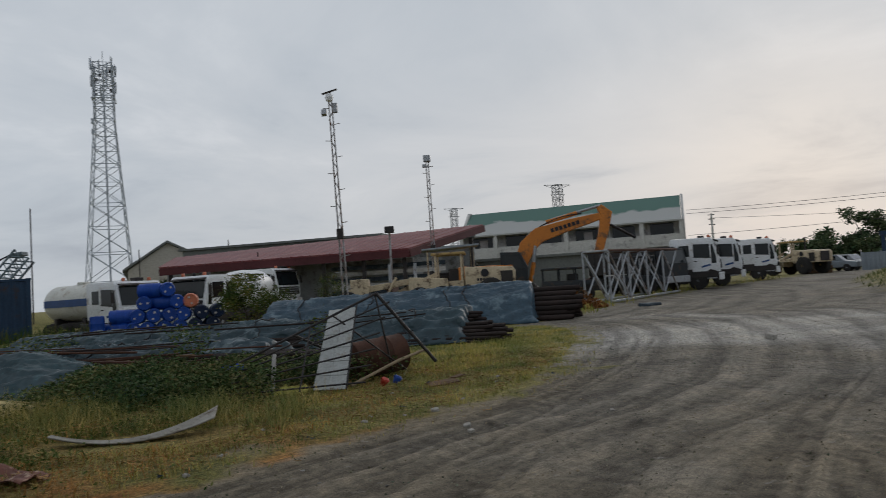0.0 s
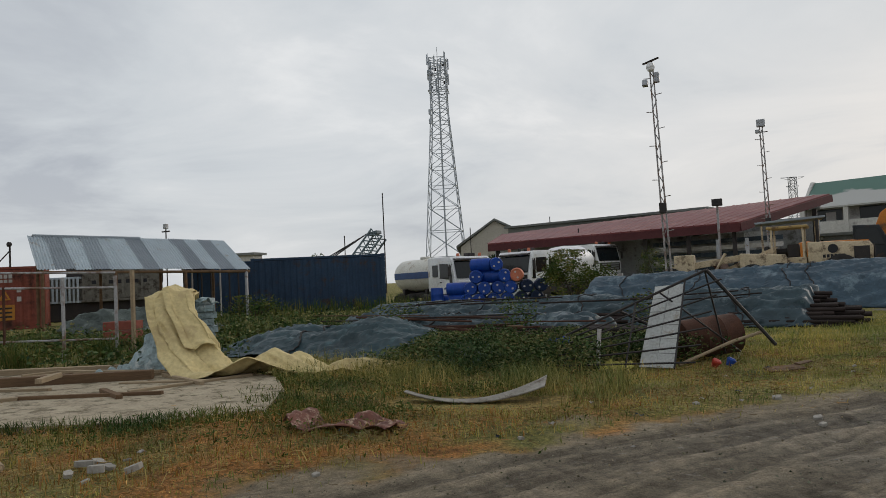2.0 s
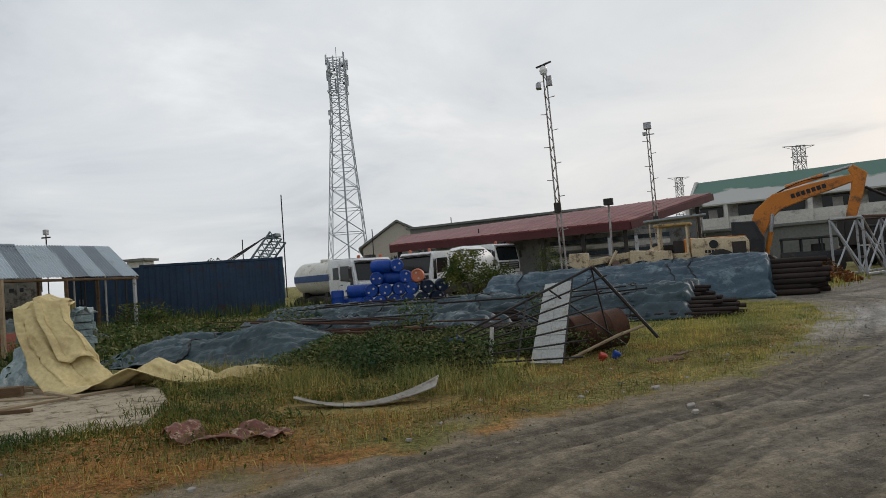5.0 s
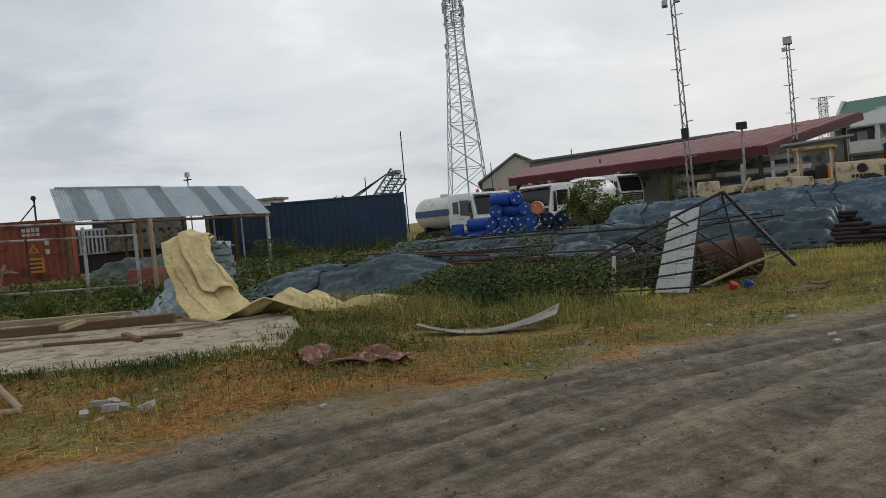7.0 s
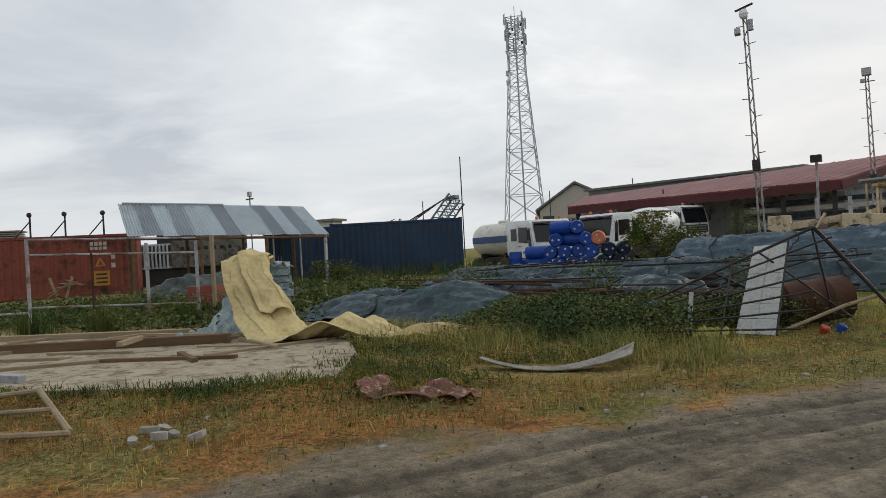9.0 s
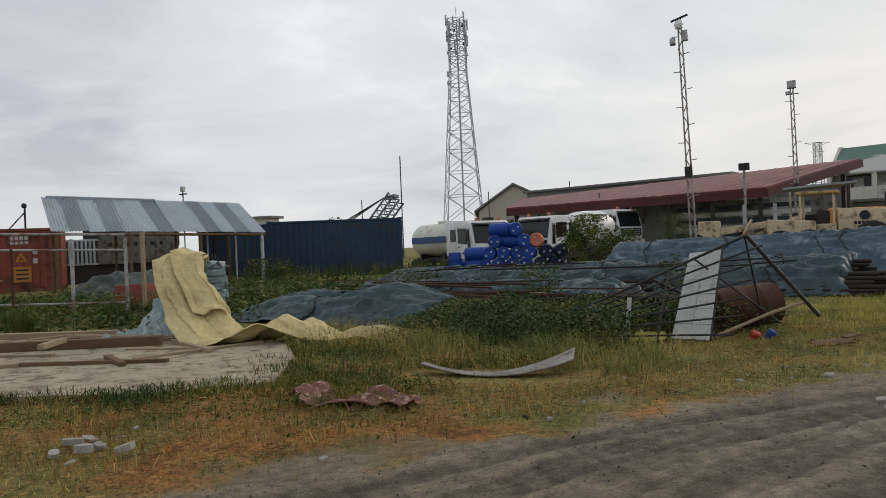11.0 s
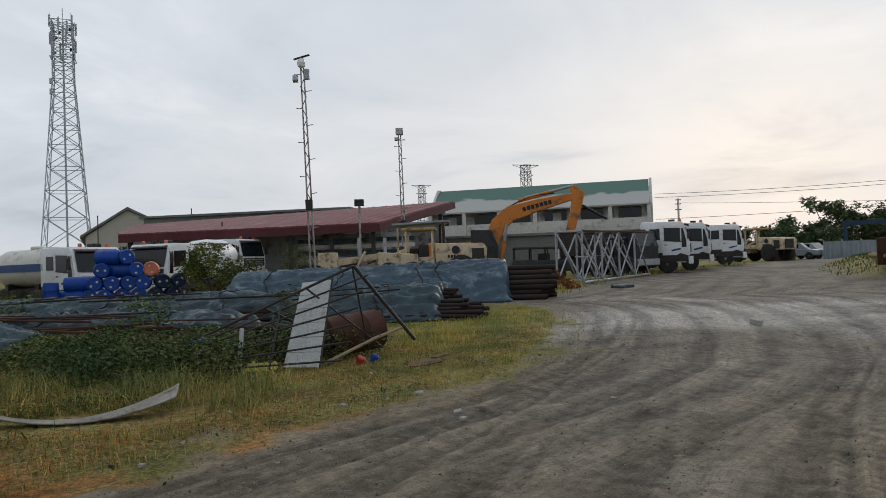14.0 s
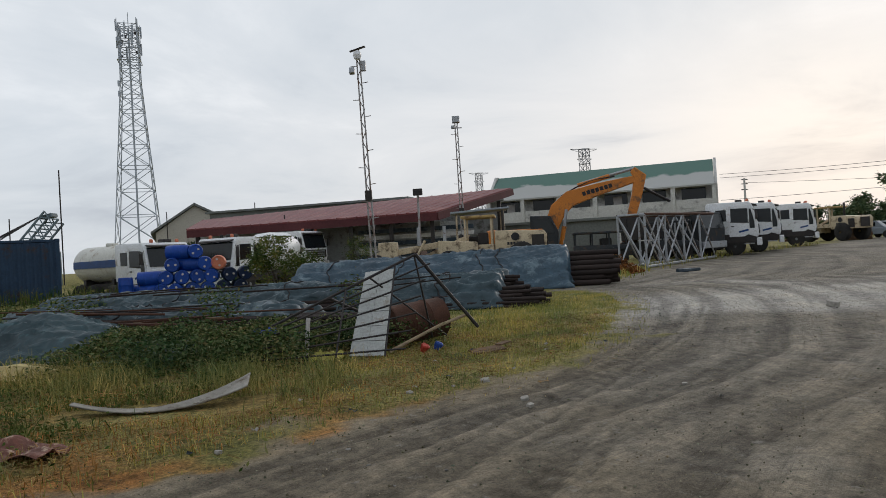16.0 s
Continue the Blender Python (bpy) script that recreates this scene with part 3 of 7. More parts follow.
gbump.inputs["Strength"].default_value, gbump.inputs["Distance"].default_value = 0.8, 0.025
gadd = N.new("ShaderNodeMath")
gadd.operation = "ADD"
L.new(gnoise(28, 5, 0.7), gadd.inputs[0])
L.new(gnoise(110, 3, 0.7), gadd.inputs[1])
L.new(gmath("SUBTRACT", gadd.outputs[0], gmath("MULTIPLY", lug, 0.5)), gbump.inputs["Height"])
L.new(gbump.outputs[0], gb.inputs["Normal"])

# ---- buildings and far things ----
def frame_of(p, q, z=0.0):
    """A pose at p (plan) whose x axis points at q."""
    return pose(p[0], p[1], z, 0, 0, math.degrees(math.atan2(q[1] - p[1], q[0] - p[0])))


def green_roof_building():
    # x along the front from the left corner, y to the back
    A, C = (1.6, 89.7), (27.0, 81.4)
    ln = math.hypot(C[0] - A[0], C[1] - A[1])
    b = thing("school_building", frame_of(A, C), "pale three-storey building with a faded green roof", "building")
    z0 = 0.4
    for name, y in (("wall", 1.4), ("wall", 12.0)):
        part(name, B(ln, 0.3, 7.0, ln / 2, y, z0 + 3.5), WALLPALE, b)
    for x in (0.15, ln - 0.15):
        bm = prism(bmesh.new(), [(0, z0), (13, z0), (13, 7.6), (5.2, 10.6), (4.2, 10.6), (0, 7.3)], -0.15, 0.15, pose(x, 0, 0, 0, 0, 90))
        part("end_wall", bm, WALLPALE, b)
    roofm = bpy.data.materials.new("faded_green_roof")
    roofm.use_nodes = True
    n, l = roofm.node_tree.nodes, roofm.node_tree.links
    bs = n["Principled BSDF"]
    bs.inputs["Roughness"].default_value = 0.6
    tc, sp, nz, mr, mx = (n.new(k) for k in ("ShaderNodeTexCoord", "ShaderNodeSeparateXYZ", "ShaderNodeTexNoise", "ShaderNodeMapRange", "ShaderNodeMix"))
    l.new(tc.outputs["Object"], sp.inputs[0])
    l.new(tc.outputs["Object"], nz.inputs["Vector"])
    nz.inputs["Scale"].default_value, nz.inputs["Detail"].default_value = 0.35, 5
    ad = n.new("ShaderNodeMath")
    ad.operation = "MULTIPLY_ADD"
    l.new(nz.outputs[0], ad.inputs[0])
    ad.inputs[1].default_value = 2.0
    l.new(sp.outputs[2], ad.inputs[2])
    mr.inputs[1].default_value, mr.inputs[2].default_value = 9.75, 10.0
    l.new(ad.outputs[0], mr.inputs[0])
    mx.data_type = "RGBA"
    l.new(mr.outputs[0], mx.inputs[0])
    mx.inputs[6].default_value, mx.inputs[7].default_value = (0.36, 0.36, 0.34, 1), (0.055, 0.135, 0.105, 1)
    l.new(mx.outputs[2], bs.inputs["Base Color"])
    bm = bmesh.new()
    prism(bm, [(-0.9, 7.1), (4.7, 10.35), (4.7, 10.5), (-0.9, 7.28)], 0.35, ln - 0.35, pose(0, 0, 0, 0, 0, 90) @ Matrix.Scale(-1, 4, (0, 1, 0)))
    part("roof", bm, roofm, b, "green roof sheets worn to grey")
    part("roof", prism(bmesh.new(), [(4.7, 10.35), (13, 7.1), (13, 7.25), (4.7, 10.5)], 0.35, ln - 0.35, pose(0, 0, 0, 0, 0, 90) @ Matrix.Scale(-1, 4, (0, 1, 0))), ROOFGREY, b)
    # open galleries with columns and parapets
    for z in (0.4, 3.6):
        part("floor_slab", B(ln - 0.6, 2.2, 0.35, ln / 2, 0.4, z + 0.9), WALLPALE, b)
        part("parapet", B(ln - 0.6, 0.2, 1.0, ln / 2, -0.6, z + 1.6), WALLPALE, b)
    k = int(ln / 4)
    for i in range(k + 1):
        part("column", B(0.45, 0.45, 6.7, 0.4 + i * (ln - 0.8) / k, -0.6, z0 + 3.4), WALLPALE, b)
    for i in range(k):
        for z in (2.9, 6.2):
            w = part("window", B(2.6, 0.1, 1.7, 0.4 + (i + 0.5) * (ln - 0.8) / k, 1.2, z), GLASS, b)
            if (i + int(z)) % 3 == 0:
                part("pane", B(1.0, 0.06, 1.1, 0.6 + (i + 0.5) * (ln - 0.8) / k, 1.12, z), SIGNWHITE, w)
    return b


green_roof_building()


def strip_roof(name, a0, a1, b0, b1, n, material, parent, thick=0.12, rib=0.05):
    """A sheet roof between the eave a0-a1 and the ridge b0-b1, of n standing-seam panels."""
    a0, a1, b0, b1 = map(Vector, (a0, a1, b0, b1))
    nor = (a1 - a0).cross(b0 - a0).normalized()
    nor = nor if nor.z > 0 else -nor
    for i in range(n):
        u, v = i / n, (i + 1) / n - 0.004
        lo0, lo1, hi0, hi1 = a0.lerp(a1, u), a0.lerp(a1, v), b0.lerp(b1, u), b0.lerp(b1, v)
        bm = bmesh.new()
        c = [bm.verts.new(p) for p in (lo0, lo1, hi1, hi0)]
        d = [bm.verts.new(p + nor * thick) for p in (lo0, lo1, hi1, hi0)]
        bm.faces.new(c[::-1])
        bm.faces.new(d)
        for k in range(4):
            bm.faces.new((c[k], c[(k + 1) % 4], d[(k + 1) % 4], d[k]))
        tube(bm, lo0 + nor * thick, hi0 + nor * thick, rib, 4)
        bmesh.ops.recalc_face_normals(bm, faces=bm.faces)
        part(name, bm, material, parent)


def red_hangar():
    h = thing("red_roofed_shed", None, "long open shed with a dull red sheet roof", "building")
    eR, eL, tip, rL = (-2.4, 46.6, 3.85), (-19.8, 49.2, 3.75), (3.1, 57.5, 6.0), (-25.0, 66.0, 5.45)
    strip_roof("roof_sheet", eL, eR, rL, tip, 26, ROOFRED, h)
    bm = bmesh.new()
    for a, b in ((eL, eR), (eR, tip)):
        a, b = Vector(a), Vector(b)
        d = (b - a)
        m = Matrix.Translation((a + b) / 2 - Vector((0, 0, 0.22))) @ d.to_track_quat("X", "Z").to_matrix().to_4x4()
        box(bm, d.length, 0.12, 0.5, m)
    part("fascia", bm, REDTRIM, h)
    part("wall", B(18.5, 0.25, 3.2, -11.6, 52.0, 1.9, rz=-7), BLOCKWALL, h)
    part("wall", B(14, 0.25, 3.6, -4.0, 58.0, 2.1, rz=48), BLOCKWALL, h)
    part("wall", B(7.0, 0.25, 4.6, -1.0, 62.0, 2.5, rz=-17), BLOCKWALL, h)
    for i in range(7):
        f = i / 6
        x, y = -19.2 + f * 16.4, 49.6 - f * 2.3
        part("post", B(0.25, 0.25, 3.6, x, y, 2.0), DARKSTEEL, h)
    # lattice of rafters beneath the raised corner
    for i in range(4):
        f = 0.25 + 0.2 * i
        p = Vector(eR).lerp(Vector(tip), f)
        part("rafter", T(p - Vector((0, 0, 0.3)), p - Vector((4.5, -1.0, 0.9)), 0.07), DARKSTEEL, h)
    # slatted boards along the open front
    for i in range(5):
        part("board", B(8.0, 0.06, 0.28, -4.5 + 0.4, 49.2, 1.3 + 0.42 * i, rz=-7), WALLPALE if i % 2 else TARPGREY, h)
    return h


red_hangar()


def gable_house():
    A, C = (-33.0, 73.6), (-25.6, 76.8)
    w = math.hypot(C[0] - A[0], C[1] - A[1])
    g = thing("gabled_building", frame_of(A, C), "cream gabled building with a weathered grey roof", "building")
    part("gable_wall", prism(bmesh.new(), [(0, 0.3), (w, 0.3), (w, 5.6), (w * 0.48, 7.7), (0, 5.0)], 0, 0.3), WALLCREAM, g)
    part("roof", prism(bmesh.new(), [(-0.5, 4.85), (w * 0.48, 7.75), (w * 0.48, 8.0), (-0.5, 5.1)], -0.4, 26), ROOFGREY, g)
    part("roof", prism(bmesh.new(), [(w * 0.48, 7.75), (w + 0.6, 5.3), (w + 0.6, 5.55), (w * 0.48, 8.0)], -0.4, 26), ROOFGREY, g)
    part("fascia", B(0.12, 0.2, 3.3, w + 0.2, -0.42, 5.55, ry=-61), ROOFGREY, g)
    part("side_wall", B(0.3, 25, 5.0, w - 0.15, 12.8, 2.8), WALLCREAM, g)
    part("side_wall", B(0.3, 25, 4.6, 0.15, 12.8, 2.6), WALLCREAM, g)
    return g


gable_house()
for nm, lab, p, s, m in (("low_roof_building", "low grey flat-roofed building behind the shed", (-15.0, 71.0, 3.3), (20, 8, 6.0), ROOFGREY), ("canopy_beam", "grey steel roof beam above the red shed", (-1.5, 60.5, 5.6), (8.0, 0.5, 0.7), ROOFGREY), ("flat_roof_house", "pale low building beyond the containers", (-42.6, 49.6, 2.2), (1.5, 1.6, 4.3), WALLPALE), ("sheet_lean_to", "grey sheet-clad lean-to beside the red shed", (7.5, 62.0, 1.7), (9.0, 6.0, 3.0), ROOFGREY)):
    t = thing(nm, pose(p[0], p[1], 0, 0, 0, 10 if nm == "flat_roof_house" else -12), lab, "building" if "beam" not in nm else "beam")
    part("body", B(*s, 0, 0, p[2] - (0 if "beam" not in nm else 0), 0.05), m, t)
    if "beam" in nm:
        part("post", B(0.3, 0.3, 5.3, -3.6, 0, 2.75), DARKSTEEL, t)
        part("post", B(0.3, 0.3, 5.3, 3.6, 0, 2.75), DARKSTEEL, t)
    else:
        part("roof", B(s[0] + 0.6, s[1] + 0.6, 0.2, 0, 0, p[2] + s[2] / 2 + 0.1), ROOFGREY, t)


def lattice_tower(name, x, y, zb, height, base, top, panels, r, material, label, category, arms=()):
    """A four-legged lattice tower; parts: legs, horizontal and diagonal braces."""
    t = thing(name, pose(x, y, zb, 0, 0, 20), label, category)
    def w(h):
        f = h / height
        return (base + (top - base) * min(1, f / 0.78)) / 2
    cor = ((1, 1), (-1, 1), (-1, -1), (1, -1))
    hs, h, step = [0.0], 0.0, 1.0
    q = [0.90 ** i for i in range(panels)]
    tot = sum(q)
    for v in q:
        hs.append(hs[-1] + v / tot * height)
    for sx, sy in cor:
        bm = bmesh.new()
        for a, b in zip(hs, hs[1:]):
            tube(bm, (sx * w(a), sy * w(a), a), (sx * w(b), sy * w(b), b), r * 1.5, 5)
        part("leg", bm, material, t)
    for k, (a, b) in enumerate(zip(hs, hs[1:])):
        for i in range(4):
            (x0, y0), (x1, y1) = cor[i], cor[(i + 1) % 4]
            part("brace", T((x0 * w(a), y0 * w(a), a), (x1 * w(b), y1 * w(b), b), r, 4), material, t)
            part("brace", T((x1 * w(a), y1 * w(a), a), (x0 * w(b), y0 * w(b), b), r, 4), material, t)
            part("horizontal", T((x0 * w(b), y0 * w(b), b), (x1 * w(b), y1 * w(b), b), r, 4), material, t)
    return t, w


tower, tw = lattice_tower("telecom_tower", -49.5, 104.5, 0.4, 37.0, 6.6, 2.6, 15, 0.05, TOWERPAINT, "tall galvanised lattice telecom tower with antenna panels", "tower")
part("ladder", T((0, 0, 0), (0, 0, 36.5), 0.14, 5), TOWERPAINT, tower)
for z in (31.6, 34.2, 36.4):
    for q in range(4):
        u, v = ((1, 1), (-1, 1), (-1, -1), (1, -1))[q], ((-1, 1), (-1, -1), (1, -1), (1, 1))[q]
        part("platform_rail", T((1.55 * u[0], 1.55 * u[1], z), (1.55 * v[0], 1.55 * v[1], z), 0.07 if z < 32 else 0.045, 5), TOWERPAINT, tower)
for k in range(12):
    a = k * 2 * math.pi / 12 + 0.3
    c, d = math.cos(a), math.sin(a)
    z = (36.2, 34.6, 36.9, 33.4)[k % 4]
    part("antenna_pole", T((1.6 * c, 1.6 * d, 31.8 if k % 2 else 33.8), (1.6 * c, 1.6 * d, z + 1.1), 0.04, 5), TOWERPAINT, tower)
    part("antenna_panel", B(0.16, 0.24, 1.7, 1.75 * c, 1.75 * d, z, 0.03, rz=math.degrees(a)), TOWERPAINT, tower)
    part("radio_unit", B(0.2, 0.3, 0.4, 1.35 * c, 1.35 * d, z - 1.2, 0.03, rz=math.degrees(a)), DARKSTEEL if k % 3 else TOWERPAINT, tower)
for k in range(2):
    part("equipment_box", B(0.35, 0.35, 0.8, -1.5, -1.4, 26.6 + 1.5 * k, 0.03), TOWERPAINT, tower)
part("lightning_rod", T((0, 0, 36.5), (0, 0, 39.0), 0.05, 5), TOWERPAINT, tower)


def pylon(x, y, h, s, m):
    t, w = lattice_tower("power_pylon", x, y, 0, h, 8 * s, 3.4 * s, 9, 0.10 * s, PYLON, "distant steel power pylon", "pylon")
    for z, ln in ((h, 6.5 * s), (h * 0.9, 3.5 * s)):
        bm = bmesh.new()
        for sgn in (-1, 1):
            tube(bm, (0, 0, z), (sgn * ln, 0, z), 0.14 * s, 4)
            tube(bm, (0, 0, z - 2.0 * s), (sgn * ln, 0, z), 0.09 * s, 4)
        part("cross_arm", bm, PYLON, t)
    return t


pylon(46.4, 297, 40.5, 0.95, 0)
pylon(3.9, 400, 44.5, 0.9, 0)

# street pole and its wires, right of the green-roofed building
pole = thing("utility_pole", pose(38.3, 103.9, 0.45), "slim concrete utility pole with insulators", "pole")
part("shaft", T((0, 0, 0), (0, 0, 9.0), 0.22, 8, 0.14), WALLPALE, pole)
for z in (7.4, 8.2, 8.8):
    part("insulator", B(0.9, 0.12, 0.12, 0, 0, z), DARKSTEEL, pole)
for i, (p, q, sag) in enumerate([((27.5, 82, 8.3), (90, 60, 11.6), 1.2), ((27.5, 82, 7.9), (90, 60, 11.2), 1.2), ((27.5, 82, 5.4), (90, 60, 8.4), 0.8), ((38.3, 103.9, 8.8), (95, 66, 6.3), 0.6)]):
    cu = bpy.data.curves.new("power_line", "CURVE")
    cu.dimensions, cu.bevel_depth = "3D", 0.022
    s = cu.splines.new("POLY")
    s.points.add(16)
    for k in range(17):
        f = k / 16
        v = Vector(p).lerp(Vector(q), f)
        s.points[k].co = (v.x, v.y, v.z - sag * 4 * f * (1 - f), 1)
    cu.materials.append(DARKSTEEL)
    tagged(new("power_line", cu), "thin dark overhead power line", "cable", "overhead power lines")


def ladder_mast(x, y, zb, h, lean, head, label):
    """A slim two-rail steel mast with step pegs and lamps on top."""
    t = thing("lamp_mast", pose(x, y, zb, 0, lean, 0), label, "mast")
    w = 0.22
    for sx in (-1, 1):
        bm = bmesh.new()
        tube(bm, (sx * w / 2, 0, 0), (sx * w / 2 * 0.6, 0, h), 0.042, 6, 0.03)
        part("rail", bm, MASTS, t)
    bm = bmesh.new()
    n = int(h / 0.45)
    for i in range(n):
        z = 0.3 + i * h / n
        s = 1 if i % 2 else -1
        tube(bm, (-s * w / 2, 0, z), (s * w / 2, 0, z + h / n), 0.02, 4)
    part("lacing", bm, MASTS, t)
    for i in range(int(h / 0.75)):
        z = 0.6 + i * 0.75
        s = 1 if i % 2 else -1
        part("step_peg", T((s * w * 0.3, 0, z), (s * 0.36, 0, z + 0.03), 0.018, 4), MASTS, t)
    part("junction_box", B(0.3, 0.2, 0.45, 0, -0.12, h * 0.38, 0.02), DARKSTEEL, t)
    if head:
        part("solar_panel", B(0.72, 0.4, 0.04, 0.0, 0, h + 0.22, 0.01, ry=-14, rx=10), DARKSTEEL, t)
        part("camera_ball", lathe(bmesh.new(), [(0.05, -0.22), (0.15, -0.15), (0.19, 0), (0.15, 0.14), (0.05, 0.2)], 14, pose(0.0, -0.2, h - 0.1)), WHITE, t)
        part("floodlight", B(0.24, 0.2, 0.28, -0.3, -0.1, h - 0.75, 0.03, rx=-20), STEEL, t)
        part("control_box", B(0.22, 0.2, 0.45, 0.2, 0, h - 0.55, 0.03), STEEL, t)
    else:
        part("floodlight", B(0.45, 0.35, 0.4, 0.0, -0.1, h + 0.05, 0.03), STEEL, t)
        part("floodlight", B(0.22, 0.2, 0.2, -0.2, -0.1, h - 0.4, 0.03), STEEL, t)
        part("arm", B(0.5, 0.05, 0.05, 0.1, 0, h - 0.45), MASTS, t)
    return t


ladder_mast(-4.55, 32.3, 0.13, 10.15, -1.4, True, "slim steel mast with solar panel and floodlight")
ladder_mast(-0.75, 44.3, 0.3, 8.95, -0.6, False, "slim grey steel mast with two floodlights")
small = thing("floodlight_pole", pose(-3.0, 39.0, 0.2), "short pole with a dark floodlight", "pole")
part("pole", T((0, 0, 0), (0, 0, 4.3), 0.06, 8), MASTS, small)
part("floodlight", B(0.5, 0.35, 0.35, 0, 0, 4.4, 0.03), DARKSTEEL, small)


def crane_jib():
    t = thing("crawler_crane_boom", None, "blue-green lattice crane boom folded behind the container", "crane")
    p, q = Vector((-32.9, 51.2, 2.6)), Vector((-31.0, 52.4, 5.5))
    d = (q - p).normalized()
    s = d.cross(Vector((0, 1, 0))).normalized() * 0.6
    u = d.cross(s).normalized() * 0.5
    ln = (q - p).length
    for a, b in ((1, 1), (1, -1), (-1, 1), (-1, -1)):
        part("chord", T(p + a * s + b * u, q + a * s + b * u, 0.09, 5), CRANEPAINT, t)
    for i in range(6):
        f, g = i / 6 * ln, (i + 1) / 6 * ln
        for b in (1, -1):
            part("lacing", T(p + d * f + s + b * u, p + d * g - s + b * u, 0.05, 4), CRANEPAINT, t)
            part("lacing", T(p + d * f - s + b * u, p + d * g + s + b * u, 0.05, 4), CRANEPAINT, t)
    part("head", B(0.9, 0.8, 0.3, q.x - 0.4, q.y, q.z + 0.1, 0.05, ry=-10), CRANEPAINT, t)
    for k in range(3):
        part("rope", T(q + Vector((-1.2, 0, 0.1)), (-36.2 - 0.5 * k, 50.0, 2.6), 0.045, 4), DARKSTEEL, t)
    part("base", B(4, 3, 2.6, -33, 51.6, 1.7, 0.1), CRANEPAINT, t)
    return t


crane_jib()
for x, y, h in ((-30.6, 52.6, 9.0), (-39.5, 60.0, 6.2), (-22.0, 72, 7.4), (-18.9, 74, 7.0), (-13.5, 51.2, 4.6), (-44.5, 42.0, 6.6), (-30.2, 70, 6.8)):
    t = thing("antenna_pole", pose(x, y, 0.3), "thin dark antenna pole", "pole", "thin poles on the skyline")
    part("pole", T((0, 0, 0), (0, 0, h - 0.3), 0.05, 5), DARKSTEEL, t)
    if x in (-44.5,):
        part("crossbar", B(0.8, 0.1, 0.1, 0, 0, h - 0.6), DARKSTEEL, t)
        part("head", B(0.3, 0.3, 0.4, 0, 0, h - 0.2, 0.03), STEEL, t)

# ---- containers and the tin-roofed shed ----
def corrugated(length, height, depth=0.04, period=0.28, thick=0.012):
    """A corrugated sheet in the xz plane, waves along x."""
    bm = bmesh.new()
    xs, x = [], 0.0
    prof = [(0.0, 0), (0.26, 0), (0.5, 1), (0.76, 1)]
    while x < length:
        for f, v in prof:
            if x + f * period <= length:
                xs.append((x + f * period, v * depth))
        x += period
    xs.append((length, 0))
    rows = [[bm.verts.new((a, b + o, z)) for a, b in xs] for o, z in ((0, 0), (0, height), (thick, height), (thick, 0))]
    for r in range(4):
        p, q = rows[r], rows[(r + 1) % 4]
        for k in range(len(xs) - 1):
            bm.faces.new((p[k], p[k + 1], q[k + 1], q[k]))
    bmesh.ops.recalc_face_normals(bm, faces=bm.faces)
    return bm


def container(name, p, q, ln, paint, label, marks=False):
    """A shipping container; p is the near right base corner, q a point on its left."""
    H, W = 2.59, 2.44
    c = thing(name, frame_of(p, q, gz(*p)), label, "container")
    # local: x runs left along the near side, y towards the viewer (negative is away)
    bm = corrugated(ln - 0.3, H - 0.3)
    bmesh.ops.translate(bm, verts=bm.verts, vec=(0.15, -0.05, 0.16))
    part("side_panel", bm, paint, c)
    bm = corrugated(ln - 0.3, H - 0.3)
    bmesh.ops.translate(bm, verts=bm.verts, vec=(0.15, -W + 0.02, 0.16))
    part("side_panel", bm, paint, c)
    for x in (0.06, ln - 0.06):
        bm = corrugated(W - 0.2, H - 0.3)
        bmesh.ops.transform(bm, matrix=pose(x, -W + 0.1, 0.16, 0, 0, 90), verts=bm.verts)
        part("end_panel", bm, paint, c)
    part("roof", B(ln - 0.1, W - 0.1, 0.05, ln / 2, -W / 2, H - 0.06), paint, c)
    part("floor", B(ln - 0.1, W - 0.1, 0.1, ln / 2, -W / 2, 0.12), DARKSTEEL, c)
    for x in (0.08, ln - 0.08):
        for y in (-0.08, -W + 0.08):
            post = part("corner_post", B(0.16, 0.16, H - 0.24, x, y, H / 2), paint, c)
            for z in (0.06, H - 0.06):
                part("corner_casting", B(0.18, 0.165, 0.12, x, y, z, 0.01), paint, post)
    for y in (-0.06, -W + 0.06):
        part("top_rail", B(ln - 0.3, 0.09, 0.1, ln / 2, y, H - 0.07), paint, c)
        part("bottom_rail", B(ln - 0.3, 0.1, 0.16, ln / 2, y, 0.1), paint, c)
    if marks:
        for k in range(4):
            part("marking", B(0.13, 0.006, 0.16, 1.25 - 0.17 * k + 0.5, 0.004, 2.18), SIGNWHITE, c)
            part("marking", B(0.13, 0.006, 0.12, 1.25 - 0.17 * k + 0.5, 0.004, 1.99), SIGNWHITE, c)
        for k, z in ((0, 1.62), (0, 1.25)):
            part("marking", B(0.16, 0.006, 0.2, 0.95, 0.004, z), SIGNWHITE, c)
        tri = bmesh.new()
        prism(tri, [(-0.22, 0), (0.22, 0), (0, 0.4)], 0, 0.008, pose(1.45, 0.0, 1.22))
        sign = part("warning_triangle", tri, SIGNORANGE, c)
        part("triangle_field", prism(bmesh.new(), [(-0.11, 0.06), (0.11, 0.06), (0, 0.27)], 0.009, 0.014, pose(1.45, 0.0, 1.22)), CONTRED, sign)
        plate = part("placard", B(0.62, 0.012, 0.62, 1.42, 0.004, 0.72), SIGNORANGE, c)
        for i in range(3):
            part("lettering", B(0.44, 0.006, 0.07, 1.42, 0.014, 0.55 + 0.17 * i), SIGNDARK, plate)
    return c


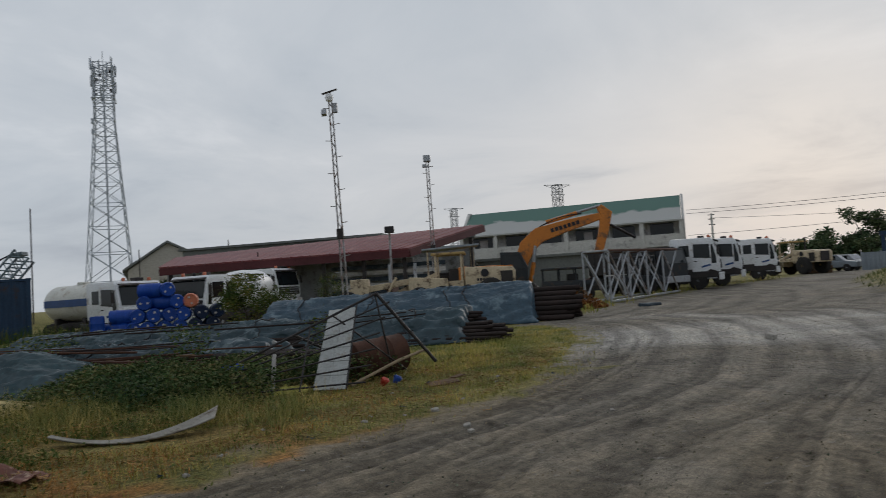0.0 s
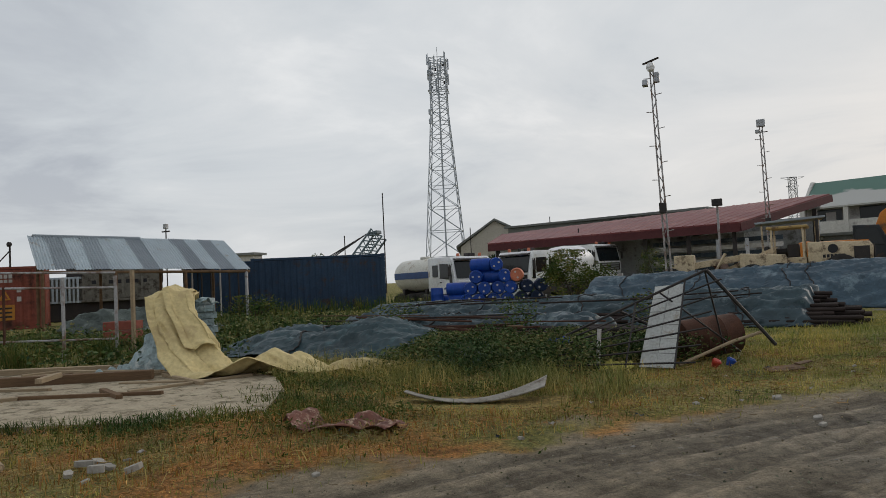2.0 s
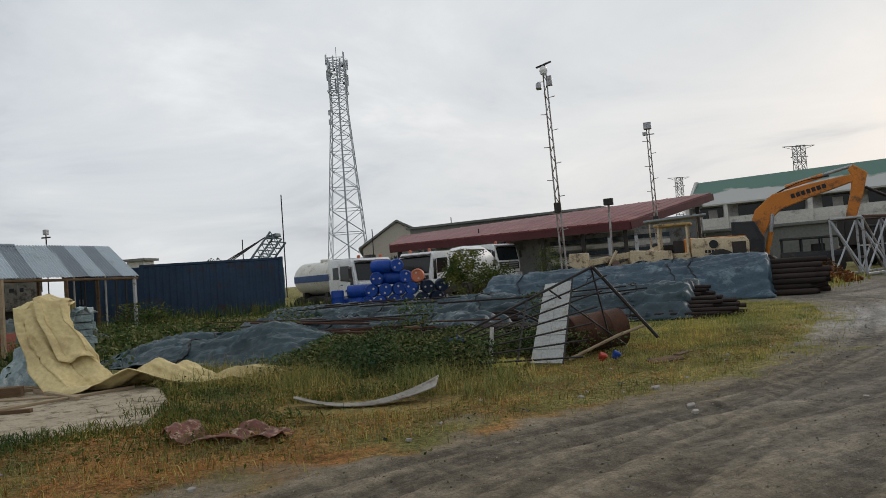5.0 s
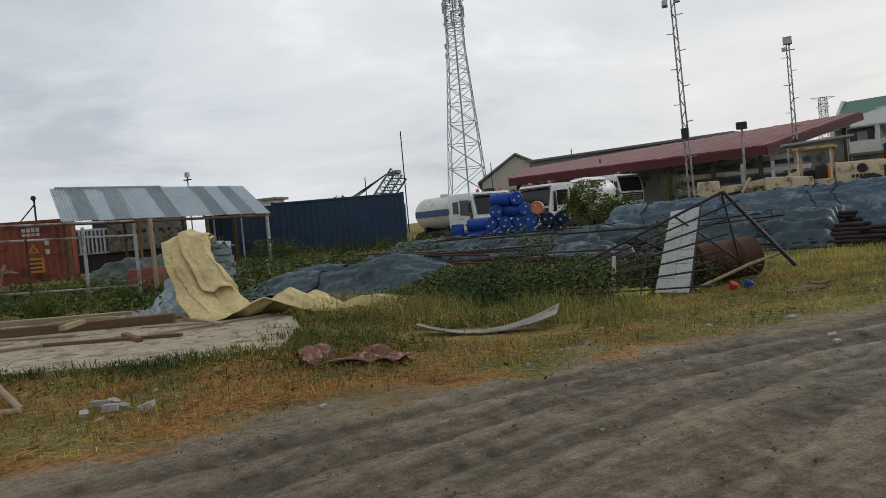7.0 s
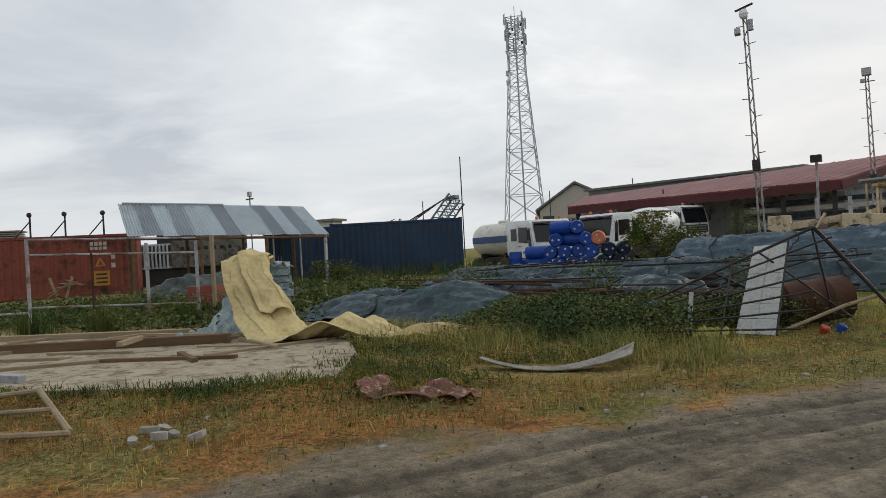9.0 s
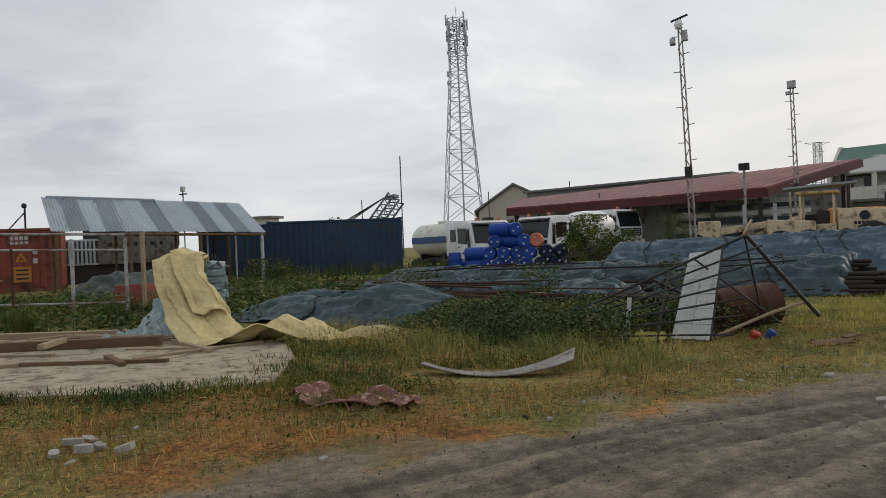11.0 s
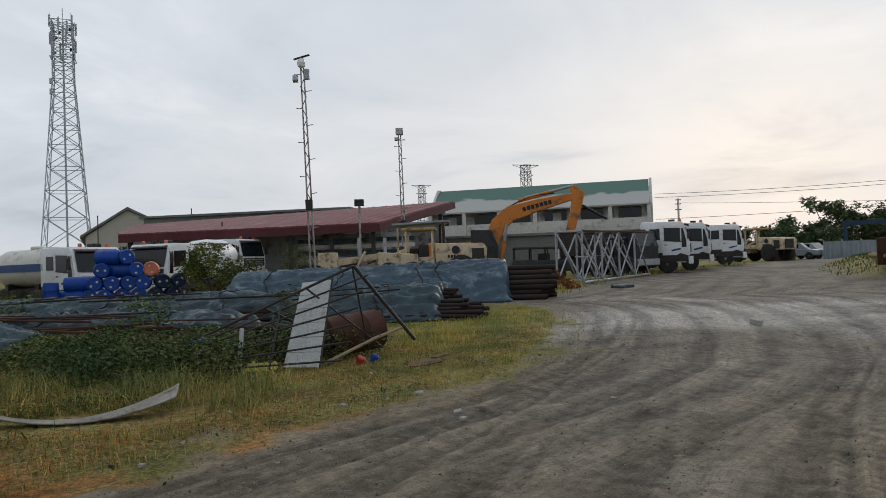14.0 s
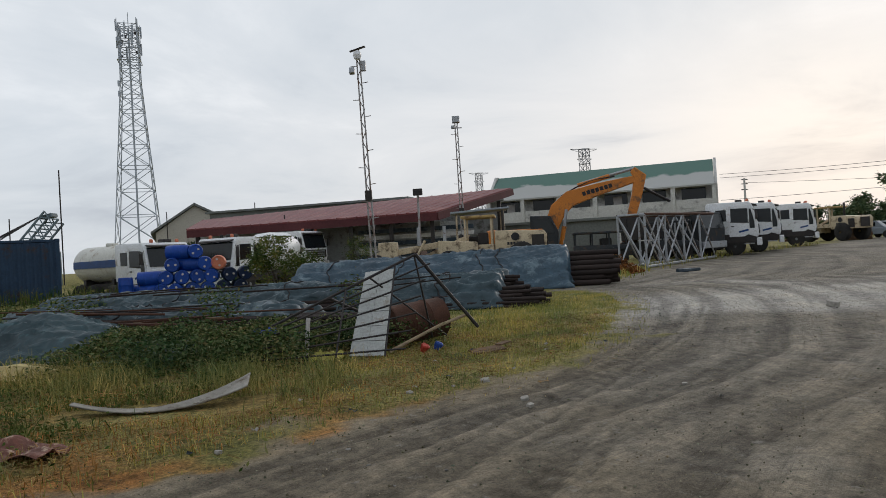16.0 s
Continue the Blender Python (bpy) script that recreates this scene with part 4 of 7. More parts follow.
container("blue_shipping_container", (-16.85, 29.05), (-21.75, 25.5), 6.06, CONTBLUE, "dark blue corrugated shipping container standing in weeds")
red = container("red_shipping_container", (-27.5, 19.6), (-33.5, 12.2), 6.06, CONTRED, "red-brown rusty shipping container with worn markings", True)
container("dark_blue_container_end", (-23.6, 28.9), (-24.9, 27.9), 3.2, CONTBLUE, "dark blue container standing in the shade behind the roof")


def sine_sheet(width, length, waves, amp=0.022, thick=0.006):
    bm = bmesh.new()
    n = waves * 4
    rows = []
    for o in (0, thick):
        for v in (0, 0.5, 1.0):
            rows.append([bm.verts.new((width * k / n, length * v, o + amp * math.sin(2 * math.pi * waves * k / n) + 0.012 * math.sin(9 * v + 1.3 * k / n))) for k in range(n + 1)])
    for r in (0, 1, 3, 4):
        p, q = rows[r], rows[r + 1]
        for k in range(n):
            bm.faces.new((p[k], p[k + 1], q[k + 1], q[k]) if r > 2 else (p[k], q[k], q[k + 1], p[k + 1]))
    for p, q in ((rows[0], rows[3]), (rows[5], rows[2])):
        for k in range(n):
            bm.faces.new((p[k], p[k + 1], q[k + 1], q[k]))
    return bm


def tin_shed():
    s = thing("tin_roof_shelter", None, "lean-to shelter of patched galvanised sheets between containers", "shelter")
    BL, TL, TR, BR = (Vector(v) for v in ((-22.45, 15.75, 2.33), (-24.55, 17.05, 3.65), (-21.9, 23.45, 3.50), (-19.2, 22.45, 2.14)))
    n = 13
    pale = [1, 0, 1, 0, 1, 1, 0, 1, 1, 0, 1, 0, 1]
    for i in range(n):
        u, v = i / n, (i + 1.06) / n
        p, q, a = BL.lerp(BR, u), BL.lerp(BR, v), TL.lerp(TR, u)
        bm = sine_sheet((q - p).length, (a - p).length, 6)
        xa = (q - p).normalized()
        ya = (a - p).normalized()
        za = xa.cross(ya).normalized()
        ya = za.cross(xa)
        m = Matrix((xa, ya, za)).transposed().to_4x4()
        m.translation = p + za * (0.006 * (i % 2) + 0.02 * wob(i, 1, 0.7))
        bmesh.ops.transform(bm, matrix=m @ pose(0, 0, 0, 0, 0, 2.0 * wob(i, 5, 0.9)), verts=bm.verts)
        part("roof_sheet", bm, SHEETPALE if pale[i] else SHEETDARK, s)
    part("ridge_cap", T(TL, TL.lerp(TR, 0.55), 0.07, 6), SHEETDARK, s, "grey folded ridge strip")
    part("eave_beam", T(BL + Vector((0, 0, -0.09)), BR + Vector((0, 0, -0.09)), 0.05, 6), WOODDARK, s)
    part("eave_beam", T(TL + Vector((0, 0, -0.11)), TR + Vector((0, 0, -0.11)), 0.05, 6), WOODDARK, s)
    for f in (0.02, 0.33, 0.66, 0.98):
        p, q = BL.lerp(BR, f), TL.lerp(TR, f)
        part("post", T((p.x, p.y, gz(p.x, p.y)), p - Vector((0, 0, 0.09)), 0.06, 6), WOODDARK if f < 0.9 else STEEL, s)
        part("post", T((q.x, q.y, gz(q.x, q.y)), q - Vector((0, 0, 0.1)), 0.06, 6), WOODDARK, s)
        part("rafter", T(p - Vector((0, 0, 0.14)), q - Vector((0, 0, 0.16)), 0.045, 4), WOODDARK, s)
    # barred screen at its far end
    for k in range(7):
        x, y = -20.6 - 0.22 * k, 23.9 - 0.3 * k
        part("bar", B(0.05, 0.05, 2.1, x, y, 1.25), DARKSTEEL if k % 3 else SIGNWHITE, s)
    return s


tin_shed()
rack = thing("lamp_rack", pose(-27.3, 18.0, 2.75), "rack of small round lamps on the container roof", "lamp")
for k, x in enumerate((0.0, -0.9, -1.7)):
    pp = part("post", T((x, x * 1.2, -0.1), (x, x * 1.2, 0.75), 0.04, 6), DARKSTEEL, rack)
    part("lamp", lathe(bmesh.new(), [(0.02, -0.04), (0.10, 0), (0.10, 0.06), (0.03, 0.09)], 12, pose(x, x * 1.2, 0.8, 90, 0, 20)), DARKSTEEL, pp)
    part("stay", T((x, x * 1.2, 0.55), (x - 0.4, x * 1.2 - 0.4, -0.1), 0.025, 4), DARKSTEEL, rack)
roofpile = thing("roof_sheet_pile", pose(-31.9, 16.0, 2.66, 0, 0, 50), "pile of grey sheets lying on the red container", "sheet pile")
for k in range(5):
    part("sheet", B(2.4 - 0.1 * k, 1.3, 0.06, 0.1 * math.sin(k * 2), 0, 0.03 + 0.085 * k, 0.008, rz=3 * math.sin(k * 3)), SHEETDARK if k % 2 else WOODPALE, roofpile)

# an old truck body and covered goods under the shelter
# box added for the dark interior under the roof; doors and handles made up
cabinet = thing("steel_cabinet", pose(-23.1, 23.6, gz(-23.1, 23.6), 0, 0, 45), "dark box added to fill the dark gap behind the shelter posts", "cabinet")
part("body", B(1.2, 0.6, 2.2, 0, 0, 1.1, 0.02), DARKSTEEL, cabinet)
for x in (-0.29, 0.29):
    leaf = part("door", B(0.54, 0.03, 2.05, x, -0.315, 1.1, 0.008), CONTBLUE, cabinet)
    part("handle", B(0.03, 0.04, 0.2, x * 0.2, -0.345, 1.15, 0.006), STEEL, leaf)
dumper = thing("derelict_truck_body", frame_of((-32.0, 22.4), (-27.4, 27.2), 0.1), "grimy derelict truck body with slatted side panels", "truck body")
part("tail_board", B(3.6, 0.12, 1.3, 3.7, 0, 1.72, 0.02), mat("grimy_grey_paint", (0.22, 0.21, 0.18), (0.13, 0.12, 0.10), 0.8, 0, 2, 18, 0.2, stain=(0.06, 0.05, 0.04), stain_amount=0.5), dumper)
part("chassis", B(5.8, 2.2, 0.95, 3.0, 1.2, 0.62, 0.02), DARKSTEEL, dumper)
for z, y in ((2.46, 0.0), (1.06, -0.08)):
    part("board_rib", B(3.7, 0.16, 0.12, 3.7, y, z, 0.02), MATS["grimy_grey_paint"], dumper)
for k in range(5):
    part("board_rib", B(0.12, 0.1, 1.2, 1.95 + 0.87 * k, -0.09, 1.75, 0.015), MATS["grimy_grey_paint"], dumper)
part("head_board", B(4.6, 0.1, 1.0, 3.2, 2.4, 2.35, 0.02), DARKSTEEL, dumper)
part("bed", B(5.6, 2.3, 0.25, 3.0, 1.3, 1.2, 0.02), MATS["grimy_grey_paint"], dumper)
for k in range(9):
    part("slat", B(0.09, 0.08, 1.2, 0.25 + 0.18 * k, -0.02, 1.6, 0.01), SHEETPALE, dumper)
part("side_panel", B(1.75, 0.03, 1.1, 1.0, 0.12, 1.6, 0.005), MATS["grimy_grey_paint"], dumper)
for z in (1.05, 2.2):
    part("rail", B(1.7, 0.06, 0.1, 1.0, 0.05, z, 0.01), SHEETPALE, dumper)
for k in range(7):
    part("lettering", B(0.2, 0.012, 0.18, 2.4 + 0.38 * k, -0.064, 1.95), SIGNDARK, dumper)
for x in (0.9, 4.8):
    part("wheel", lathe(bmesh.new(), [(0.2, -0.14), (0.45, -0.13), (0.5, -0.06), (0.5, 0.06), (0.45, 0.13), (0.2, 0.14)], 18, pose(x, 0.25, 0.5, 90, 0, 0)), RUBBER, dumper)


def cloth(name, u0, u1, profile, rows, cols, material, label, category="tarpaulin", seed=0.0, fold=0.05, thick=0.006, ropes=()):
    """A draped sheet. profile(u, v) gives a point; u runs along, v across; folds and sags are laid on top."""
    U, V = np.meshgrid(np.linspace(u0, u1, cols), np.linspace(0, 1, rows))
    P = np.array([[profile(u, v) for u, v in zip(a, b)] for a, b in zip(U, V)], float)
    nor = np.cross(np.gradient(P, axis=1), np.gradient(P, axis=0))
    nor /= np.linalg.norm(nor, axis=2, keepdims=True) + 1e-9
    nor *= np.where(nor[..., 2:3] < 0, -1, 1)
    base = P.copy()
    for i in range(rows):
        for j in range(cols):
            x, y, z = base[i, j]
            y += z * 0.7
            w = noise.noise((x * 0.5, y * 0.5, seed + 2)) * 1.5
            crease = abs(noise.noise((x * 0.8 + seed + w, y * 3.0 + w, seed))) + 0.5 * abs(noise.noise((x * 2.6 + w, y * 5.1 + seed, seed))) + 0.3 * abs(noise.noise((x * 7.0, y * 9.0, seed)))
            P[i, j] += nor[i, j] * fold * (0.8 - 2.6 * crease + 0.8 * noise.noise((x * 0.7, y * 0.7, seed + 4)))
            P[i, j, 2] = max(P[i, j, 2], gz(base[i, j, 0], base[i, j, 1]) + 0.012)
    ob = tagged(new(name, grid_mesh(name, P[..., 0], P[..., 1], P[..., 2], material)), label, category)
    sol = ob.modifiers.new("thickness", "SOLIDIFY")
    sol.thickness = thick
    for u, v0, v1 in ropes:
        cu = bpy.data.curves.new("tie_rope", "CURVE")
        cu.dimensions, cu.bevel_depth = "3D", 0.016
        i0, i1, j = int(v0 * (rows - 1)), int(v1 * (rows - 1)), int(u * (cols - 1))
        sp = cu.splines.new("POLY")
        sp.points.add(i1 - i0)
        for n, i in enumerate(range(i0, i1 + 1)):
            jj = min(cols - 1, max(0, j + int(2.5 * math.sin(i * 0.4 + u * 9))))
            sp.points[n].co = (P[i, jj, 0], P[i, jj, 1], P[i, jj, 2] + 0.02, 1)
        cu.materials.append(DARKSTEEL)
        rope = new("tie_rope", cu)
        rope.parent = ob
    return ob


def ridge(p, q, half, height, power=2.0, drop=0.0, ripple=0.0):
    """A profile over a long stack from p to q (plan): flat-topped across."""
    p, q = Vector((*p, 0)), Vector((*q, 0))
    d = (q - p).normalized()
    s = Vector((-d.y, d.x, 0))

    def f(u, v):
        c = p.lerp(q, u)
        w = (v - 0.5) * 2
        h = (height - drop * u) * max(0.0, 1 - abs(w) ** power) * min(1, 0.75 + 0.5 * abs(wob(u * 9, 3, 1.0)) + 0.25)
        h = h * float(smooth01((u + 0.006) / 0.025) * smooth01((1.006 - u) / 0.03)) + ripple * abs(math.sin(v * 21 + 0.7 * math.sin(u * 17)))
        pt = c + s * (w * half)
        return (pt.x, pt.y, gz(pt.x, pt.y) + h)
    return f


# ---- pipe stacks under tarpaulins ----
def pipe_stack(name, p, q, counts, r, material, label, jitter=0.25, base=0.0):
    """Round bars from p to q (plan), in rows one above the other."""
    p, q = Vector((*p, 0)), Vector((*q, 0))
    d = (q - p).normalized()
    s = Vector((-d.y, d.x, 0))
    t = thing(name, None, label, "pipe stack")
    rnd = random.Random(len(name) + int(p.x * 10))
    me = None
    ln = (q - p).length
    bm = lathe(bmesh.new(), [(r * 0.8, 0.03), (r * 0.8, 0.0), (r, 0.0), (r, ln), (r * 0.8, ln), (r * 0.8, ln - 0.03)], 10)
    me = finish("pipe", bm, material, 40)
    for row, n in enumerate(counts):
        for k in range(n):
            ob = new("pipe", me)
            o = (k - (n - 1) / 2) * 2.04 * r
            c = p + s * o + d * rnd.uniform(-jitter, jitter)
            z = r + base + row * 1.76 * r + gz(p.x, p.y)
            ob.matrix_world = Matrix.Translation((c.x, c.y, z)) @ (d + Vector((0, 0, rnd.uniform(-0.006, 0.006)))).to_track_quat("Z", "Y").to_matrix().to_4x4()
            ob.parent = t
    return t


pipe_stack("steel_pipe_stack", (4.15, 23.55), (-5.6, 24.5), (9, 8, 8, 7, 6, 4, 3), 0.085, RUSTDARK, "stack of dark rusty pipes partly under a tarpaulin", 0.3)
pipe_stack("steel_pipe_stack", (1.15, 17.0), (-10.9, 19.6), (20, 19, 17, 14, 11, 7), 0.042, RUSTDARK, "low stack of dark rusty pipes under a tarpaulin", 0.4)
pipe_stack("steel_pipe_stack", (0.75, 17.6), (-3.7, 18.55), (9, 7, 4), 0.042, RUSTDARK, "short dark rusty pipes laid on a lower stack", 0.3, 0.45)
pipe_stack("reinforcing_bar_stack", (-2.3, 13.4), (-9.6, 15.6), (18, 16, 13, 10), 0.042, RUSTDARK, "low stack of rusty bars under torn tarpaulin", 0.6)
cloth("blue_tarpaulin", 0.0, 1.0, ridge((2.95, 23.62), (-6.1, 24.6), 1.45, 1.30, 1.9, 0.22, 0.03), 44, 150, TARPNAVY, "weathered blue tarpaulin draped over the pipe stack", seed=1.0, fold=0.07, ropes=[(0.25, 0.0, 0.9), (0.32, 0.1, 1.0), (0.6, 0.0, 1.0), (0.85, 0.0, 1.0)])
cloth("blue_tarpaulin", 0.0, 1.0, ridge((0.72, 17.45), (-11.9, 20.15), 1.25, 0.78, 2.5, 0.22, 0.045), 60, 200, TARPSLATE, "grey-blue tarpaulin lying over low pipes", seed=5.0, fold=0.09, ropes=[(0.12, 0.0, 1.0), (0.3, 0.0, 1.0), (0.42, 0.0, 1.0), (0.66, 0.0, 1.0)])
cloth("blue_tarpaulin", 0.0, 1.0, ridge((-3.27, 14.32), (-10.47, 16.62), 0.95, 0.46, 2.2, 0.0, 0.045), 44, 130, TARPSLATE, "torn grey-blue tarpaulin over rusty bars", seed=9.0, fold=0.09, ropes=[(0.2, 0.0, 1.0), (0.55, 0.0, 1.0)])


rnd = random.Random(31)
for k in range(16):
    top = k % 2
    f0 = rnd.uniform(0.05, 0.7)
    a, b = ((0.6, 17.0), (-11.0, 19.4)) if top else ((-2.6, 13.3), (-9.8, 15.5))
    ln = rnd.uniform(2.2, 4.5)
    d = (Vector((*b, 0)) - Vector((*a, 0))).normalized()
    c = Vector((*a, 0)).lerp(Vector((*b, 0)), f0) + Vector((-d.y, d.x, 0)) * rnd.uniform(-0.5, 0.7)
    e = c + (d + Vector((0, rnd.uniform(-0.12, 0.12), 0))) * ln
    h0, h1 = (0.68, 0.62) if top else (0.44, 0.46)
    solo("loose_bar", tube(bmesh.new(), (c.x, c.y, h0 + rnd.uniform(-0.05, 0.1)), (e.x, e.y, h1 + rnd.uniform(-0.1, 0.08)), rnd.uniform(0.012, 0.03), 6), RUSTDARK if k % 4 else RUST, None, "long thin rusty bar lying on the tarpaulin", "bar", "loose bars on the stacks")


rnd = random.Random(47)
for k in range(24):
    c = Vector((rnd.uniform(-5.7, -4.7), rnd.uniform(11.6, 12.7), 0.06 + 0.018 * k))
    a = radians(rnd.choice((150, 162, 172, 20)) + rnd.uniform(-8, 8))
    e = Vector((math.cos(a), math.sin(a), rnd.uniform(-0.06, 0.06))) * rnd.uniform(0.5, 1.1)
    solo("loose_bar", box(bmesh.new(), e.length * 2, rnd.uniform(0.05, 0.10), 0.03, Matrix.Translation(c) @ e.to_track_quat("X", "Z").to_matrix().to_4x4(), 0.006), RUST if k % 3 else WOODDARK, None, "flat rust-brown strip heaped on the bar stack", "bar", "loose bars on the stacks")


def heap(u, v):
    x = -11.2 + 7.0 * u
    y = 10.35 + 2.8 * v - 0.5 * u + 0.9 * (1 - u)
    h = 0.40 * max(0.0, 1 - abs(2 * u - 1) ** 3) * math.exp(-((v - 0.52) / 0.36) ** 4) + 0.24 * math.exp(-((u - 0.62) / 0.13) ** 2 - ((v - 0.5) / 0.25) ** 2) + 0.12 * math.exp(-((u - 0.24) / 0.15) ** 2 - ((v - 0.6) / 0.3) ** 2)
    h += 0.035 * abs(math.sin(9 * v + 5 * u + math.sin(7 * u)))
    return (x, y, h)


cloth("blue_tarpaulin", 0.0, 1.0, heap, 60, 130, TARPTEAL, "dark blue tarpaulin heaped over goods among weeds", seed=13.0, fold=0.07, ropes=[(0.4, 0.05, 0.95)])


def yellow_drape(u, v):
    # a long narrow canvas: over the top of the goods, down their side, then trailing over the grass
    run = [(-9.40, 9.20, 0.9), (-9.22, 9.02, 1.36), (-9.0, 8.76, 1.40), (-8.72, 8.62, 0.98), (-8.30, 8.52, 0.52), (-7.72, 8.40, 0.14), (-7.2, 8.48, 0.16), (-6.8, 8.65, 0.34), (-6.25, 8.85, 0.14), (-5.75, 9.05, 0.20), (-5.1, 9.25, 0.06)]
    n = len(run) - 1
    k = min(int(u * n), n - 1)
    f = u * n - k
    f = f * f * (3 - 2 * f) * 0.5 + f * 0.5
    c = Vector(run[k]).lerp(Vector(run[k + 1]), f)
    wide = 0.78 if u < 0.3 else 0.78 + 0.35 * math.sin((u - 0.3) * 5) if u < 0.62 else max(0.18, 1.1 - 2.1 * (u - 0.62))
    w = (v - 0.5) * wide
    side = Vector((0.74, 0.67, 0)).lerp(Vector((0.35, 0.93, 0)), float(smooth01((u - 0.35) / 0.25)))
    pt = c + side * w
    z = c.z * (1 - 0.3 * (2 * v - 1) ** 2 * (0.25 if u < 0.4 else 1)) + 0.05 * float(smooth01(u / 0.3)) * math.sin(13 * v + 11 * u) + 0.05 * math.sin(21 * u)
    pleat = abs(math.sin(9.5 * v + 1.5 * math.sin(5 * u) + 0.8)) ** 0.6 * (0.10 if u < 0.55 else 0.03) * float(smooth01((u - 0.12) / 0.2))
    return (pt.x - pleat * 0.75, pt.y - pleat * 0.66, max(0.02, z))


canvas = cloth("yellow_tarpaulin", 0.0, 1.0, yellow_drape, 64, 150, CANVAS, "crumpled yellow canvas tarpaulin hanging down and trailing on grass", seed=21.0, fold=0.028)
def upper_fold(u, v):
    x, y, z = yellow_drape(0.03 + 0.40 * u, 0.36 + 0.62 * v)
    return (x + 0.03, y - 0.05, z + 0.045)


flap = cloth("upper_fold", 0.0, 1.0, upper_fold, 34, 60, CANVAS, "brighter upper layer folded over the canvas", seed=23.0, fold=0.022)
del flap["category"]
flap.parent = canvas
goods = thing("covered_goods", pose(-9.35, 9.35, 0), "stack of boards wrapped in pale plastic sheeting", "goods")
[part("board", B(0.8, 0.85, 0.11, 0.03 * math.sin(k * 4), 0.1, 0.07 + 0.12 * k, 0.01, rz=-43 + 3 * math.sin(k * 3)), PALECLOTH, goods) for k in range(10)]
cloth("plastic_sheet", 0.0, 1.0, lambda u, v: (-10.3 + 1.4 * u + 0.1 * v, 8.12 + 1.05 * v + 0.45 * u, max(0.05, 1.22 * smooth01((v - 0.02) / 0.6) * smooth01(u / 0.6) - 0.04)), 30, 50, PALECLOTH, "crumpled pale blue plastic sheet over stacked boards", "plastic sheet", seed=31.0, fold=0.11)
cloth("pale_tarpaulin", 0.0, 1.0, lambda u, v: (-19.8 + 3.6 * u + 0.6 * v, 13.7 + 2.0 * u + 1.8 * v, (0.82 + 0.12 * math.sin(4 * u)) * math.exp(-((v - 0.55) / 0.40) ** 4) * (1 - abs(2 * u - 1) ** 8)), 36, 90, PALETARP, "pale grey-green tarpaulin over a long heap of goods", seed=37.0, fold=0.08)
crate = thing("red_crate", pose(-14.6, 12.5, 0, 0, 0, 25), "small faded red crate beside the fence", "crate")
for z in (0.12, 0.36, 0.6):
    for y in (-0.3, 0.3):
        part("board", B(0.7, 0.04, 0.2, 0, y, z, 0.01), CONTRED, crate)
    for x in (-0.33, 0.33):
        part("board", B(0.04, 0.56, 0.2, x, 0, z, 0.01), CONTRED, crate)

# pipe fence in front of the shelter
fence = thing("pipe_fence", None, "frame fence of weathered galvanised pipes, partly broken", "fence")
FP = [(-14.9, 8.35), (-13.3, 9.95), (-12.6, 10.65)]
for (x, y), h in zip(FP, (1.95, 1.75, 1.75)):
    part("post", T((x, y, -0.05), (x, y, h), 0.036, 8), MASTS, fence)
for z, k0, k1 in ((1.93, 0, 2), (1.62, 0, 2), (0.55, 0, 2)):
    a, b = FP[k0], FP[k1]
    part("rail", T((a[0], a[1], z), (b[0], b[1], z - 0.12), 0.022, 6), MASTS, fence)
part("post", T((-14.05, 9.2, 0.45), (-14.05, 9.2, 1.6), 0.03, 6), RUST, fence)
part("post", T((-12.45, 10.95, 0.0), (-12.45, 10.95, 1.85), 0.05, 6), WOODPALE, fence, "wooden post tied to the fence")
part("rail", T((-14.9, 8.35, 0.45), (-20.5, 5.2, 0.4), 0.022, 6), MASTS, fence)

# ---- vehicles ----
def wheel(parent, x, y, r=0.52, w=0.3, rim=None):
    """A wheel standing upright, axle along local y."""
    m = pose(x, y, r, 90, 0, 0)
    t = part("tyre", lathe(bmesh.new(), [(r * 0.55, -w / 2), (r * 0.86, -w / 2), (r * 0.98, -w * 0.36), (r, 0), (r * 0.98, w * 0.36), (r * 0.86, w / 2), (r * 0.55, w / 2)], 22, m), RUBBER, parent, smooth=40)
    part("rim", lathe(bmesh.new(), [(r * 0.16, -w * 0.56), (r * 0.2, -w * 0.4), (r * 0.52, -w * 0.34), (r * 0.56, -w * 0.5), (r * 0.57, w * 0.5), (r * 0.52, w * 0.34), (r * 0.16, w * 0.5)], 18, m), rim or STEEL, t)
    return t


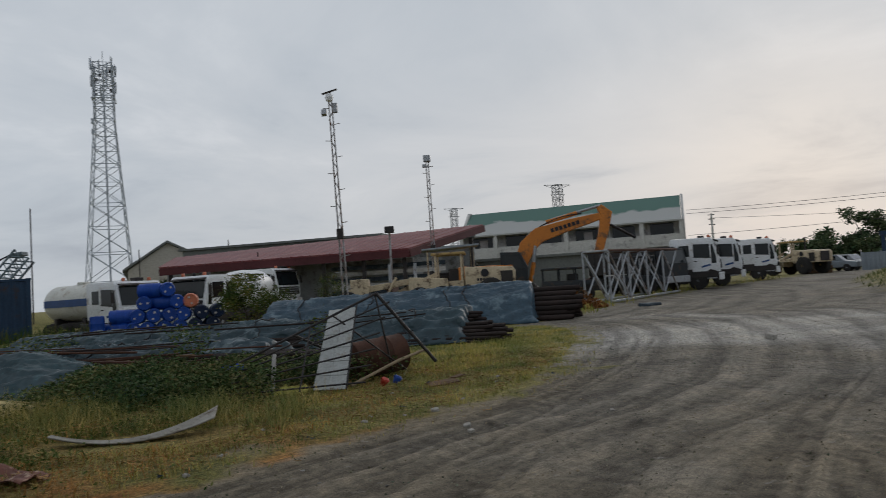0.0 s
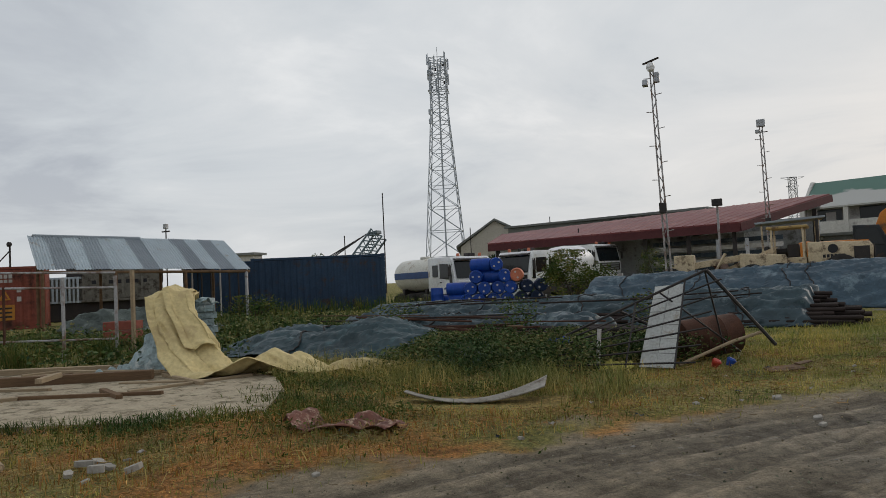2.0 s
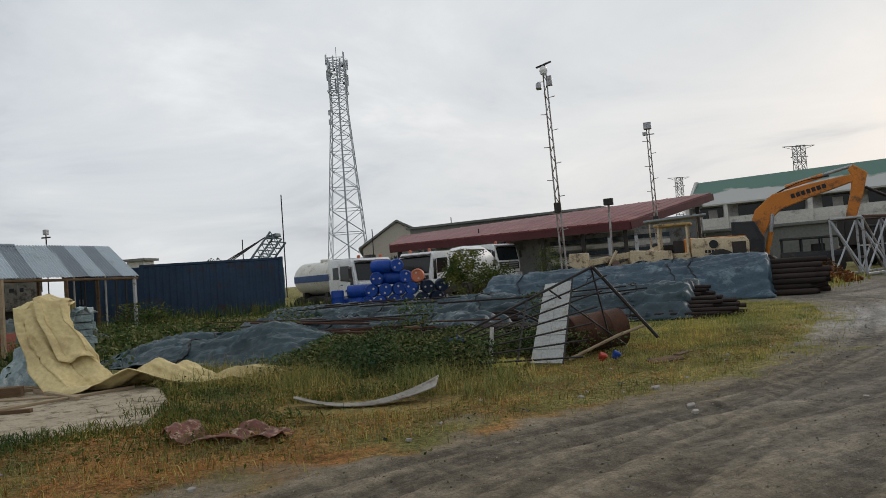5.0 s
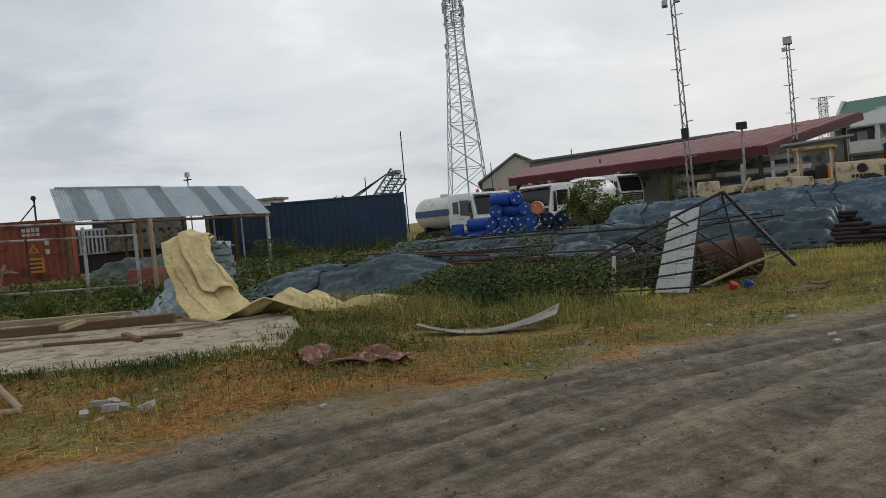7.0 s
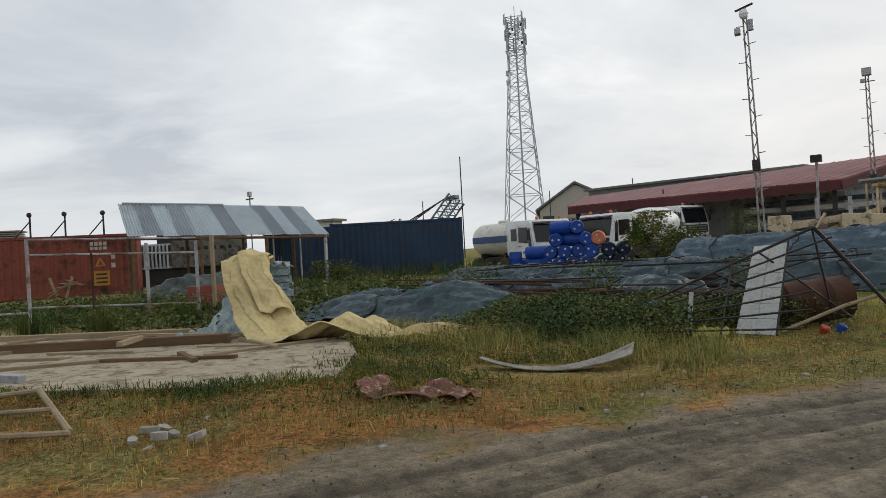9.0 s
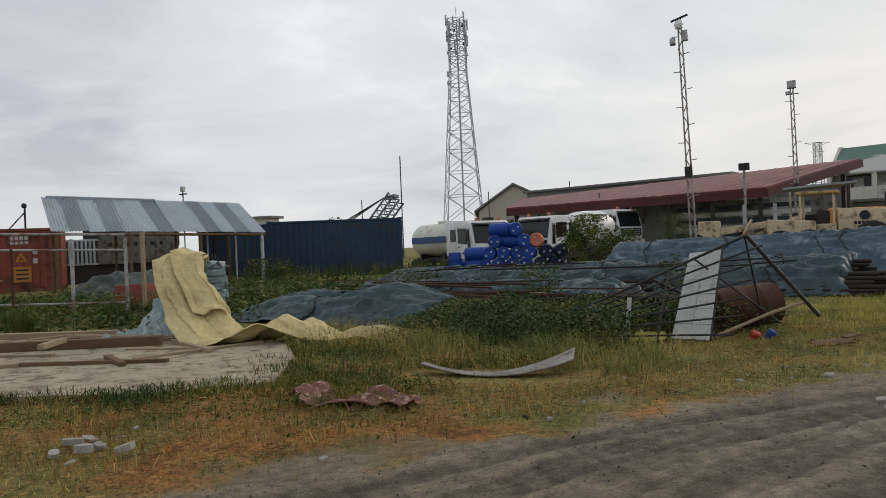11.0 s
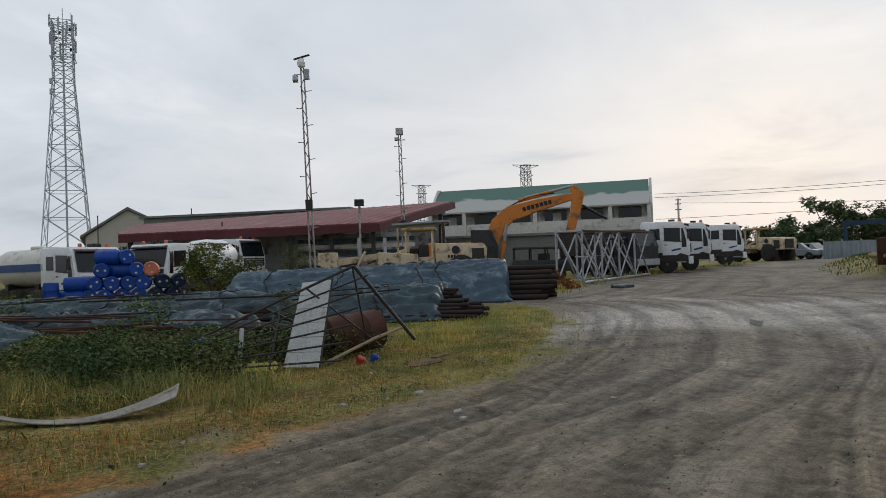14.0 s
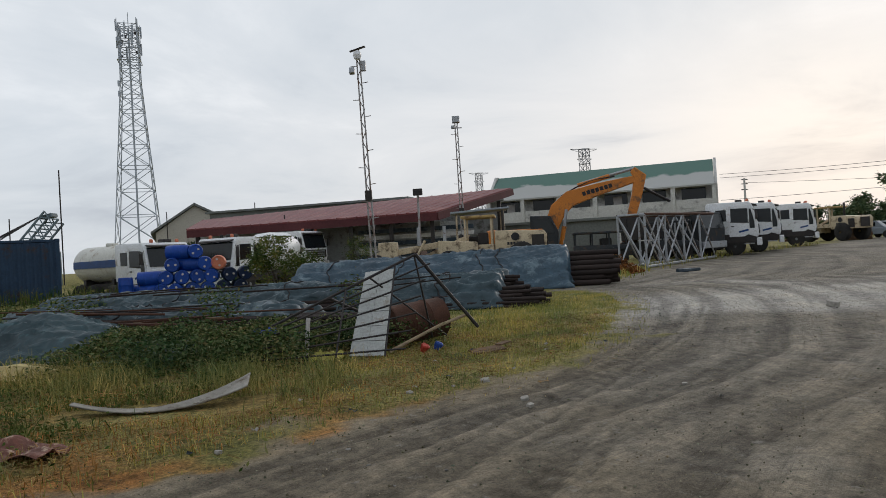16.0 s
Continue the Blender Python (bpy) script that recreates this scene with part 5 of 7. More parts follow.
def truck(m, load, label, lift=0.0, paint=None, group="parked trucks"):
    """A forward-control heavy truck; local +x is its front, z = 0 the ground. load: 'tank', 'mixer', 'tipper' or None."""
    paint = paint or WHITE
    t = thing("heavy_truck", m, label, "truck", group)
    W = 2.4
    # cab from its side outline
    prof = [(-2.35, 1.15), (-0.35, 1.15), (0.22, 0.95), (0.30, 1.25), (0.26, 1.75), (0.02, 2.72), (-0.12, 2.9), (-2.25, 2.92), (-2.35, 2.8)]
    cab = part("cab", prism(bmesh.new(), prof, -W / 2, W / 2, I4, 0.06), paint, t, smooth=35)
    part("windscreen", prism(bmesh.new(), [(0.285, 1.78), (0.275, 1.78), (0.055, 2.66), (0.066, 2.66)], -W / 2 + 0.14, W / 2 - 0.14, pose(0.012, 0, 0)), GLASS, cab)
    part("front_panel", B(0.05, W - 0.35, 0.5, 0.30, 0, 1.42, 0.02, ry=-4), DARKSTEEL if load != "tank" else paint, cab)
    for k in range(3):
        part("grille_bar", B(0.05, W - 0.7, 0.06, 0.335, 0, 1.28 + 0.14 * k, 0.01), STEEL, cab)
    for s in (-1, 1):
        y = s * (W / 2 + 0.008)
        d = part("door", prism(bmesh.new(), [(-1.18, 1.02), (-0.42, 1.02), (0.14, 1.35), (0.15, 1.75), (-0.05, 2.68), (-1.18, 2.72)], y - 0.012, y + 0.012), paint, cab)
        part("side_window", prism(bmesh.new(), [(-1.08, 1.85), (-0.22, 1.78), (-0.22, 2.53), (-1.08, 2.56)], y - 0.02 + s * 0.014, y + 0.006 + s * 0.014), GLASS, d)
        part("vent_window", prism(bmesh.new(), [(-0.15, 1.45), (0.10, 1.45), (0.10, 1.78), (-0.06, 2.5), (-0.15, 2.5)], y - 0.02 + s * 0.014, y + 0.006 + s * 0.014), GLASS, d)
        part("window_frame", B(0.95, 0.03, 0.05, -0.65, y + s * 0.014, 1.80, 0.01, ry=4), RUBBER, d)
        part("step", B(0.5, 0.12, 0.06, -0.2, s * 1.16, 0.62, 0.01), STEEL, t)
        part("door_handle", B(0.16, 0.04, 0.05, -1.0, y + s * 0.03, 1.6, 0.01), DARKSTEEL, d)
        part("quarter_window", B(0.55, 0.02, 0.62, -1.58, y + s * 0.006, 2.2, 0.005), GLASS, cab)
        part("door_stripe", B(0.5, 0.01, 0.1, -0.45, y + s * 0.02, 1.32, 0.003, ry=-12), NAVY, d)
        part("mirror", B(0.1, 0.16, 0.5, 0.2, s * (W / 2 + 0.24), 2.15, 0.03), DARKSTEEL, cab)
        part("mirror_arm", T((0.05, s * W / 2, 2.5), (0.2, s * (W / 2 + 0.24), 2.3), 0.02, 5), DARKSTEEL, cab)
        part("headlight", B(0.06, 0.42, 0.2, 0.40, s * 0.85, 0.85, 0.03), SIGNWHITE, t)
        part("mudguard", prism(bmesh.new(), [(-1.55, 0.72), (-1.3, 1.06), (-0.7, 1.1), (-0.38, 0.95), (-0.38, 0.85), (-0.72, 1.02), (-1.25, 0.98), (-1.46, 0.7)], s * 0.9, s * 1.2), DARKSTEEL, t)
        part("fuel_tank", B(1.2, 0.5, 0.5, -2.7, s * 0.85, 0.75, 0.08), DARKSTEEL, t)
        wheel(t, -0.95, s * 1.02)
        for x in (-4.7, -5.95):
            wheel(t, x, s * 0.98, 0.52, 0.5)
    part("bumper", B(0.25, W, 0.42, 0.30, 0, 0.72, 0.05), paint, t)
    for k, o in enumerate((-0.6, 0.1, 0.75)):
        part("roof_lamp", lathe(bmesh.new(), [(0.02, 0), (0.09, 0.01), (0.09, 0.13), (0.05, 0.17)], 10, pose(-0.25, o, 2.9)), ORANGECAP if k != 1 else DARKSTEEL, t)
    part("wiper", T((0.26, -0.3, 1.82), (0.16, 0.5, 2.25), 0.012, 5), RUBBER, t)
    part("skirt", B(2.5, W - 0.04, 0.5, -1.1, 0, 0.93, 0.03), DARKSTEEL, t)
    part("chassis", B(7.2, 0.85, 0.3, -3.5, 0, 0.92, 0.02), DARKSTEEL, t)
    part("sun_visor", B(0.3, W - 0.3, 0.05, 0.1, 0, 2.74, 0.02, ry=15), DARKSTEEL, t)
    part("roof_horn", B(0.35, 0.5, 0.16, -0.7, 0.4, 3.0, 0.03), DARKSTEEL, t)
    if load == "tank":
        bm = lathe(bmesh.new(), [(0.1, 0), (0.6, 0.02), (0.86, 0.14), (0.92, 0.3), (0.92, 4.5), (0.86, 4.66), (0.6, 4.78), (0.1, 4.8)], 28, pose(-7.0, 0, 2.05, 0, 90, 0))
        tank = part("tank", bm, CREAM, t, smooth=40)
        for s in (-1, 1):
            part("tank_stripe", B(4.0, 0.02, 0.36, -4.7, s * 0.925, 2.05), NAVY, tank)
        part("manhole", lathe(bmesh.new(), [(0.3, 0), (0.3, 0.12), (0.26, 0.16)], 14, pose(-4.6, 0, 2.94)), CREAM, tank)
        for x in (-6.0, -3.4):
            part("tank_saddle", B(0.25, 1.5, 0.35, x, 0, 1.12), DARKSTEEL, t)
    elif load == "mixer":
        d = part("mixer_drum", lathe(bmesh.new(), [(0.35, 0), (0.8, 0.25), (1.05, 1.2), (1.05, 2.1), (0.9, 3.3), (0.55, 4.0), (0.5, 4.1)], 28, pose(-2.3, 0, 1.95, 0, -84, 0)), WHITE, t, smooth=40)
        part("chute", B(1.0, 0.6, 0.08, -6.8, 0, 2.4, 0.02, ry=-35), STEEL, t)
        for x in (-2.6, -6.0):
            part("drum_stand", B(0.2, 1.2, 1.0, x, 0, 1.5), WHITE, t)
        part("water_tank", lathe(bmesh.new(), [(0.3, -0.9), (0.33, -0.85), (0.33, 0.85), (0.3, 0.9)], 16, pose(-2.05, 0, 2.5, 90, 0, 0)), WHITE, t)
    elif load == "tipper":
        body = part("tipper_body", prism(bmesh.new(), [(-7.0, 1.15), (-2.0, 1.15), (-2.0, 2.55), (-7.0, 2.55)], -1.2, 1.2, I4, 0.03), DARKSTEEL, t)
        for k in range(6):
            for s in (-1, 1):
                part("body_rib", B(0.1, 0.08, 1.35, -6.7 + 0.9 * k, s * 1.24, 1.85), DARKSTEEL, body)
    return t


def facing(x, y, dx, dy):
    return pose(x, y, gz(x, y) - 0.02, 0, 0, math.degrees(math.atan2(dy, dx)))


truck(facing(15.3, 41.2, 0.93, -0.37), "tipper", "white heavy tipper truck parked nose to the road")
truck(facing(17.9, 44.6, 0.93, -0.37), "tipper", "white heavy truck parked beside a like one")
truck(facing(22.9, 51.0, 0.93, -0.37), "tipper", "white heavy truck with a dark tipper body")
truck(facing(-14.6, 33.9, 0.84, -0.54), "tank", "white truck with a cream tank and navy stripe")
truck(facing(-12.9, 35.9, -0.36, -0.93), "mixer", "white concrete mixer truck behind blue drums")
truck(facing(-10.7, 47.2, 0.90, -0.42), None, "white truck cab with dark lettering in the yard")

# ---- blue drums ----
def drum_mesh(material, cap=True):
    bm = lathe(bmesh.new(), [(0.20, 0), (0.265, 0.015), (0.285, 0.06), (0.29, 0.28), (0.297, 0.30), (0.29, 0.32), (0.29, 0.58), (0.297, 0.60), (0.29, 0.62), (0.285, 0.84), (0.268, 0.885), (0.24, 0.90), (0.235, 0.87), (0.03, 0.87)], 22)
    return finish("barrel", bm, material, 35)


DRUM, DRUMDARK, DRUMORANGE = drum_mesh(PLASTICBLUE), drum_mesh(PLASTICDARK), drum_mesh(ORANGECAP)
BUNG = finish("bung", lathe(bmesh.new(), [(0.045, 0), (0.045, 0.03), (0.03, 0.035)], 10), SIGNWHITE)


def drum(m, me, label):
    t = thing("plastic_drum", m, label, "drum", "drums in the yard")
    ob = new("barrel", me)
    ob.parent = t
    for a in (0.13, -0.13):
        b = new("bung", BUNG)
        b.parent, b.matrix_local = t, pose(a, 0, 0.872)
    return t


# drums lie in a stack with their ends to the road, a few stand
DX, DY = Vector((0.93, 0.37, 0)), Vector((0.37, -0.93, 0))
d0 = Vector((-14.5, 29.6, 0))
rows = [(0, [0.75, 1.35, 1.97, 2.59, 3.21, 3.85, 4.5]), (1, [0.95, 1.6, 2.2, 2.8, 3.4, 4.1, 4.75]), (2, [1.85, 2.5, 3.1, 3.7]), (3, [2.1, 2.75])]
for r, us in rows:
    for k, u in enumerate(us):
        p = d0 + DX * u
        z = gz(p.x, p.y) + 0.29 + 0.53 * r
        tw2 = 6 * math.sin(k * 2.3 + r * 1.7) + (78 if (r, k) in ((3, 0), (1, 0), (0, 0), (2, 1)) else 0)
        me = DRUMDARK if (r, k) in ((1, 6), (0, 6), (1, 5), (0, 5)) else DRUM
        if (r, k) == (2, 3):
            me = DRUMORANGE
        m = Matrix.Translation((p.x, p.y, z)) @ (DY).to_track_quat("Z", "Y").to_matrix().to_4x4() @ pose(0, 0, -0.45, 0, 0, 37 * k)
        m = Matrix.Translation((p.x, p.y, z)) @ pose(0, 0, 0, 0, 0, tw2) @ Matrix.Scale(1.06, 4) @ Matrix.Translation((-p.x, -p.y, -z)) @ m
        drum(m, me, "blue plastic drum lying in a stack" if me is DRUM else ("faded orange plastic drum on blue drums" if me is DRUMORANGE else "dark blue plastic drum beside the stack"))
for u, v in ((0.05, 0.35),):
    p = d0 + DX * u + DY * v
    drum(pose(p.x, p.y, gz(p.x, p.y)), DRUM, "blue plastic drum standing by the stack")

# ---- yard machines ----
def loader(m, label, s=1.0):
    """A wheel loader seen from its side; local +x is its engine end."""
    t = thing("wheel_loader", m, label, "loader")
    part("engine_cover", prism(bmesh.new(), [(0.2, 0.95), (2.7, 0.95), (2.75, 1.75), (2.6, 1.95), (0.2, 2.05)], -0.85, 0.85, I4, 0.08), TANPAINT, t, smooth=35)
    part("grille", B(0.06, 0.9, 0.75, 2.78, 0, 1.45, 0.02), DARKSTEEL, t)
    badge = part("badge_ring", lathe(bmesh.new(), [(0.12, 0), (0.2, 0), (0.2, 0.02), (0.12, 0.02)], 16, pose(1.2, -0.87, 1.7, 90, 0, 0)), SIGNDARK, t)
    for k in range(6):
        part("lettering", B(0.11, 0.01, 0.14, 0.85 + 0.15 * k, -0.862, 1.38), SIGNDARK, t)
    part("side_grille", B(0.6, 0.03, 0.7, 2.3, -0.86, 1.4, 0.01), DARKSTEEL, t)
    cab = part("cab_floor", B(1.5, 1.6, 0.3, -0.6, 0, 1.25, 0.04), TANPAINT, t)
    for x in (-1.25, 0.05):
        for y in (-0.75, 0.75):
            part("cab_post", B(0.09, 0.09, 1.35, x, y, 2.05), TANPAINT, cab)
    part("cab_roof", B(1.7, 1.8, 0.13, -0.6, 0, 2.78, 0.05), YELLOW, t)
    part("seat", B(0.5, 0.5, 0.6, -0.4, 0, 1.7, 0.06), DARKSTEEL, t)
    part("exhaust", T((0.6, 0.2, 2.0), (0.6, 0.2, 3.1), 0.07, 8), DARKSTEEL, t)
    part("front_frame", B(1.6, 1.0, 0.6, -2.0, 0, 1.0, 0.06), TANPAINT, t)
    for y in (-0.5, 0.5):
        part("lift_arm", prism(bmesh.new(), [(-1.3, 1.7), (-1.1, 1.95), (-3.3, 1.05), (-3.6, 0.5), (-3.4, 0.5), (-3.1, 0.95)], y - 0.09, y + 0.09), TANPAINT, t)
        part("cylinder", T((-1.2, y, 1.1), (-2.7, y, 1.3), 0.07, 8), STEEL, t)
    part("bucket", prism(bmesh.new(), [(-3.5, 0.15), (-4.6, 0.12), (-4.5, 0.3), (-3.8, 0.45), (-3.7, 1.1), (-4.1, 1.35), (-3.5, 1.3), (-3.35, 0.7)], -1.3, 1.3), RUST, t)
    for x in (-2.0, 1.5):
        for y in (-0.95, 0.95):
            wheel(t, x, y, 0.72, 0.5, YELLOW)
    return t


def on(x, y, rz):
    return pose(x, y, gz(x, y), 0, 0, rz)


loader(on(0.75, 36.9, -4), "tan wheel loader with faded paint and open cab")
loader(on(29.6, 61.0, -72), "yellow wheel loader at the end of the truck row")


def grader():
    t = thing("motor_grader", on(-2.3, 35.6, 3), "tan motor grader with a flat canopy and exhausts", "grader")
    part("frame_beam", prism(bmesh.new(), [(-2.6, 0.95), (0.4, 1.35), (0.4, 1.65), (-2.6, 1.25)], -0.18, 0.18, I4, 0.03), TANPAINT, t)
    part("engine_cover", prism(bmesh.new(), [(0.4, 0.8), (2.3, 0.8), (2.3, 1.55), (0.4, 1.7)], -0.7, 0.7, I4, 0.06), TANPAINT, t)
    part("front_axle", B(0.4, 1.9, 0.35, -2.6, 0, 0.75, 0.04), TANPAINT, t)
    part("radiator", B(0.9, 1.1, 0.8, -2.0, 0, 1.35, 0.05), TANPAINT, t)
    for x in (-0.5, 0.75):
        part("exhaust", T((x, -0.2, 1.5), (x, -0.2, 2.4), 0.08, 8), STEEL, t)
    part("blade", B(0.14, 2.6, 0.6, -1.0, 0, 0.55, 0.03, rz=25), RUST, t)
    for x in (-0.2, 1.5):
        for y in (-0.45, 0.45):
            part("lift_link", T((x - 0.6, y, 0.7), (x, y, 1.75), 0.06, 6), TANPAINT, t)
    for x in (-2.6, 0.9, 2.0):
        for y in (-0.9, 0.9):
            wheel(t, x, y, 0.6, 0.35, TANPAINT)
    # sheet canopy on posts
    c = thing("canopy_frame", on(0.2, 38.6, 2), "flat pale canopy on thin posts above the machines", "canopy")
    part("roof", B(3.0, 2.2, 0.1, 0, 0, 3.15, 0.02, ry=-2.5), SHEETDARK, c)
    for x in (-1.2, 1.2):
        for y in (-0.9, 0.9):
            part("post", T((x, y, 0), (x, y, 3.12), 0.05, 6), TANPAINT, c)
    part("floor", B(2.2, 1.6, 0.2, 0, 0, 1.2, 0.02), YELLOW, c)
    part("winch", lathe(bmesh.new(), [(0.35, -0.6), (0.35, -0.5), (0.22, -0.5), (0.22, 0.5), (0.35, 0.5), (0.35, 0.6)], 16, pose(-0.5, 0, 1.65, 0, 90, 20)), DARKSTEEL, c)


grader()


def excavator():
    # local x to the right along the boom's plane
    t = thing("excavator", on(4.3, 44.7, -8), "orange crawler excavator with its arched boom raised", "excavator")
    part("turntable_body", B(3.0, 2.6, 1.1, -1.6, 0, 1.6, 0.12), ORANGE, t)
    part("counterweight", B(0.8, 2.5, 1.1, -3.2, 0, 1.65, 0.25), ORANGE, t)
    cab = part("cab", prism(bmesh.new(), [(-0.9, 1.1), (0.7, 1.1), (0.75, 1.9), (0.3, 2.85), (-0.9, 2.9)], -1.25, -0.25, I4, 0.06), FADED, t)
    part("cab_window", prism(bmesh.new(), [(-0.75, 1.8), (0.55, 1.8), (0.22, 2.7), (-0.75, 2.75)], -1.275, -1.255), GLASS, cab)
    for y in (-1.1, 1.1):
        tr = part("track", prism(bmesh.new(), [(-2.9, 0.45), (-2.6, 0.05), (1.1, 0.05), (1.45, 0.45), (1.1, 0.85), (-2.6, 0.85)], y - 0.3, y + 0.3, I4, 0.05), DARKSTEEL, t)
        for k in range(12):
            part("track_shoe", B(0.22, 0.64, 0.05, -2.5 + 0.31 * k, y, 0.875), DARKSTEEL, tr)
    # boom: a bent box section
    def beam(pts, w):
        bm = bmesh.new()
        rows = []
        for k, (x, z, h) in enumerate(pts):
            a = Vector((pts[min(k + 1, len(pts) - 1)][0] - pts[max(k - 1, 0)][0], 0, pts[min(k + 1, len(pts) - 1)][1] - pts[max(k - 1, 0)][1])).normalized()
            n = Vector((-a.z, 0, a.x))
            c = Vector((x, 0, z))
            rows.append([bm.verts.new(c + n * (h / 2) * e + Vector((0, w / 2 * f, 0))) for e, f in ((1, -1), (1, 1), (-1, 1), (-1, -1))])
        for p, q in zip(rows, rows[1:]):
            for k in range(4):
                bm.faces.new((p[k], p[(k + 1) % 4], q[(k + 1) % 4], q[k]))
        bm.faces.new(rows[0])
        bm.faces.new(rows[-1][::-1])
        bmesh.ops.recalc_face_normals(bm, faces=bm.faces)
        bmesh.ops.bevel(bm, geom=bm.edges[:], offset=0.03, segments=1, affect="EDGES")
        return bm
    boom = part("boom", beam([(0.1, 1.3, 0.5), (0.35, 2.3, 0.85), (0.75, 3.2, 1.0), (1.5, 3.85, 0.95), (3.2, 4.3, 0.72), (4.7, 4.62, 0.5), (5.3, 4.75, 0.4)], 0.5), ORANGE, t, smooth=30)
    for k in range(7):
        part("lettering", B(0.2, 0.012, 0.24, 2.35 + 0.26 * k, -0.262, 4.08 + 0.062 * k, ry=-14), SIGNDARK, boom)
    part("stick", beam([(5.25, 5.35, 0.35), (5.65, 4.9, 0.75), (5.45, 3.9, 0.6), (5.05, 2.6, 0.5), (4.85, 1.6, 0.4)], 0.42), ORANGE, t, smooth=30)
    part("stick_cylinder", T((2.3, 0, 4.75), (5.35, 0, 5.4), 0.09, 8), STEEL, t)
    part("stick_cylinder_barrel", T((2.0, 0, 4.62), (3.9, 0, 5.06), 0.13, 8), ORANGE, t)
    for y in (-0.38, 0.38):
        part("boom_cylinder", T((0.9, y, 1.2), (1.25, y, 3.2), 0.09, 8), STEEL, t)
        part("boom_cylinder_barrel", T((0.8, y, 1.0), (1.08, y, 2.2), 0.13, 8), ORANGE, t)
    for k in range(3):
        cu = bpy.data.curves.new("hose", "CURVE")
        cu.dimensions, cu.bevel_depth = "3D", 0.035
        s = cu.splines.new("POLY")
        s.points.add(10)
        for j in range(11):
            f = j / 10
            s.points[j].co = (1.0 + 3.2 * f, -0.1 + 0.1 * k, 4.05 + 0.95 * f + 0.25 * math.sin(math.pi * f) , 1)
        cu.materials.append(DARKSTEEL)
        ob = new("hose", cu)
        ob.parent = t
    part("bucket", prism(bmesh.new(), [(4.6, 1.6), (5.2, 1.6), (5.3, 1.0), (4.9, 0.55), (4.2, 0.6), (4.0, 0.9), (4.4, 1.0)], -0.5, 0.5, I4, 0.03), RUST, t)
    for y in (-0.2, 0.2):
        part("bucket_cylinder", T((5.85, y, 4.2), (7.3, y, 3.3), 0.06, 8), DARKSTEEL, t)
    return t


excavator()


def old_jeep(x, y, rz, label, ln=3.3, top=1.75):
    """A stripped jeep: tub, bonnet, bare window pillars and a flat roof."""
    t = thing("stripped_vehicle", on(x, y, rz), label, "vehicle")
    part("body", prism(bmesh.new(), [(0, 0.5), (ln, 0.48), (ln + 0.05, 0.85), (ln - 0.1, 1.02), (0.05, 1.08)], -0.85, 0.85, I4, 0.06), FADED, t, smooth=35)
    n = max(3, int(ln / 0.85))
    for s in (-1, 1):
        for k in range(n + 1):
            xx = 0.12 + (ln - 0.5) * k / n
            lean = 0.16 if k == n else 0.0
            part("window_pillar", T((xx + lean, s * 0.78, 1.03), (xx, s * 0.74, top), 0.04, 5), FADED, t)
        part("fender", prism(bmesh.new(), [(ln - 1.15, 0.62), (ln - 1.0, 0.92), (ln - 0.35, 0.94), (ln - 0.15, 0.7), (ln - 0.3, 0.68), (ln - 0.45, 0.82), (ln - 0.9, 0.8), (ln - 1.02, 0.6)], s * 0.83, s * 0.97), FADED, t)
    part("roof", prism(bmesh.new(), [(0.0, top), (ln - 0.3, top - 0.02), (ln - 0.36, top + 0.08), (0.06, top + 0.1)], -0.86, 0.86, I4, 0.03), FADED, t, smooth=35)
    part("seat", B(0.5, 1.3, 0.55, ln * 0.55, 0, 1.1, 0.06), RUBBER, t)
    for xx in (0.7, ln - 0.7):
        for yy in (-0.75, 0.75):
            wheel(t, xx, yy, 0.4, 0.24)
    return t


old_jeep(4.7, 36.4, -6, "dark stripped jeep body behind the pipe stack", 2.9, 1.62)
old_jeep(8.75, 38.2, -15, "dark derelict jeep behind the lattice section", 2.5, 1.95)
dark_cab = thing("dark_truck_cab", on(12.2, 39.2, -50), "dark derelict truck cab beside the white truck", "truck cab")
part("cab", prism(bmesh.new(), [(-1.6, 0.9), (0.25, 0.8), (0.3, 1.5), (0.05, 2.4), (-1.6, 2.45)], -1.15, 1.15, I4, 0.06), FADED, dark_cab)
part("windscreen", prism(bmesh.new(), [(0.30, 1.55), (0.33, 1.55), (0.11, 2.3), (0.08, 2.3)], -1.0, 1.0), GLASS, dark_cab)
part("side_window", B(0.9, 0.03, 0.6, -0.6, -1.16, 1.95, 0.01), GLASS, dark_cab)
part("bumper", B(0.2, 2.2, 0.35, 0.3, 0, 0.7, 0.04), STEEL, dark_cab)
for y in (-0.95, 0.95):
    wheel(dark_cab, -0.7, y)


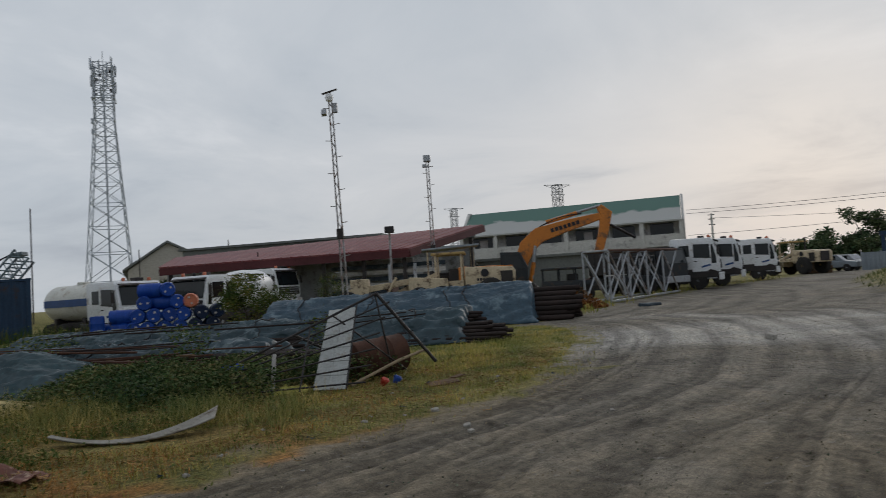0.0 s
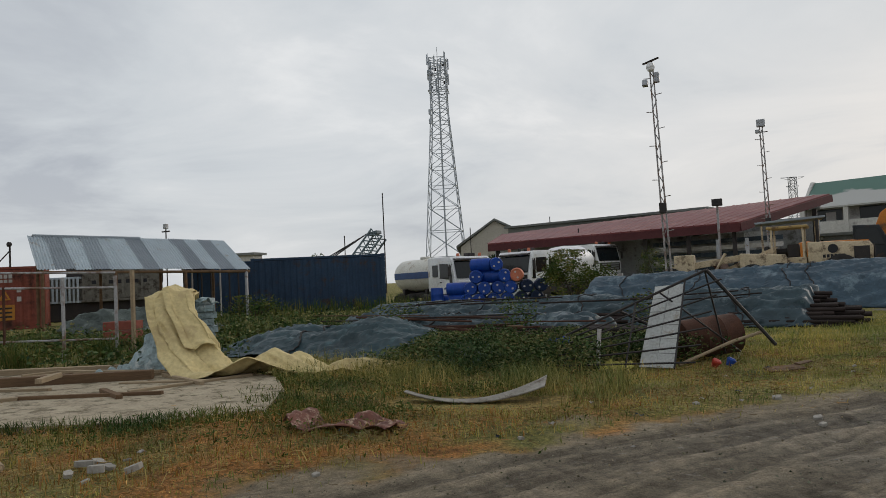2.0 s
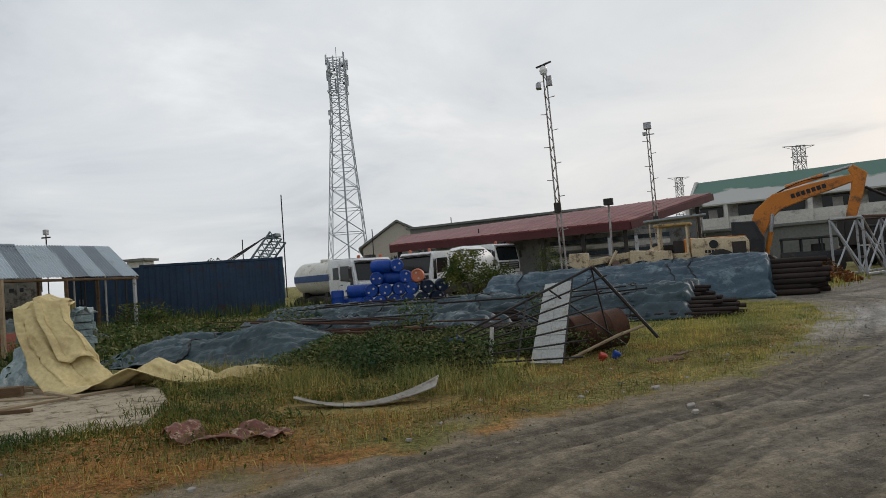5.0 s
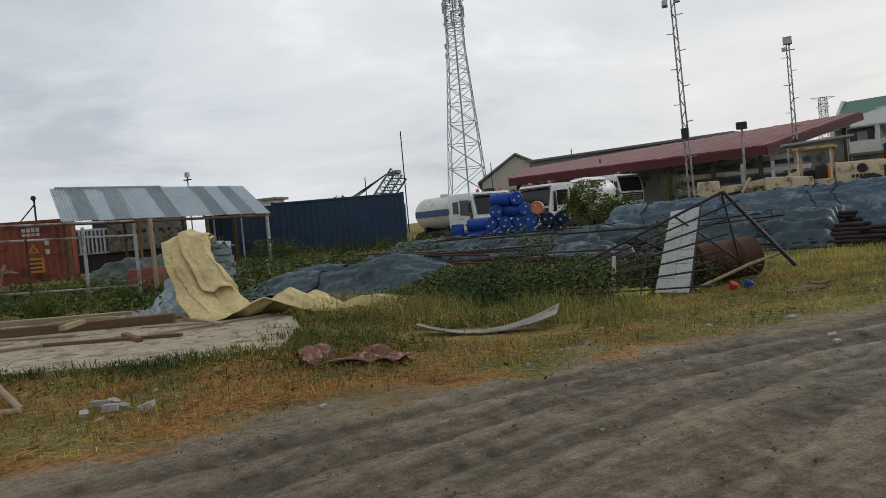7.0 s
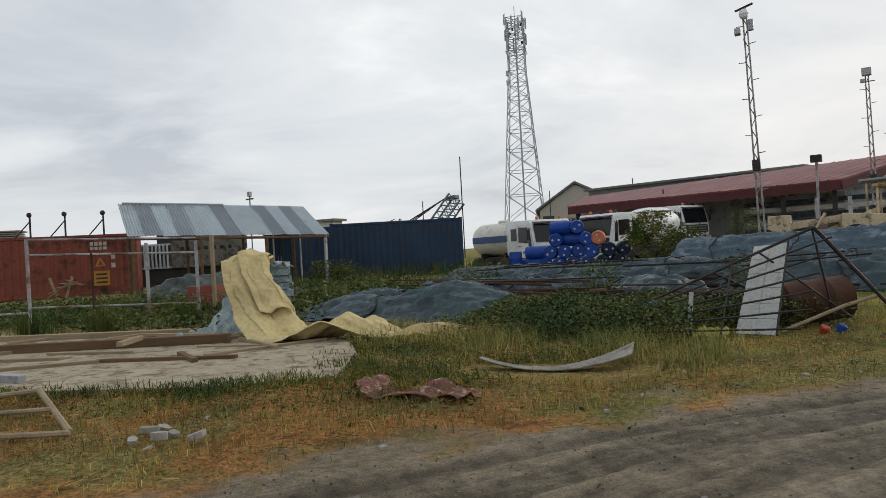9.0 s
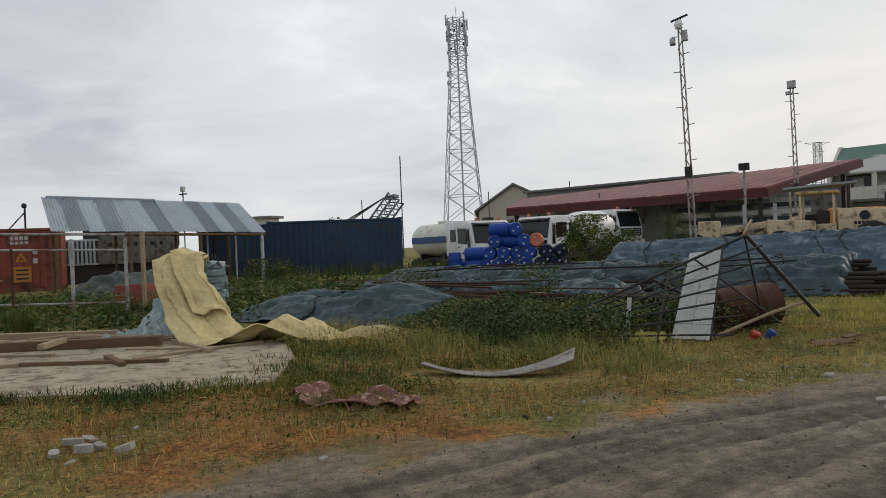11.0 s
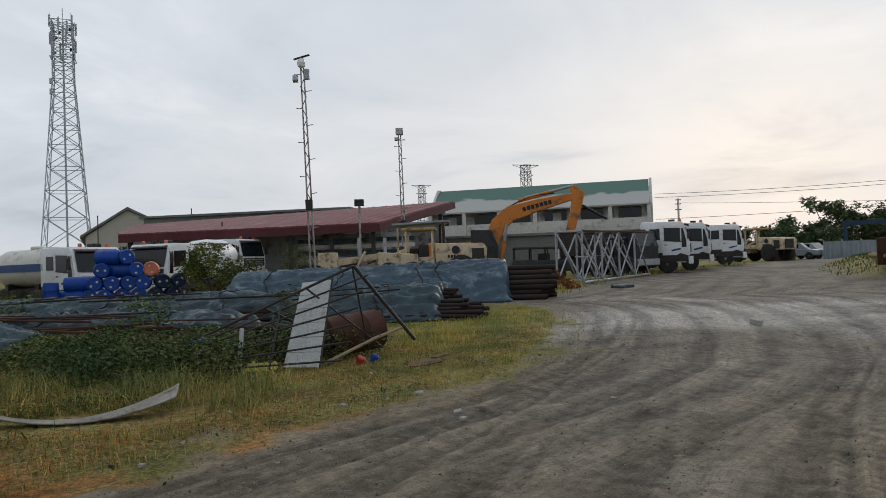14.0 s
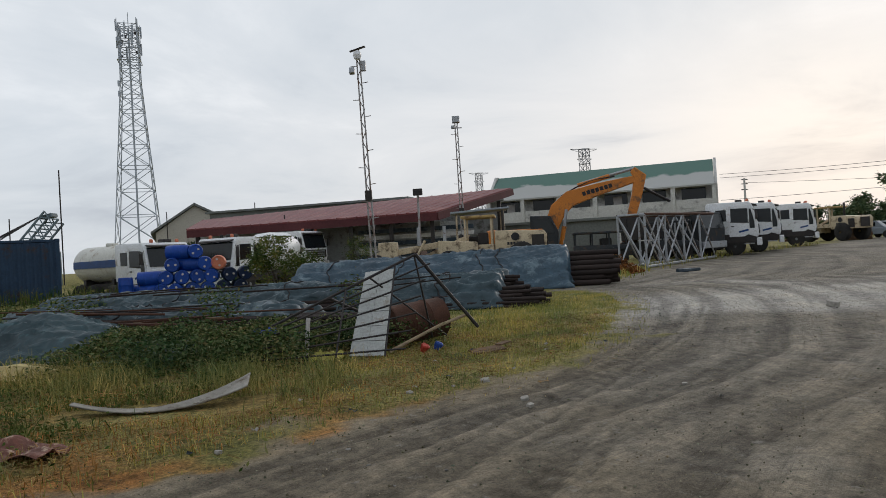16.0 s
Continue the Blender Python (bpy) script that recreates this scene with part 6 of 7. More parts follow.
def lattice_section():
    """A crane mast section lying on the ground."""
    p, q = Vector((7.0, 31.0, 0)), Vector((12.2, 38.2, 0))
    t = thing("lattice_mast_section", None, "grey steel lattice mast section standing on its side", "lattice section")
    d = (q - p)
    s = Vector((-d.y, d.x, 0)).normalized() * 1.2
    n = 4
    H = 2.3
    for a in (0, 1):
        for z in (0.1, H):
            c = s * a
            z0, z1 = gz(p.x, p.y), gz(q.x, q.y)
            part("chord", T(p + c + Vector((0, 0, z0 + z)), q + c + Vector((0, 0, z1 + z)), 0.06, 6), STEEL if z < 1 else RUST, t)
    for i in range(n):
        a, b = p.lerp(q, i / n), p.lerp(q, (i + 1) / n)
        za, zb = gz(a.x, a.y), gz(b.x, b.y)
        for c in (Vector(), s):
            part("brace", T(a + c + Vector((0, 0, za + 0.1)), b + c + Vector((0, 0, zb + H)), 0.036, 6), STEEL, t)
            part("brace", T(b + c + Vector((0, 0, zb + 0.1)), a + c + Vector((0, 0, za + H)), 0.036, 6), MASTS, t)
            part("upright", T(a + c + Vector((0, 0, za + 0.1)), a + c + Vector((0, 0, za + H)), 0.05, 6), STEEL, t)
        part("cross_bar", T(a + Vector((0, 0, za + H)), a + s + Vector((0, 0, za + H)), 0.045, 6), STEEL, t)
        part("cross_bar", T(a + Vector((0, 0, za + 0.1)), a + s + Vector((0, 0, za + H)), 0.045, 6), STEEL, t)
    return t


lattice_section()

# right side of the road: dozer on the bank, walled yard and parked cars beyond
MUDYELLOW = mat("mud_stained_yellow_paint", (0.27, 0.18, 0.08), (0.16, 0.11, 0.06), 0.7, 0, 1.5, 18, 0.1, stain=(0.07, 0.05, 0.035), stain_amount=0.6)


def dozer():
    t = thing("bulldozer", on(18.5, 26.0, 58), "old yellow bulldozer with an open cab on the bank", "bulldozer")
    for y in (-0.95, 0.95):
        tr = part("track", prism(bmesh.new(), [(-1.7, 0.5), (-1.4, 0.05), (1.4, 0.05), (1.75, 0.5), (1.4, 1.0), (-1.4, 1.0)], y - 0.28, y + 0.28, I4, 0.05), DARKSTEEL, t)
        for k in range(9):
            part("track_shoe", B(0.24, 0.6, 0.06, -1.3 + 0.33 * k, y, 1.03), DARKSTEEL, tr)
    part("engine_cover", B(2.0, 1.1, 0.9, 0.9, 0, 1.45, 0.08), MUDYELLOW, t)
    part("platform", B(1.7, 1.7, 0.3, -0.8, 0, 1.25, 0.04), MUDYELLOW, t)
    for x in (-1.4, -0.1):
        for y in (-0.7, 0.7):
            part("cab_post", B(0.1, 0.1, 1.1, x, y, 1.95), MUDYELLOW, t)
    part("cab_roof", B(1.7, 1.7, 0.12, -0.75, 0, 2.55, 0.04), MUDYELLOW, t)
    part("seat", B(0.5, 0.5, 0.7, -0.9, 0, 1.75, 0.05), DARKSTEEL, t)
    part("blade", B(0.25, 3.2, 1.1, 2.5, 0, 0.65, 0.06), RUST, t)
    part("exhaust", T((1.2, 0.1, 1.9), (1.2, 0.1, 2.6), 0.06, 8), RUST, t)
    for y in (-1.3, 1.3):
        part("push_arm", T((-0.3, y, 0.5), (2.4, y, 0.45), 0.1, 6), MUDYELLOW, t)


dozer()
yardwall = thing("corrugated_yard_fence", frame_of((36.0, 63.0), (48.0, 56.0), 0.45), "long grey corrugated yard fence", "fence")
for k in range(10):
    bm = corrugated(1.42, 1.55, 0.05, 0.36)
    bmesh.ops.translate(bm, verts=bm.verts, vec=(1.45 * k, 0, 0))
    part("panel", bm, SHEETDARK, yardwall)
    part("post", B(0.1, 0.12, 1.7, 1.45 * k, 0.12, 0.85), STEEL, yardwall)
frameblue = thing("blue_steel_gantry", frame_of((38.0, 63.0), (42.0, 60.4), 0.45), "dark blue steel truck body frame beyond the fence", "gantry")
for x in (0, 3.4):
    part("post", B(0.25, 0.25, 3.1, x, 0, 1.55), CONTBLUE, frameblue)
    part("post", B(0.25, 0.25, 3.1, x, 2, 1.55), CONTBLUE, frameblue)
part("beam", B(3.9, 0.3, 0.35, 1.7, 0, 3.15), CONTBLUE, frameblue)
part("beam", B(3.9, 0.3, 0.35, 1.7, 2, 3.15), CONTBLUE, frameblue)


def small_car(x, y, rz, paint, label):
    t = thing("parked_car", on(x, y, rz), label, "car", "cars by the far fence")
    part("body", prism(bmesh.new(), [(-2.1, 0.35), (2.1, 0.35), (2.15, 0.8), (1.2, 0.95), (-2.1, 0.95)], -0.85, 0.85, I4, 0.08), paint, t)
    c = part("cabin", prism(bmesh.new(), [(-1.7, 0.93), (1.2, 0.93), (0.6, 1.5), (-1.5, 1.52)], -0.75, 0.75, I4, 0.06), paint, t)
    part("window", B(1.7, 1.54, 0.34, -0.35, 0, 1.22, 0.02), GLASS, c)
    for xx in (-1.3, 1.35):
        for yy in (-0.78, 0.78):
            wheel(t, xx, yy, 0.33, 0.2)


small_car(36.9, 67.0, -60, STEEL, "small silver car parked by the fence")
small_car(34.2, 64.6, -40, SHEETDARK, "grey car parked near the loader")
hut = thing("timber_crates", on(31.4, 61.6, -25), "brown timber stack by the road", "timber stack")
for k in range(6):
    part("plank", B(2.2, 1.2, 0.28, 0, 0, 0.15 + 0.33 * k, 0.02, rz=4 * math.sin(k * 2)), WOODDARK, hut)

# ---- trees ----
def tree(h, spread, seed):
    rnd = random.Random(seed)
    t = thing("tree", None, "broad dark green tree beyond the yard", "tree", "trees beyond the yard")
    bm = bmesh.new()
    tube(bm, (0, 0, 0), (0.1, 0, h * 0.45), 0.22, 8, 0.14)
    tips = []
    for k in range(11):
        a = k * 2.4 + rnd.random()
        z0 = h * rnd.uniform(0.1, 0.45)
        e = Vector((math.cos(a) * spread * rnd.uniform(0.35, 0.8), math.sin(a) * spread * rnd.uniform(0.35, 0.8), h * rnd.uniform(0.12, 0.92)))
        tube(bm, (0.05, 0, z0), e, 0.1, 5, 0.03)
        tips.append(e)
    part("trunk", bm, BARK, t)
    verts, faces = [], []
    for c in tips + [Vector((0, 0, h * 0.8))]:
        for _ in range(9):
            cl = c + Vector((rnd.gauss(0, spread * 0.22), rnd.gauss(0, spread * 0.22), rnd.gauss(0, h * 0.075)))
            for _ in range(34):
                o = cl + Vector((rnd.gauss(0, 0.34), rnd.gauss(0, 0.34), rnd.gauss(0, 0.26)))
                a, b = Vector((rnd.uniform(-1, 1), rnd.uniform(-1, 1), rnd.uniform(-0.6, 0.6))).normalized(), Vector((rnd.uniform(-1, 1), rnd.uniform(-1, 1), rnd.uniform(-1, 1))).normalized()
                s = rnd.uniform(0.16, 0.34)
                k = len(verts)
                verts += [o - a * s, o + b * s * 0.5, o + a * s, o - b * s * 0.5]
                faces.append((k, k + 1, k + 2, k + 3))
    me = bpy.data.meshes.new("crown")
    me.from_pydata([tuple(v) for v in verts], [], faces)
    me.materials.append(LEAVES)
    crown = new("crown", me)
    crown.parent = t
    return t


kinds = [tree(8.2, 3.4, 3), tree(6.4, 3.2, 8), tree(5.2, 2.8, 12)]
kinds[0].matrix_basis = pose(55.8, 95.5, 0.4)
kinds[1].matrix_basis = pose(62.5, 94.0, 0.4)
kinds[2].matrix_basis = pose(50.8, 98.0, 0.4)
rnd = random.Random(5)
for k in range(54):
    f = k / 53
    x, y = 38 + 58 * f + rnd.uniform(-2, 2), 110 - 38 * f + rnd.uniform(-4, 8)
    s = rnd.uniform(0.58, 0.84) * (0.80 + 0.2 * smooth01((f - 0.1) / 0.3))
    copy_thing(kinds[k % 3], pose(x, y, 0.3, 0, 0, rnd.uniform(0, 360)) @ Matrix.Scale(float(s), 4))
for x, y, s in ((-41, 56, 0.7), (-24.5, 60, 0.55), (-20.5, 68, 0.6)):
    copy_thing(kinds[2], pose(x, y, 0.3, 0, 0, x) @ Matrix.Scale(s, 4))

# ---- near things on the verge ----
frame3 = thing("rebar_frame", None, "dark welded bar frame leaning over the verge", "steel frame")
A, F, Bl, Cr, Lt = Vector((-0.88, 10.35, 1.28)), Vector((-0.10, 10.85, 0.22)), Vector((-2.75, 9.35, 0.10)), Vector((-1.0, 9.5, 0.06)), Vector((-2.85, 10.2, 0.42))
part("top_bar", T(Lt, A, 0.018, 6), DARKSTEEL, frame3)
part("strut", T(A, F, 0.026, 6), DARKSTEEL, frame3, "thick dark steel strut")
for k in range(6):
    f = k / 6
    part("bar", T(Bl.lerp(Lt, f), Cr.lerp(A, f + 0.06) + Vector((0.25 * f, 0, 0)), 0.013, 5), DARKSTEEL, frame3)
for f in (0.52, 0.86):
    part("bar", T(Bl.lerp(Cr, f), Lt.lerp(A, f), 0.013, 5), DARKSTEEL, frame3)
part("strut", T(A - Vector((0.02, 0, 0)), Vector((-0.75, 10.9, 0.1)), 0.013, 6), DARKSTEEL, frame3)
part("strut", T(Lt.lerp(A, 0.4), Vector((-1.55, 10.6, 0.45)), 0.02, 6), DARKSTEEL, frame3)
part("strut", T(Lt.lerp(A, 0.68), Vector((-0.55, 10.9, 0.12)), 0.013, 6), DARKSTEEL, frame3)
board = thing("leaning_board", None, "pale grey fibre board leaning on the bar frame", "board")
bl, br, tr, tl = (Vector(v) for v in ((-1.76, 9.9, 0.02), (-1.30, 9.78, 0.02), (-1.19, 10.55, 1.10), (-1.60, 10.6, 1.07)))
nor = (br - bl).cross(tl - bl).normalized() * 0.012
for i in range(2):
    for j in range(6):
        def at(u, v):
            return bl.lerp(br, u).lerp(tl.lerp(tr, u), v)
        u0, u1, v0, v1 = i / 2 + 0.006, (i + 1) / 2 - 0.006, j / 6 + 0.003, (j + 1) / 6 - 0.003
        bm = bmesh.new()
        c = [bm.verts.new(at(u, v) + nor * e) for e in (1, -1) for u, v in ((u0, v0), (u1, v0), (u1, v1), (u0, v1))]
        for q in ((0, 1, 2, 3), (7, 6, 5, 4), (0, 4, 5, 1), (1, 5, 6, 2), (2, 6, 7, 3), (3, 7, 4, 0)):
            bm.faces.new([c[k] for k in q])
        part("panel", bm, PANELPALE, board)
part("back_batten", T(bl.lerp(br, 0.5) - nor * 3, tl.lerp(tr, 0.5) - nor * 3, 0.02, 5), WOODDARK, board)

rusty = thing("rusty_drum", pose(-1.36, 10.85, 0.28, 0, 86, 38), "rusty brown steel drum lying in the grass", "drum")
part("barrel", lathe(bmesh.new(), [(0.2, 0.02), (0.27, 0.02), (0.285, 0), (0.29, 0.02), (0.285, 0.04), (0.285, 0.29), (0.296, 0.31), (0.285, 0.33), (0.285, 0.58), (0.296, 0.60), (0.285, 0.62), (0.285, 0.86), (0.29, 0.88), (0.27, 0.87), (0.2, 0.87)], 26), RUST, rusty, smooth=35)


def curled_sheet():
    # a narrow sheet lying bowed, its right end turned up
    t = thing("curled_metal_sheet", None, "curled pale corrugated sheet lying on dry grass", "metal sheet")
    n, w = 40, 12
    X, Y, Z = np.zeros((w, n)), np.zeros((w, n)), np.zeros((w, n))
    a, b = Vector((-3.72, 6.95, 0)), Vector((-2.24, 7.3, 0))
    d = (b - a).normalized()
    s = Vector((-d.y, d.x, 0))
    for j in range(n):
        f = j / (n - 1)
        sag = 0.12 * (2 * f - 0.95) ** 2 + 0.01 * max(0, f - 0.6) / 0.4
        for i in range(w):
            v = i / (w - 1)
            p = a.lerp(b, f) + s * ((0.20 + 0.2 * f * f) * v) - s * 0.10 * math.sin(math.pi * f)
            X[i, j], Y[i, j], Z[i, j] = p.x, p.y, 0.02 + sag + (0.06 * f * f - 0.03 * (1 - f)) * v + 0.014 * math.sin(v * 5 * 2 * math.pi)
    ob = new("sheet", grid_mesh("sheet", X, Y, Z, OLDSHEET))
    ob.parent = t
    m = ob.modifiers.new("thickness", "SOLIDIFY")
    m.thickness = 0.012
    return t


curled_sheet()


def torn_hide(u, v):
    a = 2 * math.pi * u
    x, y = -4.15 + 1.1 * u, 5.40 + 0.42 * v - 0.08 * math.sin(a)
    z = 0.02 + 0.05 * abs(math.sin(7.2 * u + 1.1)) * (1 - v * 0.4) + 0.10 * math.exp(-((u - 0.08) / 0.1) ** 2) + 0.09 * math.exp(-((u - 0.6) / 0.16) ** 2) * v
    return (x, y, z)


cloth("torn_upholstery", 0.0, 1.0, torn_hide, 20, 50, HIDE, "torn brown leatherette sheet lying on dry grass", "scrap", seed=41.0, fold=0.055, thick=0.008)

slab = thing("concrete_slab", None, "old pale concrete slab broken along its grassy edge", "slab")
pts = [(-4.9, 6.1), (-5.7, 7.4), (-6.7, 8.4), (-8.2, 9.0), (-12.6, 8.8), (-20.0, 6.6), (-21.0, 2.5), (-12.0, 3.4), (-8.4, 4.1), (-6.9, 4.75), (-5.8, 5.3)]
bm = bmesh.new()
prism(bm, [(x + 0.12 * wob(x, y, 2.3), -y - 0.12 * wob(y, x, 2.7)) for x, y in pts], -0.12, 0.045, pose(0, 0, 0, 90, 0, 0))
part("slab_top", bm, CONCRETE, slab)


def plank(p, q, w, h, material, label, z=0.04):
    p, q = Vector((*p, 0)), Vector((*q, 0))
    d = q - p
    bm = B(d.length, w, h, 0, 0, 0, 0.008)
    c = (p + q) / 2
    return solo("plank", bm, material, pose(c.x, c.y, z + h / 2, 0, 0, math.degrees(math.atan2(d.y, d.x))), label, "plank", "timber on the slab")


plank((-8.6, 7.95), (-13.6, 5.1), 0.16, 0.14, WOODDARK, "heavy dark timber beam lying on the slab")
plank((-10.3, 8.75), (-16.0, 6.3), 0.16, 0.10, WOODPALE, "grey weathered plank lying on the slab")
plank((-9.0, 8.5), (-11.2, 8.3), 0.12, 0.06, WOODPALE, "short grey board by the tarpaulin")
plank((-8.8, 8.75), (-10.6, 8.85), 0.10, 0.05, WOODDARK, "short dark board by the tarpaulin", 0.045)
plank((-7.1, 6.75), (-8.9, 6.0), 0.07, 0.05, WOODDARK, "thin dark stick on the slab")
plank((-7.4, 6.35), (-8.2, 6.75), 0.08, 0.06, WOODDARK, "short stick lying across")
plank((-9.4, 7.0), (-9.0, 6.4), 0.09, 0.07, WOODPALE, "short round batten across the beam", 0.19)
plank((-10.6, 7.9), (-10.9, 7.5), 0.09, 0.07, WOODPALE, "short batten across the plank")
plank((-8.3, 4.75), (-11.5, 4.5), 0.1, 0.09, STEEL, "grey pipe lying on the slab")
ladder = thing("old_trestle", None, "grey weathered wooden trestle lying at the slab's edge", "trestle")
ladder.location = (-0.22, -0.06, 0)
part("pole", T((-5.12, 3.62, 0.05), (-6.7, 4.25, 0.16), 0.026, 7), WOODPALE, ladder)
part("pole", T((-5.09, 3.60, 0.05), (-6.0, 3.05, 0.05), 0.026, 7), WOODPALE, ladder)
part("pole", T((-6.65, 4.26, 0.15), (-7.6, 3.75, 0.08), 0.024, 7), WOODPALE, ladder)
part("pole", T((-5.9, 3.94, 0.10), (-6.8, 3.40, 0.07), 0.022, 7), WOODPALE, ladder)
rnd = random.Random(9)
for k in range(16):
    px, py = rnd.uniform(-13.5, -7.2), rnd.uniform(5.0, 8.5)
    if px > -6.3 - (7.2 - py) * 0.9 and py < 7.2:
        continue
    pa, ln = radians(rnd.choice((32, 25, 38, -20, 70)) + rnd.uniform(-12, 12)), rnd.uniform(0.4, 1.9)
    plank((px, py), (px + ln * math.cos(pa), py + ln * math.sin(pa)), rnd.uniform(0.05, 0.14), rnd.uniform(0.025, 0.06), rnd.choice((WOODDARK, WOODPALE, WOODPALE)), "short weathered scrap of timber on the slab")


def stone(x, y, s, material, label, seed, group="", z=0.0):
    rnd = random.Random(seed)
    bm = bmesh.new()
    bmesh.ops.create_icosphere(bm, subdivisions=2, radius=1)
    for v in bm.verts:
        n = 1 + 0.35 * noise.noise(v.co * 1.3 + Vector((seed, 0, seed)))
        v.co = Vector((max(-0.75, min(0.75, v.co.x * n)), max(-0.7, min(0.7, v.co.y * n)), max(-0.42, min(0.42, v.co.z * n * 0.7)))) * s
    return solo("stone", bm, material, pose(x, y, gz(x, y) + z + 0.28 * s, rnd.uniform(-12, 12), rnd.uniform(-12, 12), rnd.uniform(0, 360)), label, "stone", group)


def chunk(x, y, size, seed):
    """A flat broken piece of concrete."""
    rnd = random.Random(seed)
    n = 6
    ring = [(size * rnd.uniform(0.7, 1.2) * math.cos(i * 2 * math.pi / n + rnd.uniform(-0.3, 0.3)), 0.62 * size * rnd.uniform(0.7, 1.2) * math.sin(i * 2 * math.pi / n)) for i in range(n)]
    bm = prism(bmesh.new(), ring, 0, size * rnd.uniform(0.35, 0.6), pose(0, 0, 0, 90, 0, 0), 0.005)
    solo("stone", bm, RUBBLE, pose(x, y, gz(x, y) + 0.55 * size, rnd.uniform(-14, 14), rnd.uniform(-14, 14), rnd.uniform(0, 360)), "flat piece of pale broken concrete on dry grass", "stone", "rubble heap")


for k, (x, y, s) in enumerate([(-4.72, 3.78, 0.085), (-4.42, 3.66, 0.10), (-4.75, 3.95, 0.06), (-4.22, 3.82, 0.075), (-4.6, 4.08, 0.045), (-4.62, 3.58, 0.06), (-4.5, 3.84, 0.06), (-4.36, 3.52, 0.05)]):
    chunk(x, y, s, 60 + k)
for k, (x, y, s) in enumerate([(-0.05, 7.75, 0.06), (0.30, 6.62, 0.035), (0.27, 6.85, 0.045), (-0.75, 7.35, 0.04), (-1.9, 5.6, 0.03), (6.0, 13.4, 0.12), (-2.9, 4.2, 0.035), (1.7, 7.2, 0.03)]):
    stone(x, y, s, RUBBLE, "small pale stone lying on the ground", 20 + k, "loose stones")
rnd = random.Random(77)
for k in range(40):
    y = rnd.uniform(3.6, 20)
    x = edge_x(y) + abs(rnd.gauss(0, 3.2)) + 0.2
    stone(float(x), y, rnd.uniform(0.01, 0.022), SOILSTONE, "small grey stone in the dirt", 100 + k, "loose stones", -0.004)
litter = thing("flat_scrap_board", pose(0.0, 9.85, 0.03, 3, -4, 20), "flat weathered scrap of board on the verge", "scrap")
part("board", B(0.42, 0.28, 0.02, 0, 0, 0.0, 0.006), WOODDARK, litter)
part("torn_piece", B(0.22, 0.1, 0.015, 0.28, 0.14, 0.02, 0.004, rz=30), WOODDARK, litter)
for nm, m, x, y, lab in (("red_scrap", RED, -0.83, 10.05, "crumpled red plastic scrap by the drum"), ("blue_scrap", BLUEBIT, -0.66, 10.15, "small blue plastic tub by the drum")):
    bm = lathe(bmesh.new(), [(0.03, 0), (0.05, 0.01), (0.06, 0.09), (0.045, 0.11)], 10)
    for v in bm.verts:
        v.co += Vector((0.03 * wob(v.co.x * 9, v.co.z * 9, 3.0), 0.03 * wob(v.co.y * 9, v.co.z * 9, 4.0), 0))
    solo(nm, bm, m, pose(x, y, 0.02, 20 if nm[0] == "r" else 0, 25, 0), lab, "scrap")
YELLOWBIT = mat("faded_yellow_plastic", (0.50, 0.46, 0.10), (0.36, 0.33, 0.09), 0.6, 0, 5, 30, 0.2)
for nm, m, x, y, z, r, lab in (("yellow_rag", YELLOWBIT, -2.02, 9.72, 0.03, 0.16, "faded yellow plastic rag at the board's foot"), ("blue_sheet_scrap", BLUEBIT, -2.85, 9.95, 0.36, 0.11, "crumpled bright blue plastic sheet in the vines")):
    bm = bmesh.new()
    bmesh.ops.create_grid(bm, x_segments=14, y_segments=10, size=1)
    for v in bm.verts:
        v.co = Vector((v.co.x * r * 1.4, v.co.y * r * 0.7, 0.10 * abs(noise.noise((v.co.x * 2.3, v.co.y * 2.9, r * 40))) + 0.05 * abs(noise.noise((v.co.x * 6, v.co.y * 5, r * 9)))))
    bmesh.ops.solidify(bm, geom=bm.faces[:], thickness=0.004)
    solo(nm, bm, m, pose(x, y, z, 12, 0, 15), lab, "scrap")
pallet = thing("broken_pallet", pose(-27.6, 16.2, 0, 0, 0, 40), "broken grey pallet leaning by the red container", "pallet")
for k in range(5):
    part("board", B(1.3 - 0.15 * k, 0.12, 0.03, 0.1 * k, 0.13 * k, 0.55 + 0.06 * k, 0.006, ry=-35 + 14 * k, rz=18 * math.sin(k * 2.1)), WOODPALE, pallet)
for k in (-1, 1):
    part("bearer", B(0.09, 0.09, 1.1, 0.25 * k, 0.2, 0.5, 0.01, ry=18 * k), WOODPALE, pallet)
solo("bent_pipe", tube(tube(bmesh.new(), (-1.25, 9.95, 0.05), (-0.62, 10.5, 0.30), 0.022, 8), (-0.62, 10.5, 0.30), (-0.25, 10.85, 0.40), 0.022, 8), WOODPALE, None, "pale bent pipe lying against the frame", "pipe")
solo("marker_post", T((-2.28, 9.75, 0.0), (-2.24, 9.8, 0.55), 0.028, 8), SIGNWHITE, None, "short pale marker post in the weeds", "post")
solo("cloth_scrap", T((7.3, 27.6, 0.12), (8.2, 27.9, 0.14), 0.11, 7, 0.07), TARPGREY, None, "grey-blue rag lying on the dirt", "rag")
rub = thing("rubbish_heap", on(25.4, 37.6, 0), "pale rubbish sacks on the bank", "rubbish")
for k in range(5):
    bm = bmesh.new()
    bmesh.ops.create_icosphere(bm, subdivisions=2, radius=0.27)
    for v in bm.verts:
        v.co = Vector((v.co.x * 1.3, v.co.y, v.co.z * 0.6)) * (1 + 0.3 * noise.noise(v.co * 3 + Vector((k, 0, 0))))
    bmesh.ops.translate(bm, verts=bm.verts, vec=(0.7 * k - 1.4, 0.4 * math.sin(k * 2), 0.2))
    part("sack", bm, SIGNWHITE if k % 2 else WOODPALE, rub, smooth=60)

